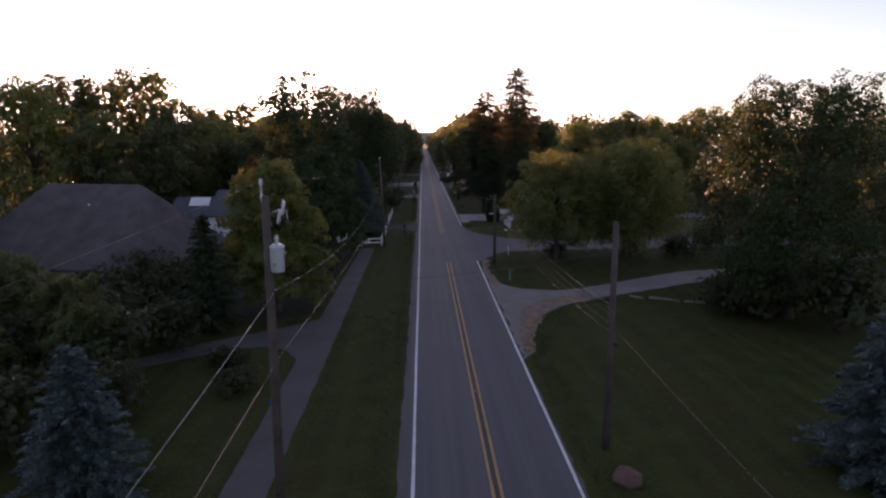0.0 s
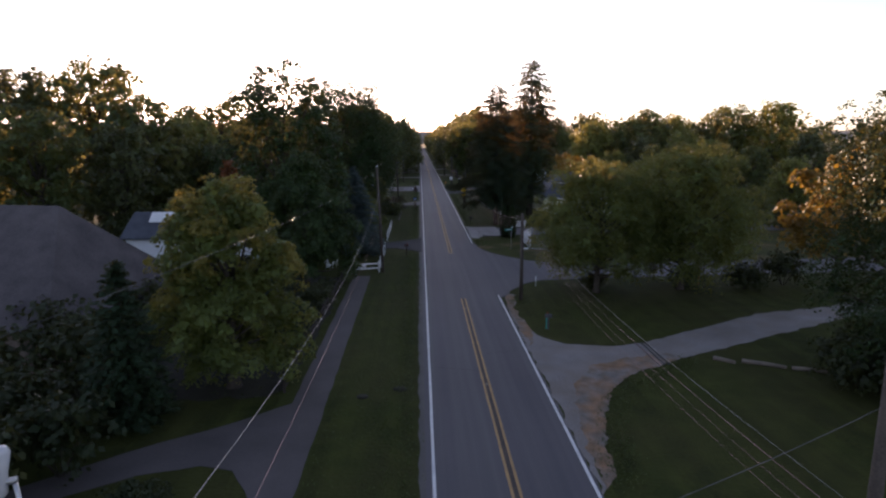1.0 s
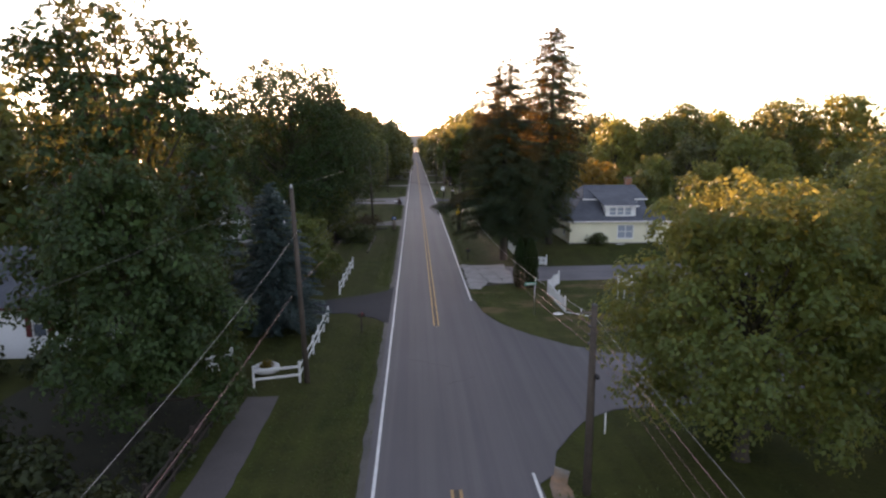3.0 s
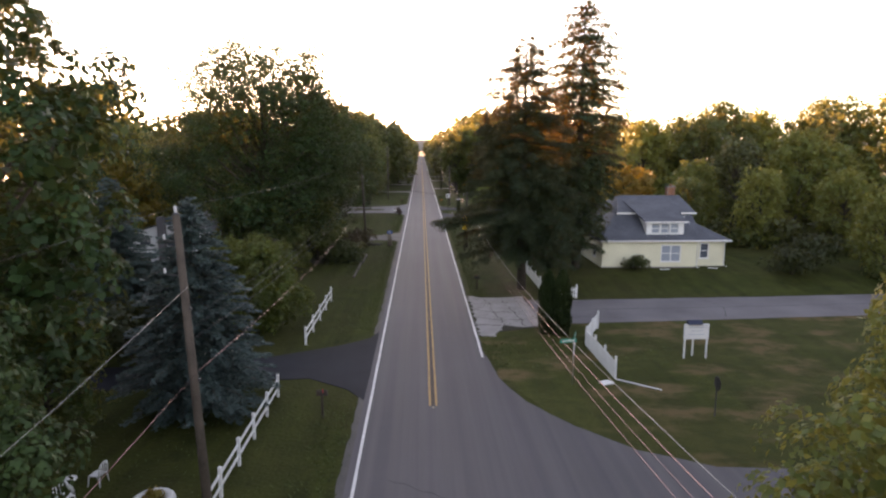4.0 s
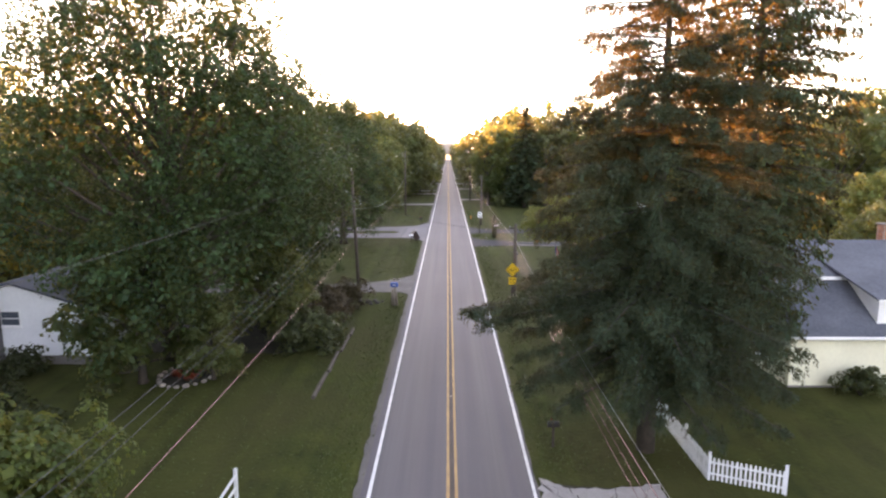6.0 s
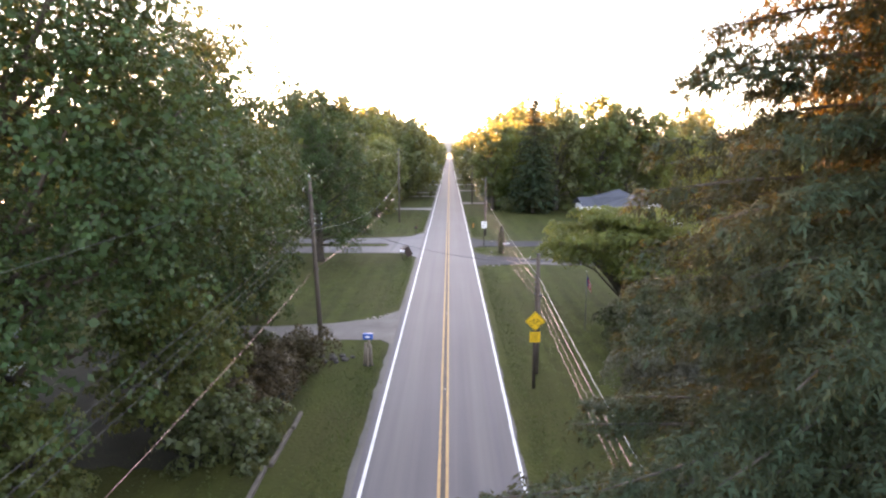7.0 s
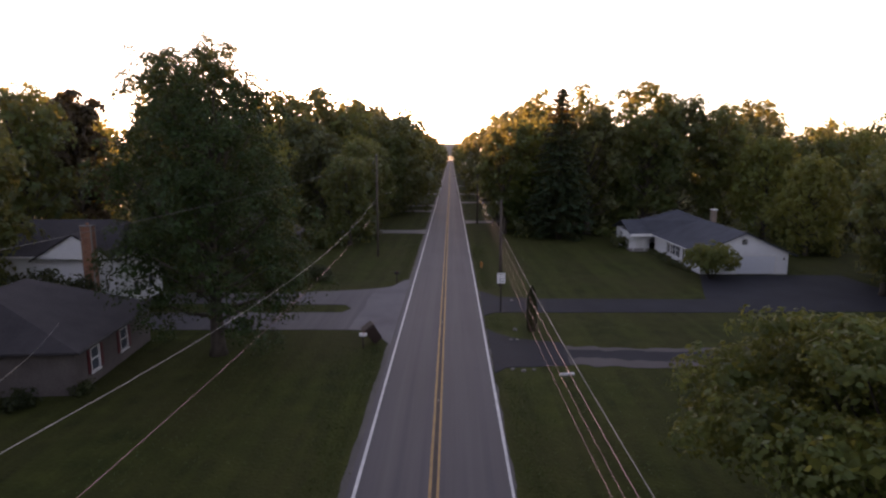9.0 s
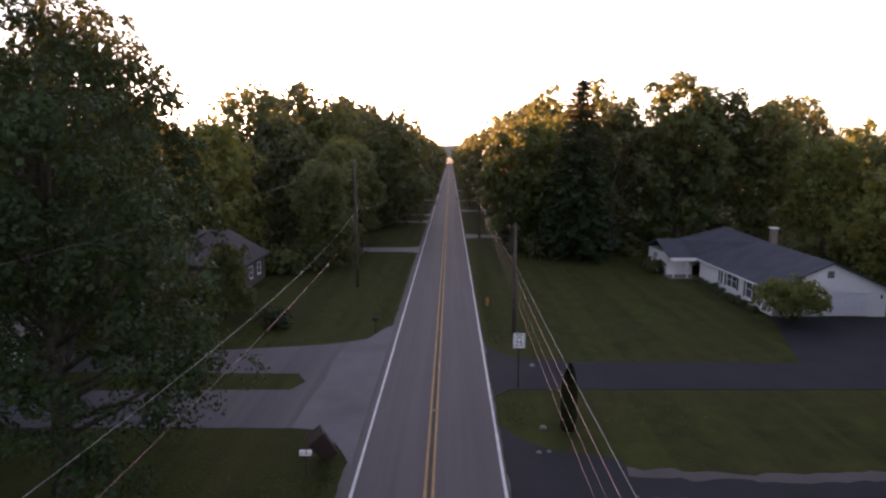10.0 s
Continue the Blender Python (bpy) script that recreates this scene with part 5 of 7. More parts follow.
for z in (8.9, 9.2, 9.5):
    for dx in (0.18, 0.62):
        part("spool", made_tube([(dx, 0, z - 0.06), (dx, 0, z - 0.02), (dx, 0, z + 0.02), (dx, 0, z + 0.06)], [0.045, 0.028, 0.028, 0.045], 10), PORCELAIN, poles_l[2], "white porcelain spool insulator")
part("rack_arm", made_box((0.1, -0.03, 8.75), (0.66, 0.03, 8.82), bevel=0.008), POST_STEEL, poles_l[2])
part("rack_post", made_tube([(0.62, 0, 8.8), (0.62, 0, 9.6)], 0.018, 6), POST_STEEL, poles_l[2])
for k, p in enumerate(poles_r):
    h = R_POLES[k][2]
    if k:
        part("crossarm", made_box((-0.55, -0.05, h - 0.34), (0.12, 0.05, h - 0.25), bevel=0.01), OLD_TIMBER, p, "short weathered timber arm")
        insulator(p, -0.5, 0, h - 0.25, 0.7)
    for f in (0.0, 0.36, 0.68, 1.0):
        clamp(p, -0.16, LOW_H[k + 1] + (TOP_H[k + 1] - LOW_H[k + 1]) * f)
    part("splice_case", made_tube([(0.12, -0.35, 5.0), (0.16, -0.25, 5.0), (0.16, 0.25, 5.0), (0.12, 0.35, 5.0)], [0.03, 0.09, 0.09, 0.03], 8), BLACK_PLASTIC, p, "black cable splice case")
    part("riser", made_tube([(0.15, 0.02, 0.1), (0.135, 0.02, 4.9)], 0.03, 6), POST_STEEL, p)


def hang(name, a, b, sag, radius, mat, label):
    a, b = Vector(a), Vector(b)
    pts = [a.lerp(b, k / 16) - Vector((0, 0, 4 * sag * (k / 16) * (1 - k / 16))) for k in range(17)]
    ob = part(name, made_tube(pts, radius, 5), mat)
    return tagged(ob, label, "wire", "overhead wires")


def run(poles, dx, heights, sags, radius, mat, label, slim=1.0):
    """A wire from pole to pole at the given heights, with the given sag in each span."""
    for k in range(len(poles) - 1):
        (x0, y0, _), (x1, y1, _) = poles[k], poles[k + 1]
        hang("overhead_wire", (x0 + dx, y0, heights[k]), (x1 + dx, y1, heights[k + 1]), sags[k], radius * (slim if y0 < 60 else 1.0), mat, label)


behind_l = [(-7.7, -45.0, 12)] + L_POLES
behind_r = [(5.1, -20.0, 10)] + R_POLES
run(behind_l, 0.0, [12.2, 12.6, 11.6, 12.25, 13.9, 12.8, 12.8, 12.8], [0.7] * 7, 0.007, CABLE, "thin dark primary wire strung along pole tops", 0.6)
for k0, k1, h0, h1, sg in ((0, 1, 8.8, 9.1, 1.5), (1, 2, 9.1, 9.0, 1.9), (3, 4, 8.5, 8.6, 2.0), (4, 5, 8.6, 8.6, 1.3), (5, 6, 8.6, 8.6, 1.3)):
    (x0, y0, _), (x1, y1, _) = behind_l[k0], behind_l[k1]
    hang("overhead_wire", (x0 + 0.18, y0, h0), (x1 + 0.18, y1, h1), sg, 0.007 if k0 < 2 else 0.010, WIRE, "twisted bright aluminium service cable between poles")
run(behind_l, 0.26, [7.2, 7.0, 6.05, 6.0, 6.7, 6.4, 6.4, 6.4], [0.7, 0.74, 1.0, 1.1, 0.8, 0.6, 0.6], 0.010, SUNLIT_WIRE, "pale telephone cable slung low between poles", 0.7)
for dz in (0.0, 0.4, 0.8):
    hang("overhead_wire", (-8.3, 81.0, 7.9 - dz), (-8.6, 147.0, 9.3 - dz), 1.35, 0.009, CABLE, "thin dark secondary wire between poles")
hang("overhead_wire", (-7.6, 20.3, 9.2), (5.25, 26.7, 9.1), 0.25, 0.008, CABLE, "thin service wire crossing the road")
hang("overhead_wire", (5.5, 143.1, 7.0), (-8.75, 146.9, 9.6), 0.75, 0.012, CABLE, "thin dark service wire crossing the road")
hang("overhead_wire", (-8.5, 147.0, 9.4), (-24.5, 178.0, 3.6), 0.8, 0.012, WIRE, "thin service wire to a house")
for f, dx, rad, m, words in ((0.0, -0.22, 0.009, SUNLIT_WIRE, "slack telephone cable beside the road, tinted as if sunlit"),
                             (0.36, -0.16, 0.008, SUNLIT_WIRE, "telephone cable beside the road, tinted as if sunlit"),
                             (0.68, -0.05, 0.013, SUNLIT_WIRE, "thick bundled cable tinted as if in low sun"),
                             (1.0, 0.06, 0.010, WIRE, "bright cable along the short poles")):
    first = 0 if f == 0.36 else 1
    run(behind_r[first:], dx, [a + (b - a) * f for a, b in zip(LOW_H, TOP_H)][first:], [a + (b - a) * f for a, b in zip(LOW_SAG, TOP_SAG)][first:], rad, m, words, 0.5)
part("splice_case", made_tube([(5.42, 165.3, 4.70), (5.5, 165.3, 4.70), (6.0, 165.35, 4.73), (6.08, 165.35, 4.73)], [0.03, 0.075, 0.075, 0.03], 8), WHITE_RUBBER, None)
bpy.data.objects["splice_case.%03d" % len(poles_r)].name = "cable_closure"
tagged(bpy.data.objects["cable_closure"], "white cable closure hanging on a wire", "cable closure")

# ---------------------------------------------------------------- houses


def wall(parent, name, mat, a, b, z0, z1, openings=(), thick=0.22):
    """A wall from a to b (plan), with openings (from, to, sill, head) along it, made of blocks round them."""
    a, b = Vector(a), Vector(b)
    length = (b - a).length
    turn = math.atan2(b.y - a.y, b.x - a.x)
    m = Matrix.Translation((a.x, a.y, 0)) @ Matrix.Rotation(turn, 4, "Z")
    bm = bmesh.new()
    inset = thick if abs(b.y - a.y) > abs(b.x - a.x) else 0.0
    cuts = sorted({inset, length - inset, *(v for o in openings for v in o[:2])})
    for u0, u1 in zip(cuts, cuts[1:]):
        mid = (u0 + u1) / 2
        holes = sorted((o[2], o[3]) for o in openings if o[0] <= mid <= o[1])
        z = z0
        for lo, hi in holes:
            if lo > z:
                box(bm, (u0, 0, z), (u1, thick, lo), m)
            z = hi
        if z1 > z:
            box(bm, (u0, 0, z), (u1, thick, z1), m)
    bmesh.ops.remove_doubles(bm, verts=bm.verts[:], dist=1e-4)
    return part(name, bm, mat, parent), m


def window(parent, m, u0, u1, z0, z1, cols=1, trim=0.09, shutters=False, proud=0.04, pane=GLASS):
    """A sash window in the opening of a wall whose frame is m."""
    bm = bmesh.new()
    for lo, hi in (((u0 - trim, -proud, z0 - trim), (u1 + trim, 0.08, z0)), ((u0 - trim, -proud, z1), (u1 + trim, 0.08, z1 + trim)),
                   ((u0 - trim, -proud, z0), (u0, 0.08, z1)), ((u1, -proud, z0), (u1 + trim, 0.08, z1))):
        box(bm, lo, hi, m)
    w = part("window", bm, TRIM, parent)
    bm = bmesh.new()
    step = (u1 - u0) / cols
    for k in range(1, cols):
        box(bm, (u0 + k * step - 0.05, -0.01, z0), (u0 + k * step + 0.05, 0.09, z1), m)
    mid = (z0 + z1) / 2
    box(bm, (u0, 0.0, mid - 0.03), (u1, 0.09, mid + 0.03), m)
    part("sash", bm, TRIM, w)
    for k in range(cols):
        for lo, hi in ((z0, mid - 0.03), (mid + 0.03, z1)):
            part("pane", made_box((u0 + k * step + 0.02, 0.05, lo), (u0 + (k + 1) * step - 0.02, 0.07, hi), m), pane, w)
    part("sill", made_box((u0 - 0.14, -0.10, z0 - trim - 0.05), (u1 + 0.14, 0.02, z0 - trim), m), TRIM, w)
    if shutters:
        for lo, hi in ((u0 - trim - 0.38, u0 - trim - 0.02), (u1 + trim + 0.02, u1 + trim + 0.38)):
            bm = bmesh.new()
            box(bm, (lo, -0.05, z0 - 0.06), (hi, -0.004, z1 + 0.06), m)
            for j in range(9):
                zz = z0 + (z1 - z0) * (j + 0.5) / 9
                box(bm, (lo + 0.04, -0.065, zz - 0.03), (hi - 0.04, -0.05, zz + 0.02), m)
            part("shutter", bm, SHUTTER, parent, "dark red louvred shutter")
    return w


def slope(parent, corners, mat, thick=0.14, name="roof", label=""):
    """A roof slope through corners, with thickness below."""
    bm = bmesh.new()
    top = [bm.verts.new(c) for c in corners]
    low = [bm.verts.new((c[0], c[1], c[2] - thick)) for c in corners]
    bm.faces.new(top)
    bm.faces.new(low[::-1])
    n = len(corners)
    for k in range(n):
        bm.faces.new((top[k], low[k], low[(k + 1) % n], top[(k + 1) % n]))
    bmesh.ops.recalc_face_normals(bm, faces=bm.faces[:])
    return part(name, bm, mat, parent, label)


def prism(parent, name, corners, mat, thick_y=0.2, label=""):
    """A gable end: a flat outline with depth along y."""
    bm = bmesh.new()
    f = [bm.verts.new(c) for c in corners]
    b = [bm.verts.new((c[0], c[1] + thick_y, c[2])) for c in corners]
    bm.faces.new(f)
    bm.faces.new(b[::-1])
    n = len(corners)
    for k in range(n):
        bm.faces.new((f[k], b[k], b[(k + 1) % n], f[(k + 1) % n]))
    bmesh.ops.recalc_face_normals(bm, faces=bm.faces[:])
    return part(name, bm, mat, parent, label)


def bar(parent, name, lo, hi, mat, label="", bevel=0.0):
    return part(name, made_box(lo, hi, bevel=bevel), mat, parent, label)


def brick_chimney(parent, x, y, z0, z1, sx, sy):
    """A chimney of single bricks round a mortar core, with a cap."""
    core = bar(parent, "chimney", (x - sx / 2 + 0.012, y - sy / 2 + 0.012, z0), (x + sx / 2 - 0.012, y + sy / 2 - 0.012, z1), MORTAR, "red brick chimney")
    bm = bmesh.new()
    box(bm, (-0.105, -0.05, -0.032), (0.105, 0.05, 0.032))
    me = bpy.data.meshes.new("brick")
    bm.to_mesh(me)
    bm.free()
    me.materials.append(BRICK)
    rows = int((z1 - z0) / 0.075)
    for j in range(rows):
        z = z0 + 0.0375 + j * 0.075
        off = 0.11 if j % 2 else 0.0
        for side in (-1, 1):
            n = int(sx / 0.22)
            for k in range(n):
                alike("brick", me, core, pose(x - sx / 2 + 0.11 + off * (1 if k < n - 1 else 0) + k * 0.22, y + side * (sy / 2 - 0.05), z))
            n = int((sy - 0.2) / 0.22)
            for k in range(n):
                alike("brick", me, core, pose(x + side * (sx / 2 - 0.05), y - sy / 2 + 0.21 + k * 0.22, z, 0, 0, 90))
    bar(core, "cap", (x - sx / 2 - 0.06, y - sy / 2 - 0.06, z1), (x + sx / 2 + 0.06, y + sy / 2 + 0.06, z1 + 0.09), CONCRETE, "concrete chimney cap", 0.02)
    part("flue", made_tube([(x, y, z1 + 0.05), (x, y, z1 + 0.3)], 0.12, 8), BRICK, core)


# cream house with a dormer, on its low bank
def cream_house():
    g = 1.0
    h = thing("house", pose(0, 0, 0), "cream-yellow house with blue-grey roof and a dormer", "house", "houses")
    x0, x1, x2, yf, yb, e = 18.3, 28.3, 31.7, 123.3, 137.0, 3.95
    _, m = wall(h, "wall", YELLOW_SIDING, (x0, yf), (x1, yf), g - 0.4, e, [(6.3, 8.25, 1.75, 3.35)])
    window(h, m, 6.3, 8.25, 1.75, 3.35, 2, pane=CURTAINED)
    _, m = wall(h, "wall", YELLOW_SIDING, (x1, yf + 0.7), (x2, yf + 0.7), g - 0.4, e - 0.1, [(0.75, 1.55, 1.95, 3.45)])
    window(h, m, 0.75, 1.55, 1.95, 3.45, 1)
    _, m = wall(h, "wall", YELLOW_SIDING, (x0, yb), (x0, yf), g - 0.4, e, [(10.4, 11.4, 1.9, 3.1), (5.0, 6.0, 1.9, 3.1)])
    window(h, m, 10.4, 11.4, 1.9, 3.1)
    window(h, m, 5.0, 6.0, 1.9, 3.1)
    wall(h, "wall", YELLOW_SIDING, (x1, yb), (x0, yb), g - 0.4, e)
    wall(h, "wall", YELLOW_SIDING, (x2, yf + 0.7), (x2, yb - 4), g - 0.4, e - 0.1)
    wall(h, "wall", YELLOW_SIDING, (x2, yb - 4), (x1, yb - 4), g - 0.4, e - 0.1)
    wall(h, "wall", YELLOW_SIDING, (x1, yf + 0.3), (x1, yb), g - 0.4, e)
    bar(h, "foundation", (x0 - 0.03, yf - 0.03, g - 0.5), (x1 + 0.02, yf + 0.1, g + 0.12), CONCRETE, "grey concrete foundation")
    # lower slopes up to the upper eaves
    lx0, lx1, ly0, ly1 = x0 - 0.35, x1 + 0.35, yf - 0.4, yb + 0.4
    ux0, ux1, uy0, uy1, uz = 20.5, 29.0, 126.6, 134.2, 6.45
    e2 = e + 0.05
    slope(h, [(lx0, ly0, e2), (lx1, ly0, e2), (ux1, uy0, uz), (ux0, uy0, uz)], SHINGLE_BLUE)
    slope(h, [(lx0, ly1, e2), (lx0, ly0, e2), (ux0, uy0, uz), (ux0, uy1, uz)], SHINGLE_BLUE)
    slope(h, [(lx1, ly0, e2), (lx1, ly1, e2), (ux1, uy1, uz), (ux1, uy0, uz)], SHINGLE_BLUE)
    slope(h, [(lx1, ly1, e2), (lx0, ly1, e2), (ux0, uy1, uz), (ux1, uy1, uz)], SHINGLE_BLUE)
    # upper gable roof
    ry, rz, rx0, rx1 = 130.4, 8.1, 21.9, 29.1
    slope(h, [(20.7, 126.3, 6.55), (29.35, 126.3, 6.55), (rx1, ry, rz), (rx0, ry, rz)], SHINGLE_BLUE)
    slope(h, [(29.35, 134.5, 6.55), (20.7, 134.5, 6.55), (rx0, ry, rz), (rx1, ry, rz)], SHINGLE_BLUE)
    slope(h, [(20.7, 134.5, 6.55), (20.7, 126.3, 6.55), (rx0, ry, rz)], SHINGLE_BLUE)
    slope(h, [(29.35, 126.3, 6.55), (29.35, 134.5, 6.55), (rx1, ry, rz)], SHINGLE_BLUE)
    bar(h, "fascia", (20.65, 126.2, 6.36), (23.3, 126.27, 6.54), TRIM, "white eaves board")
    bar(h, "fascia", (27.7, 126.2, 6.36), (29.4, 126.27, 6.54), TRIM, "white eaves board")
    # dormer
    dx0, dx1, dy, dz0, dz1 = 23.0, 26.95, 123.65, 4.3, 5.8
    _, m = wall(h, "dormer_wall", TRIM, (dx0, dy), (dx1, dy), dz0, dz1, [(0.55, 1.35, 4.68, 5.6), (1.55, 2.35, 4.68, 5.6), (2.55, 3.35, 4.68, 5.6)], 0.15)
    for u in (0.55, 1.55, 2.55):
        window(h, m, u, u + 0.8, 4.68, 5.6, 1, 0.06, pane=CURTAINED)
    for x in (dx0, dx1 - 0.12):
        bm = bmesh.new()
        vs = [bm.verts.new(c) for c in ((x, dy + 0.15, dz0), (x, dy + 0.15, dz1), (x, dy + 4.2, 7.0), (x, dy + 4.2, 6.4))]
        ws = [bm.verts.new((v.co.x + 0.12, v.co.y, v.co.z)) for v in vs]
        bm.faces.new(vs)
        bm.faces.new(ws[::-1])
        for k in range(4):
            bm.faces.new((vs[k], ws[k], ws[(k + 1) % 4], vs[(k + 1) % 4]))
        bmesh.ops.recalc_face_normals(bm, faces=bm.faces[:])
        part("dormer_cheek", bm, TRIM, h)
    slope(h, [(dx0 - 0.3, dy - 0.35, dz1 + 0.12), (dx1 + 0.3, dy - 0.35, dz1 + 0.12), (dx1 + 0.1, 129.2, 7.66), (dx0 - 0.9, 129.2, 7.66)], SHINGLE_BLUE, 0.1, "dormer_roof")
    bar(h, "dormer_fascia", (dx0 - 0.3, dy - 0.39, dz1 - 0.04), (dx1 + 0.3, dy - 0.355, dz1 + 0.11), TRIM)
    # side wing roof
    wx0, wx1, wy0, wy1, wz = x1, x2 + 0.4, yf + 0.3, yb - 3.6, e - 0.05
    slope(h, [(wx0, wy0, wz), (wx1, wy0, wz), (wx0 + 0.6, wy0 + 3.2, wz + 1.75), (wx0, wy0 + 3.2, wz + 1.75)], SHINGLE_BLUE)
    slope(h, [(wx1, wy0, wz), (wx1, wy1, wz), (wx0 + 0.6, wy1 - 3.2, wz + 1.75), (wx0 + 0.6, wy0 + 3.2, wz + 1.75)], SHINGLE_BLUE)
    slope(h, [(wx1, wy1, wz), (wx0, wy1, wz), (wx0, wy1 - 3.2, wz + 1.75), (wx0 + 0.6, wy1 - 3.2, wz + 1.75)], SHINGLE_BLUE)
    for lo, hi in (((lx0, ly0 - 0.1, e - 0.12), (lx1, ly0 - 0.005, e + 0.04)), ((wx0 + 0.4, wy0 - 0.1, wz - 0.18), (wx1 + 0.1, wy0 - 0.005, wz - 0.01)), ((wx1 + 0.005, wy0 - 0.1, wz - 0.18), (wx1 + 0.1, wy1, wz - 0.01))):
        bar(h, "gutter", lo, hi, TRIM, "white rain gutter", 0.02)
    for x, y, z in ((x1 + 0.05, yf - 0.12, e - 0.12), (x2 - 0.1, yf + 0.58, e - 0.22)):
        part("downpipe", made_tube([(x, y - 0.25, z), (x, y, z - 0.3), (x, y, g + 0.15), (x + 0.15, y - 0.35, g + 0.05)], 0.045, 6), TRIM, h, "white rain downpipe")
    part("vent_pipe", made_tube([(27.75, 125.6, 5.6), (27.75, 125.6, 6.35)], 0.06, 8), STEEL, h, "roof vent pipe")
    brick_chimney(h, 28.3, 131.0, 7.4, 9.0, 0.9, 0.66)
    for x, y, a, w in ((24.6, 122.2, 5, 1.1), (29.9, 122.7, -20, 1.0)):
        b = part("board", made_box((-w / 2, -0.12, 0), (w / 2, 0.12, 0.05), bevel=0.01), TRIM, None)
        b.matrix_basis = pose(x, y, rise(x, y) + 0.01, 0, 0, a)
        tagged(b, "white board lying on the grass", "board", "loose boards")


cream_house()


def white_house():
    h = thing("house", pose(0, 0, 0), "white house with grey roof and dark red shutters", "house", "houses")
    x0, x1, yf, yb, e = -32.6, -22.5, 86.0, 94.5, 3.55
    ops = [(1.65, 2.4, 1.6, 3.2), (6.2, 7.0, 1.4, 3.2), (3.2, 5.0, 0.3, 0.31)]
    _, m = wall(h, "wall", WHITE_SIDING, (x0, yf), (x1, yf), 0, e, ops[:2])
    window(h, m, 1.65, 2.4, 1.9, 3.2, 1, 0.09, True)
    window(h, m, 6.2, 7.0, 1.5, 3.2, 1, 0.09, True)
    _, m = wall(h, "wall", WHITE_SIDING, (x1, yf), (x1, yb), 0, e, [(3.0, 4.0, 1.5, 2.9)])
    window(h, m, 3.0, 4.0, 1.5, 2.9, 1, 0.09, True)
    wall(h, "wall", WHITE_SIDING, (x1, yb), (x0, yb), 0, e)
    wall(h, "wall", WHITE_SIDING, (x0, yb), (x0, yf), 0, e)
    ry, rz = 90.2, 6.8
    slope(h, [(x0 - 0.3, yf - 0.45, e), (x1 + 0.3, yf - 0.45, e), (x1 + 0.3, ry, rz), (x0 + 0.2, ry, rz)], SHINGLE_BLUE)
    slope(h, [(x1 + 0.3, yb + 0.45, e), (x0 - 0.3, yb + 0.45, e), (x0 + 0.2, ry, rz), (x1 + 0.3, ry, rz)], SHINGLE_BLUE)
    bm = bmesh.new()
    for x in (x0 + 0.05, x1 - 0.25):
        vs = [bm.verts.new(c) for c in ((x, yf, e), (x, yb, e), (x, ry, rz - 0.2))]
        ws = [bm.verts.new((v.co.x + 0.2, v.co.y, v.co.z)) for v in vs]
        bm.faces.new(vs)
        bm.faces.new(ws[::-1])
        for k in range(3):
            bm.faces.new((vs[k], ws[k], ws[(k + 1) % 3], vs[(k + 1) % 3]))
    bmesh.ops.recalc_face_normals(bm, faces=bm.faces[:])
    part("gable", bm, WHITE_SIDING, h)
    bar(h, "gutter", (x0 - 0.3, yf - 0.56, e - 0.16), (x1 + 0.3, yf - 0.455, e - 0.02), SHUTTER, "dark gutter", 0.02)
    for x in (-30.2, -27.3):
        part("vent_pipe", made_tube([(x, 87.0, 4.1), (x, 87.0, 4.85)], 0.06, 8), POST_STEEL, h)
    brick_chimney(h, -25.6, 91.0, 6.2, 7.5, 0.66, 0.66)
    # low wing with a pale roof
    wall(h, "wall", WHITE_SIDING, (-38.5, yf + 1.5), (x0, yf + 1.5), 0, 3.0)
    wall(h, "wall", WHITE_SIDING, (-38.5, yb), (-38.5, yf + 1.5), 0, 3.0)
    slope(h, [(-39, yf + 1.0, 3.0), (x0, yf + 1.0, 3.0), (x0, 90.2, 5.75), (-38.4, 90.2, 5.75)], SHINGLE_BLUE)
    slope(h, [(x0, yb + 0.4, 3.0), (-39, yb + 0.4, 3.0), (-38.4, 90.2, 5.75), (x0, 90.2, 5.75)], SHINGLE_BLUE)
    slope(h, [(-36.2, 88.76, 4.70), (-33.4, 88.76, 4.70), (-33.4, 89.97, 5.74), (-36.2, 89.97, 5.74)], TRIM, 0.06, "roof_panel", "flat white roof panel")


white_house()


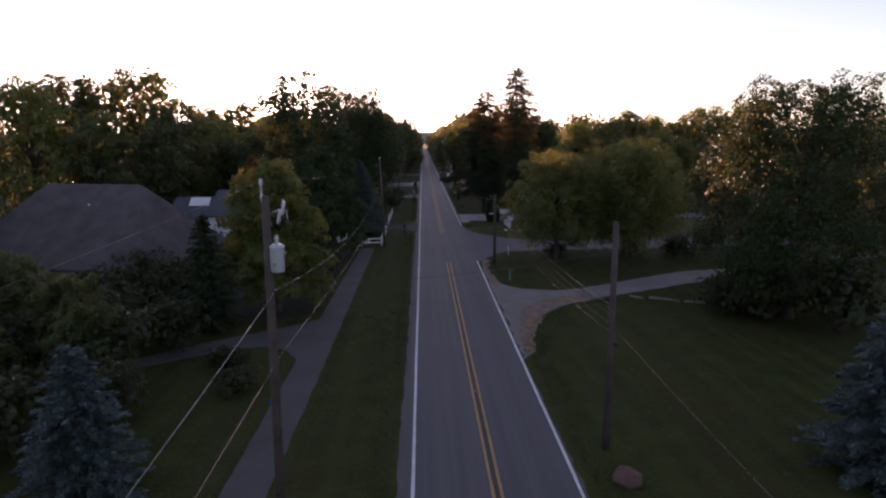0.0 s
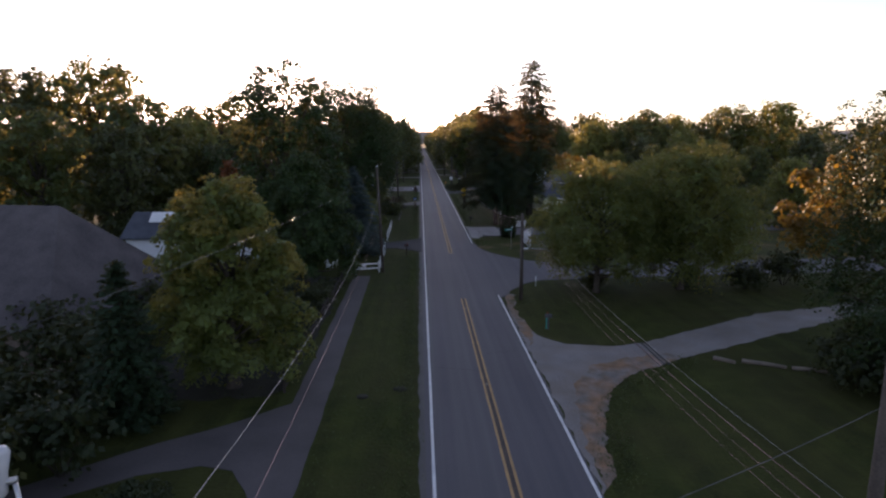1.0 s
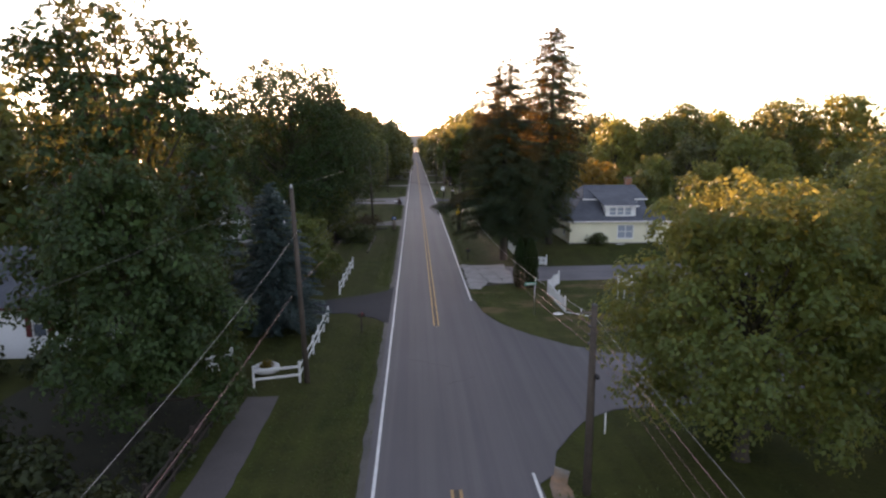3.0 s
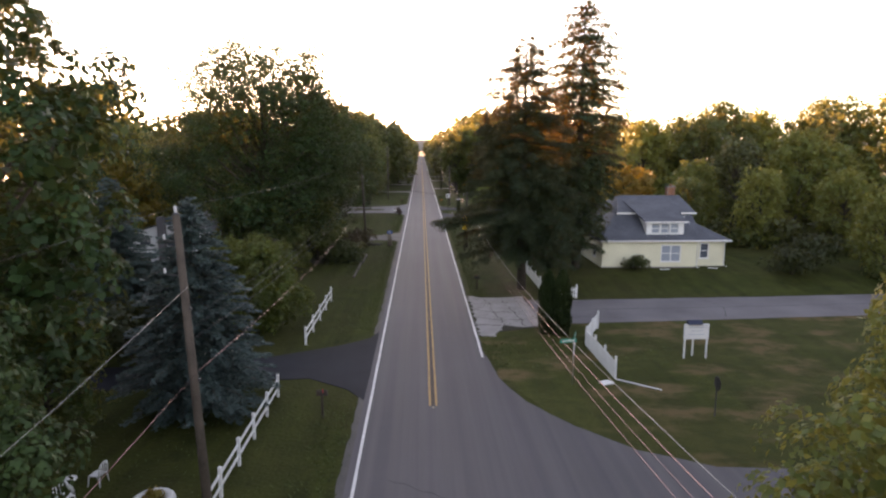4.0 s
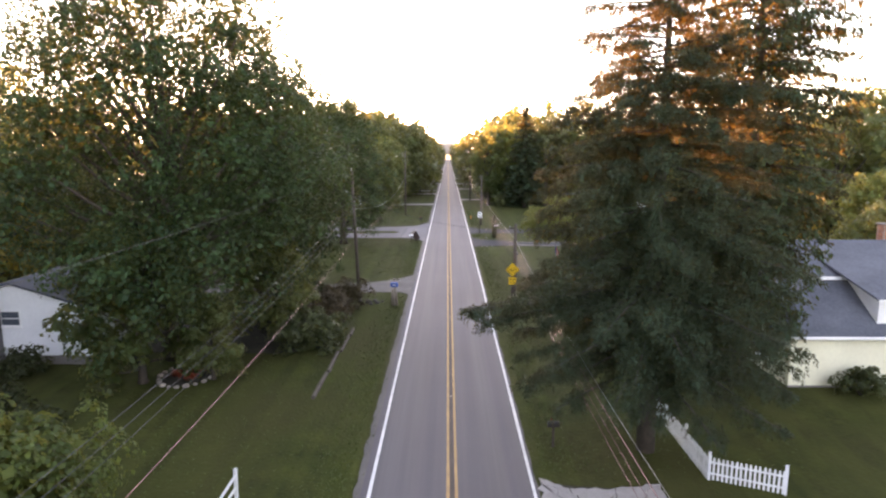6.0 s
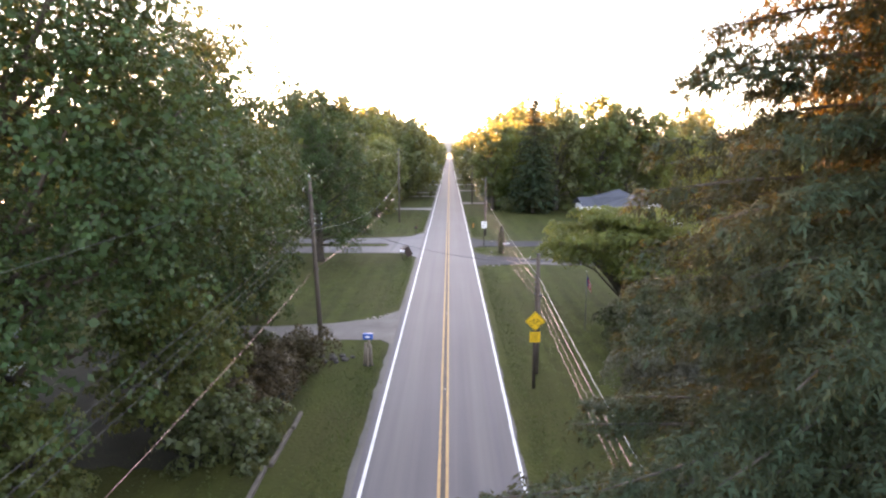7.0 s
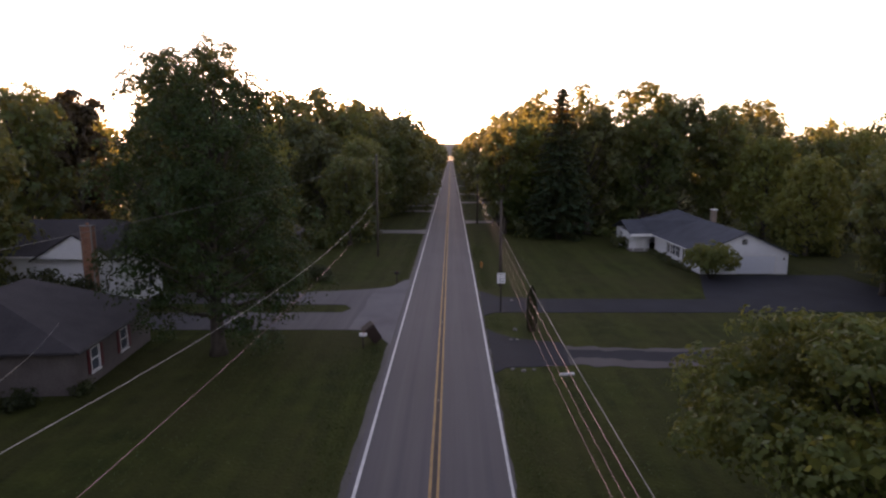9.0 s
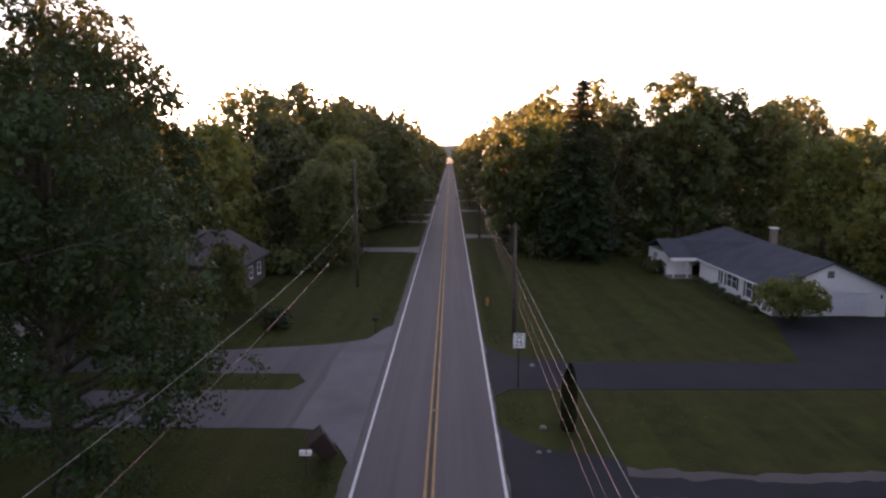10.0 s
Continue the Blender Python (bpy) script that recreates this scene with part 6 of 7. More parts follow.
def hip_house(name_label, cx, cy, turn, w, d, eave, ridge, ridge_half, wall_mat, roof_mat, base=0.0, openings=(), shutters=False):
    """A plain house under a hipped roof."""
    h = thing("house", pose(cx, cy, base, 0, 0, turn), name_label, "house", "houses")
    a, b = w / 2, d / 2
    _, m = wall(h, "wall", wall_mat, (-a, -b), (a, -b), 0, eave, openings)
    for u0, u1, z0, z1 in openings:
        window(h, m, u0, u1, z0, z1, 1, 0.09, shutters)
    side = [(d * 0.3, d * 0.3 + 1.0, 1.0, 2.2), (d * 0.65, d * 0.65 + 1.0, 1.0, 2.2)]
    _, m = wall(h, "wall", wall_mat, (a, -b), (a, b), 0, eave, side)
    for u0, u1, z0, z1 in side:
        window(h, m, u0, u1, z0, z1, 1)
    wall(h, "wall", wall_mat, (a, b), (-a, b), 0, eave)
    wall(h, "wall", wall_mat, (-a, b), (-a, -b), 0, eave)
    o = 0.5
    c = [(-a - o, -b - o, eave), (a + o, -b - o, eave), (a + o, b + o, eave), (-a - o, b + o, eave)]
    r0, r1 = (-ridge_half, 0, ridge), (ridge_half, 0, ridge)
    slope(h, [c[0], c[1], r1, r0], roof_mat)
    slope(h, [c[1], c[2], r1], roof_mat)
    slope(h, [c[2], c[3], r0, r1], roof_mat)
    slope(h, [c[3], c[0], r0], roof_mat)
    for lo, hi in (((-a - o, -b - o - 0.09, eave - 0.2), (a + o, -b - o - 0.005, eave - 0.03)), ((a + o + 0.005, -b - o, eave - 0.2), (a + o + 0.09, b + o, eave - 0.03))):
        bar(h, "gutter", lo, hi, TRIM if wall_mat is WHITE_SIDING else POST_STEEL, "", 0.02)
    return h


h0 = hip_house("large low house under a broad brown-grey hipped roof", -34.5, 61.0, -12, 19.0, 14.0, 3.0, 9.7, 5.0, TAN_SIDING, SHINGLE_BROWN)
part("vent_pipe", made_tube([(8.0, -4.0, 3.6), (8.0, -4.0, 5.4)], 0.09, 8), TRIM, h0, "white vent pipe")
part("vent_pipe", made_tube([(1.0, -2.0, 6.6), (1.0, -2.0, 8.0)], 0.09, 8), TRIM, h0, "white vent pipe")
h3 = hip_house("low taupe brick house with a dark roof and dark shutters", -28.5, 178.7, 95, 10.8, 13.4, 2.8, 5.6, 2.2, TAUPE_BRICK, SHINGLE_DARK, 0.0, [(1.9, 2.9, 0.8, 2.2), (5.9, 6.9, 0.8, 2.2)], True)
h4 = hip_house("white gabled house with a brick chimney among dark trees", -34.8, 197.0, 0, 11.5, 8.0, 5.1, 7.9, 4.6, WHITE_SIDING, SHINGLE_DARK)
prism(h4, "gable", [(-1.2, -4.75, 4.9), (5.9, -4.75, 4.9), (2.4, -4.75, 7.05)], WHITE_SIDING)
slope(h4, [(-1.6, -4.95, 4.75), (2.4, -4.95, 7.18), (2.4, -1.0, 7.3), (-1.6, -1.0, 4.9)], SHINGLE_DARK)
slope(h4, [(2.4, -4.95, 7.18), (6.3, -4.95, 4.75), (6.3, -1.0, 4.9), (2.4, -1.0, 7.3)], SHINGLE_DARK)
brick_chimney(h4, 4.2, -5.4, 0.0, 7.9, 1.0, 0.7)
h5 = hip_house("low brown brick house behind shrubs", -27.6, 223.5, 0, 13.0, 8.0, 3.0, 6.2, 4.0, TAUPE_BRICK, SHINGLE_BROWN, 0.0, [(1.0, 2.2, 1.0, 2.2), (4.0, 6.0, 1.0, 2.2)])


def gable_house():
    """White house end-on under the oak, with an outside flue."""
    h = thing("house", pose(0, 0, 0), "white gabled house with a grey flue under trees", "house", "houses")
    x0, x1, yf, yb, e = -33.6, -23.0, 129.3, 139.0, 3.9
    _, m = wall(h, "wall", WHITE_SIDING, (x0, yf), (x1, yf), 0.6, e, [(1.7, 2.9, 2.75, 3.5), (4.7, 5.9, 2.6, 3.5)])
    window(h, m, 1.7, 2.9, 2.75, 3.5)
    window(h, m, 4.7, 5.9, 2.6, 3.5)
    wall(h, "wall", WHITE_SIDING, (x1, yf), (x1, yb), 0.6, e)
    wall(h, "wall", WHITE_SIDING, (x0, yb), (x0, yf), 0.6, e)
    wall(h, "wall", WHITE_SIDING, (x1, yb), (x0, yb), 0.6, e)
    rx, rz = -28.0, 5.5
    prism(h, "gable", [(x0, yf, e), (x1, yf, e), (rx, yf, rz - 0.1)], WHITE_SIDING)
    prism(h, "gable", [(x0, yb, e), (x1, yb, e), (rx, yb, rz - 0.1)], WHITE_SIDING, -0.2)
    slope(h, [(x0 - 0.4, yf - 0.3, e - 0.1), (rx, yf - 0.3, rz), (rx, yb + 0.3, rz), (x0 - 0.4, yb + 0.3, e - 0.1)], SHINGLE_BLUE)
    slope(h, [(rx, yf - 0.3, rz), (x1 + 0.4, yf - 0.3, e - 0.1), (x1 + 0.4, yb + 0.3, e - 0.1), (rx, yb + 0.3, rz)], SHINGLE_BLUE)
    bar(h, "chimney", (-29.7, 128.7, 0), (-28.9, 129.29, 5.9), OLD_DRIVE, "grey rendered flue", 0.02)
    bar(h, "foundation", (x0, yf + 0.01, -0.2), (x1, yb, 0.6), CONCRETE)


gable_house()


def garage_house():
    h = thing("house", pose(0, 0, 0), "long white ranch house with a garage and grey roof", "house", "houses")
    e = 2.6
    gx0, gx1, gy, by = 30.0, 40.2, 210.6, 236.0
    _, m = wall(h, "wall", WHITE_SIDING, (gx0, gy), (gx1, gy), 0, e, [(4.2, 8.7, 0.0, 2.15)])
    door = bar(h, "garage_door", (gx0 + 4.2, gy + 0.08, 0.02), (gx0 + 8.7, gy + 0.14, 2.15), GARAGE_DOOR, "wide white panelled garage door")
    for r in range(4):
        for c in range(6):
            bar(door, "panel", (gx0 + 4.28 + c * 0.74, gy + 0.05, 0.1 + r * 0.52), (gx0 + 4.9 + c * 0.74, gy + 0.078, 0.48 + r * 0.52), GARAGE_DOOR, "", 0.012)
    for lo, hi in (((gx0 + 4.05, gy - 0.04, 0), (gx0 + 4.19, gy + 0.05, 2.3)), ((gx0 + 8.71, gy - 0.04, 0), (gx0 + 8.85, gy + 0.05, 2.3)), ((gx0 + 4.19, gy - 0.04, 2.16), (gx0 + 8.71, gy + 0.05, 2.3))):
        bar(h, "door_trim", lo, hi, TRIM)
    ops = [(10.2, 11.1, 0.9, 2.3), (6.6, 9.6, 0.9, 2.3), (2.2, 5.4, 0.7, 2.3)]
    _, m = wall(h, "wall", WHITE_SIDING, (gx0, 227.0), (gx0, gy), 0, e, [(16.4 - b, 16.4 - a, c, d) for a, b, c, d in ops])
    for a, b, c, d in ops:
        window(h, m, 16.4 - b + 0.4, 16.4 - a - 0.4, c, d, 2 if b - a > 2 else 1, 0.08)
        for u in (16.4 - b, 16.4 - a - 0.3):
            bar_m = made_box((u, -0.05, c - 0.05), (u + 0.3, -0.005, d + 0.05), m)
            part("shutter", bar_m, BLACK_PLASTIC, h, "dark window shutter")
    wall(h, "wall", WHITE_SIDING, (gx1, gy), (gx1, by), 0, e)
    wall(h, "wall", WHITE_SIDING, (gx1, by), (27.0, by), 0, e)
    _, m = wall(h, "wall", WHITE_SIDING, (27.0, by), (27.0, 229.0), 0, e, [(2.0, 3.4, 0.9, 2.2)])
    window(h, m, 2.0, 3.4, 0.9, 2.2, 2)
    wall(h, "wall", WHITE_SIDING, (27.0, 229.0), (gx0, 229.0), 0, e, [(1.0, 2.0, 0.1, 2.1)])
    bar(h, "front_door", (28.02, 229.08, 0.1), (28.98, 229.14, 2.1), TRIM, "pale front door")
    bar(h, "porch_slab", (26.6, 226.8, 0), (30.0, 229.0, 0.16), CONCRETE, "concrete porch step", 0.02)
    part("porch_post", made_box((27.0, 226.95, 0.16), (27.12, 227.07, 2.5)), TRIM, h)
    part("porch_post", made_box((28.6, 226.95, 0.16), (28.72, 227.07, 2.5)), TRIM, h)
    bar(h, "porch_beam", (26.4, 226.32, 2.28), (29.45, 226.48, 2.62), TRIM, "white porch fascia board")
    # garage gable and long roof
    ax, az = 35.0, 5.0
    prism(h, "gable", [(gx0, gy, e), (gx1, gy, e), (ax, gy, az - 0.12)], WHITE_SIDING)
    bm = bmesh.new()
    for k in range(5):
        box(bm, (ax - 0.3, gy - 0.05, 3.55 + k * 0.13), (ax + 0.3, gy - 0.01, 3.64 + k * 0.13))
    part("gable_vent", bm, POST_STEEL, h, "louvred gable vent")
    slope(h, [(gx0 - 0.5, gy - 0.4, e - 0.08), (ax, gy - 0.4, az), (ax, 222.0, 5.2), (gx0 - 0.5, 227.2, e - 0.05)], SHINGLE_SLATE)
    slope(h, [(ax, gy - 0.4, az), (gx1 + 0.9, gy - 0.4, e - 0.3), (gx1 + 0.9, 222.0, e - 0.3), (ax, 222.0, 5.2)], SHINGLE_SLATE)
    slope(h, [(gx0 - 0.5, 227.2, e - 0.05), (ax, 222.0, 5.2), (34.4, 230.5, 5.8), (29.0, 231.5, 4.2)], SHINGLE_SLATE)
    slope(h, [(26.4, 226.5, e), (gx0 - 0.5, 227.2, e), (29.0, 231.5, 4.2), (26.4, 231.8, 4.1)], SHINGLE_SLATE)
    slope(h, [(ax, 222.0, 5.2), (gx1 + 0.9, 222.0, e - 0.3), (gx1 + 0.9, 236.5, e - 0.1), (34.4, 230.5, 5.8)], SHINGLE_SLATE)
    slope(h, [(26.4, 231.8, 4.1), (29.0, 231.5, 4.2), (34.4, 230.5, 5.8), (gx1 + 0.9, 236.5, e - 0.1), (26.4, 236.5, e)], SHINGLE_SLATE)
    bar(h, "gutter", (gx0 - 0.6, gy, e - 0.22), (gx0 - 0.505, 227.0, e - 0.06), TRIM, "white rain gutter", 0.02)
    bar(h, "chimney", (37.5, 225.7, 3.5), (38.15, 226.35, 6.1), TAN_SIDING, "tan brick chimney", 0.02)
    bar(h, "chimney_cap", (37.4, 225.6, 6.1), (38.25, 226.45, 6.24), TRIM, "", 0.02)
    for x, y in ((gx1 + 0.15, 211.4),):
        part("wall_lamp", made_box((gx1 - 0.6, gy - 0.12, 1.7), (gx1 - 0.45, gy - 0.005, 2.0), bevel=0.02), BLACK_PLASTIC, h)


garage_house()
plant("shrub", (STEMS_BIG, bush_mesh("garage_shrub", 67, 3.4, 3.8, LEAF_LIGHT, 5200, 0.17, 10)), 30.2, 208.0, 0, 1.5, "rounded shrub at the garage corner", "shrub", "shrubs")
LOW_SHRUB = bush_mesh("bed_shrub", 68, 0.9, 1.6, LEAF_DARK, 500, 0.16, 4)
for k in range(8):
    plant("shrub", (None, LOW_SHRUB), 29.0, 212.0 + 1.8 * k, k * 50, 0.8 + 0.1 * (k % 3), "low dark shrub along the white house wall", "shrub", "foundation shrubs")
plant("shrub", (None, LOW_SHRUB), 26.2, 230.5, 30, 2.0, "round shrub at the porch end", "shrub", "foundation shrubs")

# ---------------------------------------------------------------- fences


def rail_fence(points, spacing, label):
    """White posts with caps and two rails."""
    h = 1.25
    f = thing("rail_fence", pose(0, 0, 0), label, "fence", "white fences")
    post_bm = bmesh.new()
    box(post_bm, (-0.065, -0.065, 0), (0.065, 0.065, h), bevel=0.012)
    post = part("post", post_bm, VINYL, f)
    cap_bm = bmesh.new()
    box(cap_bm, (-0.08, -0.08, h), (0.08, 0.08, h + 0.03), bevel=0.01)
    tube(cap_bm, [(0, 0, h + 0.03), (0, 0, h + 0.08)], [0.09, 0.02], 4)
    cap = part("cap", cap_bm, VINYL, post)
    first = True
    for (x0, y0), (x1, y1) in zip(points, points[1:]):
        d = math.hypot(x1 - x0, y1 - y0)
        n = max(1, round(d / spacing))
        turn = math.degrees(math.atan2(y1 - y0, x1 - x0))
        for k in range(n + 1):
            x, y = x0 + (x1 - x0) * k / n, y0 + (y1 - y0) * k / n
            if first:
                post.matrix_basis = pose(x, y, 0, 0, 0, turn)
                first = False
            elif k > 0:
                p = alike("post", post.data, f, pose(x, y, 0, random.uniform(-1, 1), random.uniform(-1, 1), turn))
                alike("cap", cap.data, p, pose(0, 0, 0))
            if k < n:
                for z in (0.48, 0.98):
                    r = part("rail", made_box((0.05, -0.02, z - 0.075), (d / n - 0.05, 0.02, z + 0.075), bevel=0.008), VINYL, f)
                    r.matrix_basis = pose(x, y, random.uniform(-0.015, 0.015), 0, 0, turn)
    return f


rail_fence([(-10.9, 80.3), (-8.4, 81.0), (-8.45, 93.1)], 2.4, "white vinyl two-rail fence along the verge")
rail_fence([(-8.6, 102.0), (-8.6, 114.0)], 3.0, "white vinyl two-rail fence leaning slightly on the lawn")


def board_fence(x, y0, y1, label):
    """Dark posts with three rough boards."""
    f = thing("board_fence", pose(0, 0, 0), label, "fence", "dark fences")
    post_me = board_me = None
    y = y0
    while y < y1:
        tilt = (random.uniform(-1.5, 1.5), random.uniform(-2, 2))
        if post_me is None:
            p = part("post", made_box((-0.07, -0.07, -0.2), (0.07, 0.07, 1.3), bevel=0.012), DARK_WOOD, f)
            post_me = p.data
            p.matrix_basis = pose(x, y, 0, *tilt, 0)
        else:
            alike("post", post_me, f, pose(x, y, 0, *tilt, 0))
        if y + 2.4 < y1 + 0.1:
            for z in (0.35, 0.75, 1.12):
                m = pose(x + 0.09, y, z + random.uniform(-0.02, 0.02), random.uniform(-0.4, 0.4), 0, 0)
                if board_me is None:
                    b = part("board", made_box((-0.018, -0.05, -0.075), (0.018, 2.45, 0.075), bevel=0.006), DARK_WOOD, f)
                    board_me = b.data
                    b.matrix_basis = m
                else:
                    alike("board", board_me, f, m)
        y += 2.4
    return f


board_fence(-11.75, 49.0, 78.5, "dark weathered three-board fence beside the path")


def picket_fence(points, label, h=1.1, gaps=0.16):
    f = thing("picket_fence", pose(0, 0, 0), label, "fence", "white fences")
    bm = bmesh.new()
    vs = [(-0.045, 0.05), (0.045, 0.05), (0.045, h - 0.06), (0.0, h), (-0.045, h - 0.06)]
    a = [bm.verts.new((x, -0.012, z)) for x, z in vs]
    b = [bm.verts.new((x, 0.012, z)) for x, z in vs]
    bm.faces.new(a)
    bm.faces.new(b[::-1])
    for k in range(5):
        bm.faces.new((a[k], b[k], b[(k + 1) % 5], a[(k + 1) % 5]))
    bmesh.ops.recalc_face_normals(bm, faces=bm.faces[:])
    me = bpy.data.meshes.new("picket")
    bm.to_mesh(me)
    bm.free()
    me.materials.append(VINYL)
    for (x0, y0), (x1, y1) in zip(points, points[1:]):
        d = math.hypot(x1 - x0, y1 - y0)
        turn = math.degrees(math.atan2(y1 - y0, x1 - x0))
        n = int(d / gaps)
        for k in range(n):
            q = (k + 0.5) / n
            x, y = x0 + (x1 - x0) * q, y0 + (y1 - y0) * q
            alike("picket", me, f, pose(x, y, rise(x, y), 0, random.uniform(-1, 1), turn))
        m = max(1, round(d / 2.4))
        for k in range(m + 1):
            x, y = x0 + (x1 - x0) * k / m, y0 + (y1 - y0) * k / m
            if k or (x0, y0) == points[0]:
                p = part("post", made_box((-0.06, 0.02, 0), (0.06, 0.14, h + 0.22), bevel=0.012), VINYL, f)
                p.matrix_basis = pose(x, y, rise(x, y), 0, 0, turn)
        for z in (0.3, 0.8):
            r = part("rail", made_box((0, 0.014, z - 0.04), (d, 0.05, z + 0.04)), VINYL, f)
            r.matrix_basis = pose(x0, y0, rise(x0, y0), 0, 0, turn)
    return f


picket_fence([(12.6, 105.2), (10.7, 101.4), (10.75, 95.2)], "white picket fence beside the dry lawn", 1.15, 0.13)
picket_fence([(10.8, 126.0), (10.75, 115.6), (13.4, 114.4)], "white picket fence before the cream house", 1.05, 0.17)
fallen = part("fallen_rail", made_box((0, -0.035, 0.02), (2.7, 0.035, 0.07), pose(10.8, 95.0, 0, 0, 0, -39), 0.01), VINYL)
tagged(fallen, "white fence rail fallen on the grass", "fence rail")
slab = part("paving_slab", made_box((-0.35, -0.28, 0.0), (0.35, 0.28, 0.07), pose(10.1, 94.5, 0, 0, 0, 20), 0.015), SIGN_WHITE)
tagged(slab, "white square slab lying in grass", "slab")

# ---------------------------------------------------------------- signs and roadside things


def lettering(parent, text, size, m, mat):
    cu = bpy.data.curves.new("lettering", "FONT")
    cu.body, cu.size, cu.align_x, cu.align_y, cu.extrude = text, size, "CENTER", "CENTER", 0.002
    ob = new("lettering", cu)
    me = bpy.data.meshes.new_from_object(ob)
    bpy.data.objects.remove(ob)
    me.materials.clear()
    me.materials.append(mat)
    return alike("lettering", me, parent, m)


def plate(name, w, h, mat, parent, z, y=-0.06, r=0.04, label=""):
    return part(name, made_box((-w / 2, y - 0.008, z - h / 2), (w / 2, y, z + h / 2), bevel=0.003), mat, parent, label)


# bicycle warning sign
s = thing("warning_sign", pose(5.15, 140.8, 0), "yellow diamond bicycle warning sign on a wooden post", "road sign")
part("post", made_tube([(0, 0.06, -0.2), (0, 0.06, 4.55)], 0.1, 10), DARK_WOOD, s)
d = 0.82
bm = made_box((-d / 2, -0.06, -d / 2), (d / 2, -0.05, d / 2), pose(0, 0, 4.05, 0, 45, 0), 0.003)
face = part("diamond", bm, SIGN_YELLOW, s, "yellow diamond plate")
bm = bmesh.new()
for k in range(4):
    m4 = pose(0, 0, 4.05, 0, 45 + 90 * k, 0)
    box(bm, (-d / 2 + 0.03, -0.066, d / 2 - 0.045), (d / 2 - 0.03, -0.062, d / 2 - 0.025), m4)
part("border", bm, SIGN_BLACK, face)
bm = bmesh.new()
for cx in (-0.2, 0.2):
    ring = [(cx + 0.135 * math.cos(q * math.pi / 9), -0.066, 3.95 + 0.135 * math.sin(q * math.pi / 9)) for q in range(19)]
    tube(bm, ring, 0.014, 4)
for line in ([(-0.2, 3.95), (-0.09, 4.14), (0.13, 4.14), (0.0, 3.95), (-0.2, 3.95)], [(0.0, 3.95), (-0.11, 4.19)], [(0.2, 3.95), (0.11, 4.22), (0.17, 4.25)], [(-0.16, 4.2), (-0.06, 4.2)]):
    tube(bm, [(x, -0.066, z) for x, z in line], 0.013, 4)
part("bicycle_symbol", bm, SIGN_BLACK, face)
p2 = plate("plaque", 0.6, 0.62, SIGN_YELLOW, s, 3.12, label="small yellow plaque with black lettering")
for text, z in (("SHARE", 3.27), ("THE", 3.12), ("ROAD", 2.97)):
    lettering(p2, text, 0.15, pose(0, -0.071, z, 90, 0, 0), SIGN_BLACK)

# speed limit
s = thing("speed_limit_sign", pose(5.2, 193.4, 0), "white speed limit sign on a dark wooden post", "road sign")
part("post", made_box((-0.05, -0.05, -0.2), (0.05, 0.05, 3.5), bevel=0.01), DARK_WOOD, s)
f = plate("face", 0.75, 0.98, SIGN_WHITE, s, 3.08)
bm = bmesh.new()
for lo, hi in (((-0.345, -0.073, 3.535), (0.345, -0.069, 3.55)), ((-0.345, -0.073, 2.61), (0.345, -0.069, 2.625)), ((-0.345, -0.073, 2.625), (-0.33, -0.069, 3.535)), ((0.33, -0.073, 2.625), (0.345, -0.069, 3.535))):
    box(bm, lo, hi)
part("border", bm, SIGN_BLACK, f)
for text, size, z in (("SPEED", 0.17, 3.42), ("LIMIT", 0.17, 3.25), ("25", 0.5, 2.88)):
    lettering(f, text, size, pose(0, -0.071, z, 90, 0, 0), SIGN_BLACK)

# street name blades, with bars in place of the words
s = thing("street_name_sign", pose(8.1, 94.4, 0), "green street name blades on a steel post", "street sign")
part("post", made_tube([(0, 0, -0.2), (0, 0, 2.75)], 0.03, 8), STEEL, s)
for turn, z in ((8, 2.62), (70, 2.85)):
    b = part("blade", made_box((-0.85 if turn < 20 else -0.1, -0.012, z - 0.11), (0.12 if turn < 20 else 0.8, 0.012, z + 0.11), pose(0, 0, 0, 0, 0, turn), 0.004), SIGN_GREEN, s)
    part("word_bar", made_box((-0.72 if turn < 20 else 0.05, -0.017, z - 0.025), (0.0 if turn < 20 else 0.68, -0.0125, z + 0.025), pose(0, 0, 0, 0, 0, turn)), SIGN_WHITE, b)

# sign seen from behind
s = thing("stop_sign", pose(14.3, 90.0, 0, 0, 0, 88), "dark back of a road sign at the side road", "road sign")
part("post", made_box((-0.035, -0.02, -0.2), (0.035, 0.02, 2.1), bevel=0.006), POST_STEEL, s)
oct_pts = [(0.38 * math.cos(radians(22.5 + 45 * k)), 0.38 * math.sin(radians(22.5 + 45 * k))) for k in range(8)]
bm = bmesh.new()
a = [bm.verts.new((x, -0.03, 1.75 + z)) for x, z in oct_pts]
b = [bm.verts.new((x, -0.02, 1.75 + z)) for x, z in oct_pts]
bm.faces.new(a)
bm.faces.new(b[::-1])
for k in range(8):
    bm.faces.new((a[k], b[k], b[(k + 1) % 8], a[(k + 1) % 8]))
bmesh.ops.recalc_face_normals(bm, faces=bm.faces[:])
part("plate", bm, SIGN_BACK, s)

# white notice board
s = thing("notice_board", pose(17.1, 98.5, 0), "white notice board on three posts over dry grass", "sign board")
for x, y in ((-0.72, 0), (0.72, 0), (0.05, 0.5)):
    part("leg", made_box((x - 0.05, y - 0.05, -0.1), (x + 0.05, y + 0.05, 1.4), bevel=0.008), VINYL, s)
bd = part("board", made_box((-0.8, -0.07, 1.3), (0.8, 0.07, 2.3), bevel=0.015), SIGN_WHITE, s)
bm = bmesh.new()
for k, w in enumerate((0.55, 0.4, 0.5)):
    box(bm, (-w, -0.078, 2.08 - k * 0.24), (w, -0.072, 2.13 - k * 0.24))
part("word_bar", bm, PALE_INK, bd)
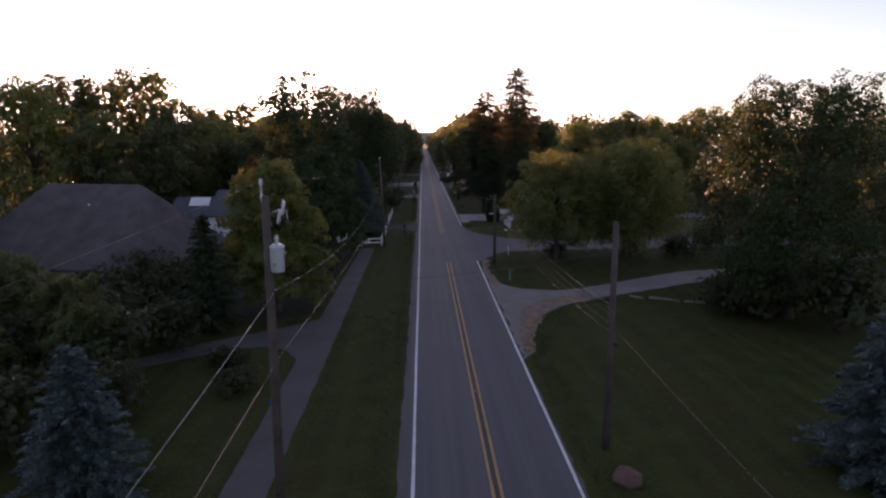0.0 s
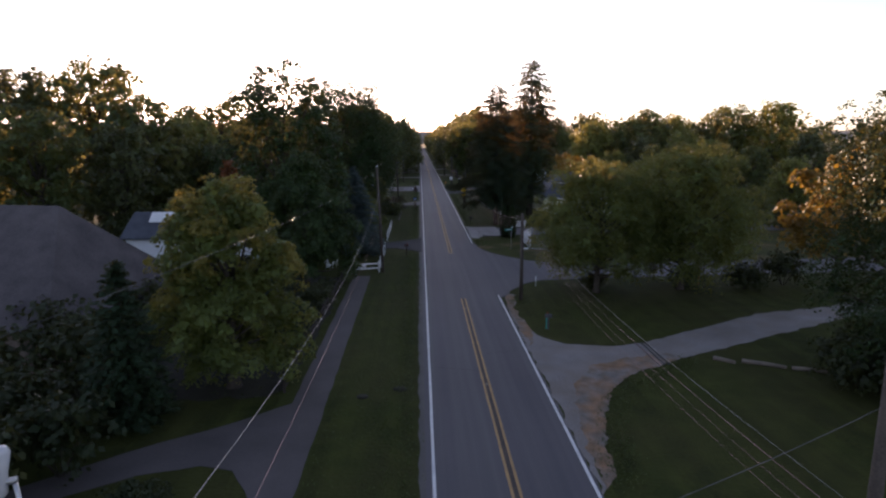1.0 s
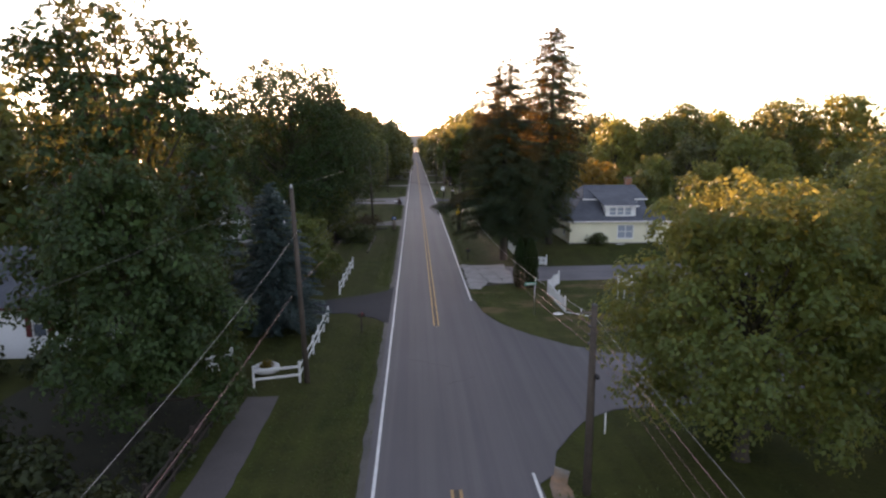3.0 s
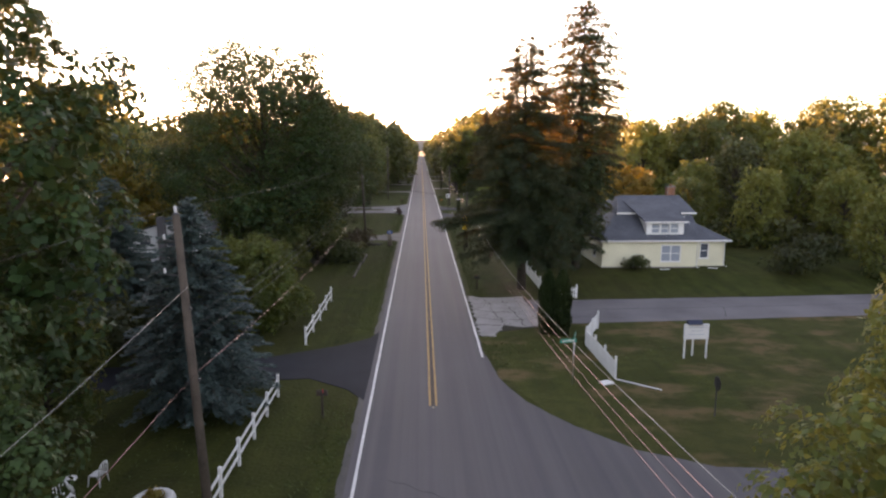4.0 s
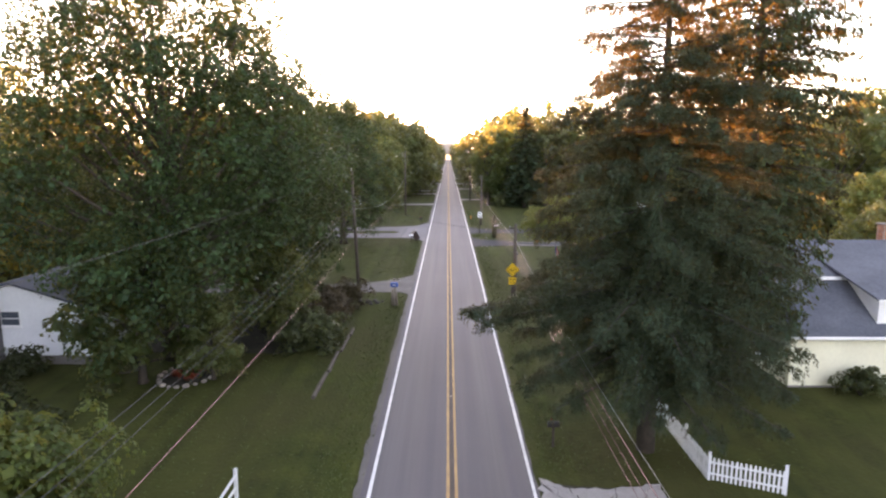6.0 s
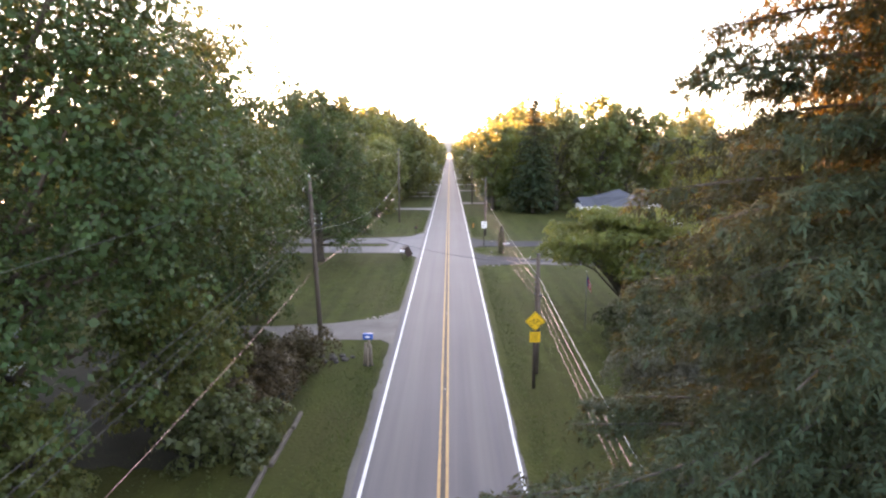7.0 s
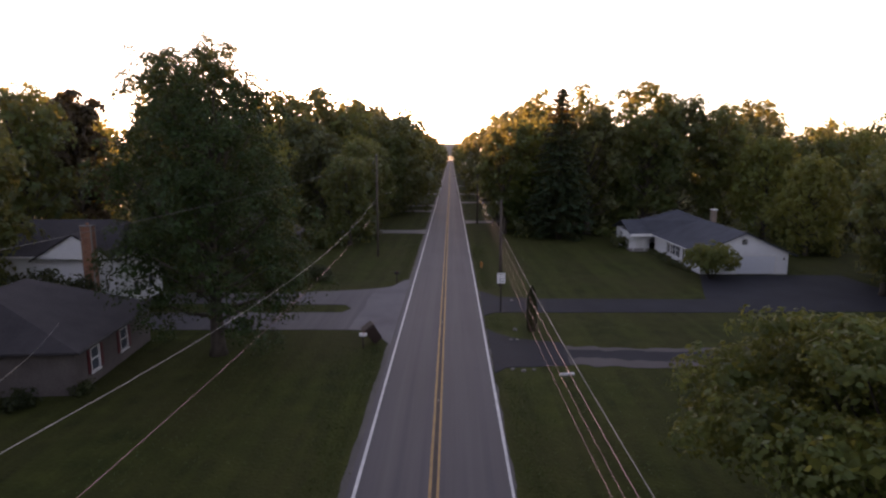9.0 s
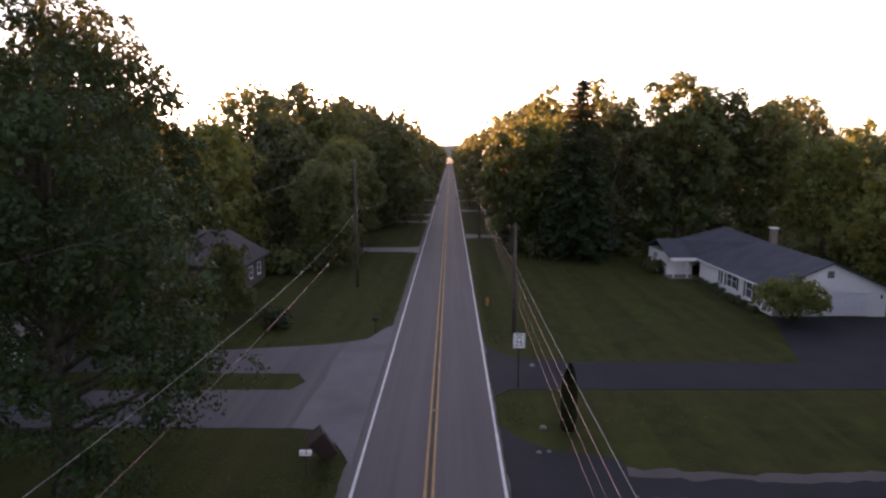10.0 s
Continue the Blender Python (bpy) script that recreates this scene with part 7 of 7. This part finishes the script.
bm = bmesh.new()
ends = [[bm.verts.new((x, y, z)) for y, z in ((-0.22, 2.3), (0.22, 2.3), (0.0, 2.58))] for x in (-0.62, 0.3)]
bm.faces.new(ends[0])
bm.faces.new(ends[1][::-1])
for k in range(3):
    bm.faces.new((ends[0][k], ends[1][k], ends[1][(k + 1) % 3], ends[0][(k + 1) % 3]))
bmesh.ops.recalc_face_normals(bm, faces=bm.faces[:])
part("cap", bm, NAVY, s, "dark blue peaked cap")


def mailbox(x, y, turn, box_mat, post_mat, label, h=1.1, post_w=0.1):
    m = thing("mailbox", pose(x, y, 0, 0, 0, turn), label, "mailbox", "mailboxes")
    part("post", made_box((-post_w / 2, -post_w / 2, -0.1), (post_w / 2, post_w / 2, h), bevel=0.01), post_mat, m)
    part("arm", made_box((-0.3, -0.04, h - 0.06), (0.3, 0.04, h), bevel=0.006), post_mat, m)
    prof = [(-0.1, 0), (0.1, 0), (0.1, 0.14)] + [(0.1 * math.cos(a), 0.14 + 0.1 * math.sin(a)) for a in (0.5, 1.05, 1.57, 2.1, 2.64)] + [(-0.1, 0.14)]
    bm = bmesh.new()
    f0 = [bm.verts.new((-0.26, u, h + v)) for u, v in prof]
    f1 = [bm.verts.new((0.26, u, h + v)) for u, v in prof]
    bm.faces.new(f0)
    bm.faces.new(f1[::-1])
    n = len(prof)
    for k in range(n):
        bm.faces.new((f0[k], f1[k], f1[(k + 1) % n], f0[(k + 1) % n]))
    bmesh.ops.recalc_face_normals(bm, faces=bm.faces[:])
    body = part("box", bm, box_mat, m)
    part("door", made_box((0.262, -0.09, h + 0.01), (0.272, 0.09, h + 0.2), bevel=0.004), box_mat, body)
    part("flag", made_box((0.05, -0.112, h + 0.12), (0.09, -0.104, h + 0.34)), FLAG_RED, body, "red signal flag")
    return m


mailbox(-5.6, 90.4, 0, DARK_WOOD, DARK_WOOD, "dark mailbox on a leaning wooden post", 1.25)
mailbox(4.75, 118.4, 180, BLACK_PLASTIC, DARK_WOOD, "black mailbox on a wooden post by the verge", 1.05)
mailbox(5.85, 60.0, 180, POST_STEEL, POST_STEEL, "grey mailbox with a teal marker by the gravel", 1.0)
mailbox(-5.7, 182.8, 0, SIGN_WHITE, DARK_WOOD, "white mailbox beside a driveway", 0.95)
mailbox(-5.2, 205.0, 0, BLACK_PLASTIC, DARK_WOOD, "black mailbox on a dark post", 1.1)
mailbox(-5.0, 288.0, 0, BLACK_PLASTIC, DARK_WOOD, "black mailbox on a dark post", 1.1)
mk = thing("marker_post", pose(5.75, 60.2, 0), "teal plastic cable marker post", "marker post")
part("post", made_box((-0.04, -0.02, 0), (0.04, 0.02, 0.95), bevel=0.006), TEAL, mk)
part("cap", made_box((-0.042, -0.022, 0.95), (0.042, 0.022, 1.05), bevel=0.006), SIGN_WHITE, mk)
mk = thing("marker_post", pose(7.5, 73.8, 0), "white marker post in the grass", "marker post")
part("post", made_tube([(0, 0, -0.1), (0, 0, 1.0)], 0.045, 8), SIGN_WHITE, mk)
part("cap", made_tube([(0, 0, 1.0), (0, 0, 1.08)], [0.05, 0.02], 8), SIGN_WHITE, mk)
mk = thing("marker_post", pose(-10.5, 30.4, 0), "small blue marker on a thin stake", "marker post")
part("stake", made_tube([(0, 0, -0.1), (0, 0, 0.8)], 0.015, 6), STEEL, mk)
part("plate", made_box((-0.14, -0.012, 0.7), (0.14, 0.0, 0.98), bevel=0.004), BLUE_PLASTIC, mk)
mk = thing("marker_post", pose(23.6, 73.2, 0), "orange-red marker under the corner tree", "marker post")
part("post", made_tube([(0, 0, -0.1), (0, 0, 1.1)], 0.05, 8), HYDRANT_PAINT, mk)

# blue paper box on a stone-heaped stand
bx = thing("mailbox", pose(-4.95, 144.6, 0), "bright blue mailbox on a stack of rough timber", "mailbox", "mailboxes")
for k, (dx, dy, h) in enumerate(((-0.15, 0, 1.5), (0.05, 0.1, 1.7), (0.15, -0.1, 1.4), (-0.02, -0.16, 1.2))):
    part("timber", made_tube([(dx * 1.6, dy * 1.6, -0.1), (dx, dy, h)], [0.11, 0.09], 7), GREY_WOOD, bx)
part("box", made_box((-0.32, -0.14, 1.72), (0.32, 0.14, 2.12), bevel=0.05), BLUE_PLASTIC, bx, "blue plastic box")
part("number_bar", made_box((-0.14, -0.146, 1.86), (0.14, -0.141, 1.96)), SIGN_WHITE, bx)
part("foot_stone", made_tube([(0, 0, -0.05), (0, 0, 0.1), (0, 0, 0.2)], [0.38, 0.32, 0.12], 9), DARK_STONE, bx)


def rocks(name, spots, mat, label, group):
    for k, (x, y, r) in enumerate(spots):
        bm = bmesh.new()
        bmesh.ops.create_icosphere(bm, subdivisions=2, radius=r)
        for v in bm.verts:
            v.co *= 1 + 0.28 * noise.noise(v.co / r * 1.3 + Vector((k * 7.1, 3, 1)))
            v.co.z *= 0.65
        ob = part(name, bm, mat)
        ob.location = (x, y, rise(x, y) + r * 0.3)
        ob.rotation_euler = (0, 0, k * 1.3)
        tagged(ob, label, "rock", group)


rocks("boulder", [(5.45, 23.9, 0.62)], BOULDER, "red-brown boulder on the lawn", "")
rocks("rock", [(-7.4, 145.6, 0.30), (-6.9, 146.2, 0.22), (-6.6, 145.4, 0.24), (-7.9, 145.0, 0.22), (-6.2, 146.0, 0.16), (-8.3, 146.1, 0.26), (-7.1, 145.0, 0.18), (-7.6, 146.3, 0.2)], DARK_STONE, "dark rough stone in a heap by the mailbox", "heaped stones")
rocks("rock", [(-5.4, 155.8, 0.16), (-5.9, 155.4, 0.2), (-4.9, 156.6, 0.14), (-6.4, 155.2, 0.12)], STONE, "pale stone at the drive edge", "drive stones")
rocks("rock", [(5.3, 184.9, 0.14), (5.8, 185.0, 0.12), (4.8, 178.6, 0.14), (5.5, 178.3, 0.16), (6.2, 178.5, 0.12), (5.9, 187.6, 0.2), (6.6, 197.3, 0.2)], CONCRETE, "pale stone at the drive edge", "drive stones")
ring = [(-16.2 + 1.65 * math.cos(q * 0.3), 127.5 + 2.1 * math.sin(q * 0.3), 0.14 + 0.03 * (q % 3)) for q in range(21)]
rocks("rock", ring, STONE, "small stone ringing a flower bed", "flower bed stones")
sheet("flower_bed", [(-17.7, 127.5), (-17.2, 126.0), (-16.2, 125.5), (-15.2, 126.0), (-14.7, 127.5), (-15.2, 129.0), (-16.2, 129.5), (-17.2, 129.0)], DARK_GROUND, 0.03, "dark mulched flower bed under the oak", "flower bed", 0.1)
FLOWER = bush_mesh("flower_clump", 81, 0.5, 0.9, LEAF_RED, 260, 0.13, 3)
for x, y in ((-16.6, 127.0), (-15.8, 128.0), (-16.3, 128.6), (-15.7, 126.7)):
    plant("flower_clump", (None, FLOWER), x, y, x * 40, 1.0, "reddish flower clump in a stone-ringed bed", "flowers", "bed flowers")
# two dark sheets laid over the lawn under the trees
sheet("leaf_litter", [(-26, 132), (-12, 131.5), (-9.0, 133), (-8.4, 138), (-9.5, 147.5), (-26, 147.5)], DARK_GROUND, 0.012, "dark uneven ground sheet under trees", "earth", 0.8, 0.8, 0.03)
sheet("leaf_litter", [(-24, 47.5), (-12.2, 48.5), (-11.6, 56), (-11.6, 78), (-14, 79), (-24, 84)], DARK_GROUND, 0.012, "dark uneven ground sheet under maples", "earth", 0.6, 0.8, 0.03, seed=3)

# timber edging along the verge under the oak
for k, (y0, y1) in enumerate(((123.8, 127.6), (127.9, 131.6), (131.8, 135.2), (135.4, 137.2))):
    e = part("edging_timber", made_box((-0.1, 0, 0), (0.1, y1 - y0, 0.22), bevel=0.03), OLD_TIMBER)
    e.matrix_basis = pose(-7.7 + 0.08 * k, y0, -0.02, 0, 0, 1.5 * (k % 2))
    tagged(e, "weathered edging timber beside the verge", "timber", "edging timbers")
for k, (x0, y0, x1, y1) in enumerate(((15.4, 53.2, 16.4, 52.3), (17.0, 52.6, 19.2, 51.3), (19.5, 51.2, 21.4, 50.4))):
    l = part("log", made_tube([(x0, y0, 0.1), ((x0 + x1) / 2, (y0 + y1) / 2 + 0.05, 0.11), (x1, y1, 0.1)], [0.15, 0.14, 0.12], 8), GREY_WOOD)
    tagged(l, "pale weathered log lying on the lawn", "log", "lawn logs")
# three flat dark strips on the gravel, with no drain below
for x in (11.4, 11.8, 12.1):
    g = part("drive_strip", made_box((x - 0.05, 52.2, 0.03), (x + 0.05, 56.7, 0.045)), TAR)
    tagged(g, "dark strip across the gravel drive", "drain strip", "drain strips", "structure")

# bins
b = thing("wheelie_bin", pose(-4.75, 184.2, 0.14, 0, -34, 20), "dark brown wheeled rubbish bin tipped over at the drive", "bin")
b.matrix_basis = b.matrix_basis @ Matrix.Scale(1.3, 4)
bm = bmesh.new()
r = bmesh.ops.create_cube(bm, size=1.0)
for v in r["verts"]:
    w = 0.27 if v.co.z < 0 else 0.34
    v.co = Vector((math.copysign(w, v.co.x), math.copysign(w + 0.05, v.co.y), 0.12 if v.co.z < 0 else 1.08))
bmesh.ops.bevel(bm, geom=bm.edges[:], offset=0.03, segments=2, affect="EDGES")
part("body", bm, BROWN_PLASTIC, b)
part("lid", made_box((-0.37, -0.43, 1.08), (0.37, 0.43, 1.16), bevel=0.03), BROWN_PLASTIC, b)
part("handle", made_tube([(-0.25, 0.45, 1.05), (0.25, 0.45, 1.05)], 0.02, 6), BROWN_PLASTIC, b)
for x in (-0.27, 0.27):
    part("wheel", made_tube([(x - 0.04, 0.3, 0.13), (x + 0.04, 0.3, 0.13)], 0.13, 12), RUBBER, b)
b = thing("rubbish_can", pose(-11.0, 139.3, 0), "dark ribbed dustbin under trees", "bin")
part("body", made_tube([(0, 0, 0), (0, 0, 0.9)], [0.3, 0.36], 14), BLACK_PLASTIC, b)
part("lid", made_tube([(0, 0, 0.9), (0, 0, 0.95), (0, 0, 1.02)], [0.39, 0.39, 0.1], 14), BLACK_PLASTIC, b)
part("handle", made_box((-0.1, -0.02, 1.0), (0.1, 0.02, 1.08), bevel=0.01), BLACK_PLASTIC, b)

# tyre planter and lawn chairs
t = thing("tyre_planter", pose(-10.8, 82.9, 0), "white-painted tyre planter with a small plant", "planter")
bm = bmesh.new()
big, n_big, n_small = 0.62, 24, 10
ringv = [[bm.verts.new(((big + 0.2 * math.cos(v) * (1 + 0.05 * (i % 2))) * math.cos(u), (big + 0.2 * math.cos(v) * (1 + 0.05 * (i % 2))) * math.sin(u), 0.2 + 0.2 * math.sin(v))) for v in (2 * math.pi * j / n_small for j in range(n_small))] for i, u in enumerate(2 * math.pi * k / n_big for k in range(n_big))]
for i in range(n_big):
    for j in range(n_small):
        bm.faces.new((ringv[i][j], ringv[(i + 1) % n_big][j], ringv[(i + 1) % n_big][(j + 1) % n_small], ringv[i][(j + 1) % n_small]))
part("tyre", bm, WHITE_RUBBER, t)
part("soil", made_tube([(0, 0, 0.02), (0, 0, 0.2)], 0.5, 14), DARK_GROUND, t)
pl = new("plant", bush_mesh("planter_plant", 82, 0.5, 0.7, LEAF_GOLD, 300, 0.12, 3))
pl.parent = t
pl.location = (0, 0, 0.2)


def lawn_chair(x, y, turn):
    c = thing("lawn_chair", pose(x, y, 0, 0, 0, turn), "white wrought garden chair on shaded lawn", "chair", "garden chairs")
    part("seat", made_box((-0.24, -0.24, 0.42), (0.24, 0.24, 0.46), bevel=0.02), VINYL, c)
    bm = bmesh.new()
    tube(bm, [(-0.24, 0.24, 0.44), (-0.26, 0.28, 0.75), (-0.16, 0.32, 0.95), (0, 0.33, 1.0), (0.16, 0.32, 0.95), (0.26, 0.28, 0.75), (0.24, 0.24, 0.44)], 0.025, 6)
    for u in (-0.12, 0, 0.12):
        tube(bm, [(u, 0.25, 0.45), (u * 1.1, 0.32, 0.95)], 0.02, 5)
    part("backrest", bm, VINYL, c)
    for sx in (-1, 1):
        for sy in (-1, 1):
            part("leg", made_tube([(sx * 0.22, sy * 0.22, 0.43), (sx * 0.27, sy * 0.27, 0)], 0.022, 6), VINYL, c)


lawn_chair(-14.1, 83.0, 60)
lawn_chair(-13.7, 84.6, -100)
tb = thing("garden_table", pose(-14.5, 84.0, 0), "small round white garden table", "table")
part("top", made_tube([(0, 0, 0.55), (0, 0, 0.58)], 0.3, 14), VINYL, tb)
part("stem", made_tube([(0, 0, 0), (0, 0, 0.55)], [0.16, 0.03], 8), VINYL, tb)

# hydrant, manhole covers, flagpole
h = thing("fire_hydrant", pose(4.5, 214.3, 0), "faded orange fire hydrant in the verge", "hydrant")
part("barrel", made_tube([(0, 0, 0), (0, 0, 0.08), (0, 0, 0.1), (0, 0, 0.55), (0, 0, 0.6), (0, 0, 0.72), (0, 0, 0.78)], [0.16, 0.16, 0.11, 0.11, 0.15, 0.1, 0.03], 12), HYDRANT_PAINT, h)
for a, b in (((-0.2, 0, 0.45), (0.2, 0, 0.45)), ((0, -0.2, 0.4), (0, 0, 0.4))):
    part("nozzle", made_tube([a, b], 0.055, 8), HYDRANT_PAINT, h)
for x, y in ((-5.1, 49.2), (-7.2, 48.2)):
    c = part("manhole_cover", made_tube([(x, y, 0.005), (x, y, 0.03)], 0.42 if y > 49 else 0.34, 20), DARK_GROUND)
    tagged(c, "rusty round manhole cover in the verge", "manhole cover", "manhole covers", "structure")
fl = thing("flagpole", pose(10.65, 152.3, 0), "slim pole with a limp striped flag", "flagpole")
part("pole", made_tube([(0, 0, -0.1), (0, 0, 4.6)], 0.024, 8), POST_STEEL, fl)
part("finial", made_tube([(0, 0, 4.6), (0, 0, 4.65), (0, 0, 4.7)], [0.03, 0.06, 0.01], 8), STEEL, fl)
flag = new("flag")
flag.parent = fl
for k in range(7):
    bm = bmesh.new()
    z0 = 3.9
    v0 = [bm.verts.new((0.03 + 0.05 * k * 0.9 + 0.02 * math.sin(j * 1.7 + k), 0.04 * math.sin(j * 1.1 + k * 1.9), z0 - 0.09 * k - 0.28 * j * 0.5 + 0.35)) for j in range(6)]
    v1 = [bm.verts.new((v.co.x + 0.06, v.co.y + 0.02, v.co.z - 0.05)) for v in v0]
    for j in range(5):
        bm.faces.new((v0[j], v0[j + 1], v1[j + 1], v1[j]))
    bmesh.ops.solidify(bm, geom=bm.faces[:], thickness=0.008)
    part("stripe", bm, (FLAG_RED, FLAG_WHITE)[k % 2] if k > 1 else FLAG_BLUE, flag)


# parked vehicles
def car(x, y, turn, paint, label):
    c = thing("car", pose(x, y, 0, 0, 0, turn), label, "car", "parked cars")
    prof = [(-2.2, 0.35), (-2.25, 0.75), (-2.0, 0.95), (-1.3, 1.05), (-0.7, 1.45), (0.9, 1.48), (1.7, 1.02), (2.2, 0.92), (2.25, 0.4), (2.1, 0.3), (-2.1, 0.3)]
    bm = bmesh.new()
    n = len(prof)
    rows = []
    for y0, s in ((-0.88, 0.93), (-0.8, 1.0), (0.8, 1.0), (0.88, 0.93)):
        rows.append([bm.verts.new((px, y0 * (0.82 if pz > 1.2 else 1.0), pz if s == 1.0 or pz < 0.5 else pz - 0.03)) for px, pz in prof])
    for r0, r1 in zip(rows, rows[1:]):
        for k in range(n):
            bm.faces.new((r0[k], r0[(k + 1) % n], r1[(k + 1) % n], r1[k]))
    bm.faces.new(rows[0][::-1])
    bm.faces.new(rows[-1])
    bmesh.ops.recalc_face_normals(bm, faces=bm.faces[:])
    part("body", bm, paint, c)
    part("windscreen", made_box((-0.02, -0.6, -0.32), (0.02, 0.6, 0.32), pose(1.33, 0, 1.28, 0, -60, 0)), GLASS, c)
    part("rear_window", made_box((-0.02, -0.58, -0.3), (0.02, 0.58, 0.3), pose(-1.03, 0, 1.28, 0, 56, 0)), GLASS, c)
    for s in (-1, 1):
        part("side_window", made_box((-0.65, s * 0.775 - 0.02, 1.1), (0.85, s * 0.775 + 0.02, 1.38), bevel=0.01), GLASS, c)
        part("headlight", made_box((2.16, s * 0.62 - 0.16, 0.68), (2.27, s * 0.62 + 0.16, 0.82), bevel=0.02), PORCELAIN, c)
        part("tail_light", made_box((-2.28, s * 0.64 - 0.14, 0.7), (-2.18, s * 0.64 + 0.14, 0.85), bevel=0.02), FLAG_RED, c)
        for wx in (-1.35, 1.4):
            w = part("wheel", made_tube([(wx, s * 0.72, 0.33), (wx, s * 0.92, 0.33)], 0.33, 18), RUBBER, c)
            part("rim", made_tube([(wx, s * 0.9, 0.33), (wx, s * 0.93, 0.33)], 0.2, 12), STEEL, w)


car(-17.6, 157.6, 70, CAR_WHITE, "silver car parked under trees by the gravel drive")
car(39.8, 172.6, 10, CAR_BLUE, "blue car parked among the trees")

# grass blades along the verges and over the lawns
r = np.random.default_rng(5)
n = 46000
gx = np.where(r.random(n) < 0.45, np.where(r.random(n) < 0.5, -4.35 - np.abs(r.normal(size=n)) * 0.9, 4.0 + np.abs(r.normal(size=n)) * 0.9), r.uniform(-16, 16, n))
gy = r.uniform(18, 232, n)
weed = r.uniform(0, 1, 1400)
gx = np.concatenate([gx, np.interp(weed, [0, 0.35, 0.6, 1], [4.7, 5.5, 7.3, 14.0]) + r.normal(size=1400) * 0.35 + np.where(np.sin(weed * 90) > 0.4, -0.35, 0.3)])
gy = np.concatenate([gy, np.interp(weed, [0, 0.35, 0.6, 1], [39.0, 43.0, 48.0, 53.4]) + r.normal(size=1400) * 0.35])
bare = (np.abs(gx) < 3.75) | ((gx > -11.1) & (gx < -8.9) & (gy < 79.5)) | ((gx < 0) & (gy > 92) & (gy < 105)) | ((gx < 0) & (gy > 148) & (gy < 158.5)) | ((gx < 0) & (gy > 183) & (gy < 207)) | ((gx < -10) & (gy > 38) & (gy < 48))
bare |= (gx > 0) & (((gy > 37) & (gy < 67) & (np.arange(len(gx)) < n)) | ((gy > 69) & (gy < 97)) | ((gy > 102) & (gy < 116)) | ((gy > 177) & (gy < 188)) | ((gy > 191) & (gy < 202)))
gx, gy = gx[~bare], gy[~bare]
at = np.stack([gx, gy, np.array([rise(a, b) for a, b in zip(gx, gy)]) + 0.04], 1)
up = np.array([0.0, 0.0, 0.8]) + r.normal(size=(len(at), 3)) * 0.6
up[:, 2] = np.abs(up[:, 2]) + 0.1
tagged(new("grass_tufts", leaves_mesh("grass_tufts", leaf_quads(at, up, r.normal(size=(len(at), 3)) * 0.3 + np.array([0, 0, 1.0]), 0.13, r, 0.16), BLADE)), "short uneven grass tufts on lawns and verges", "grass", kind="stuff")
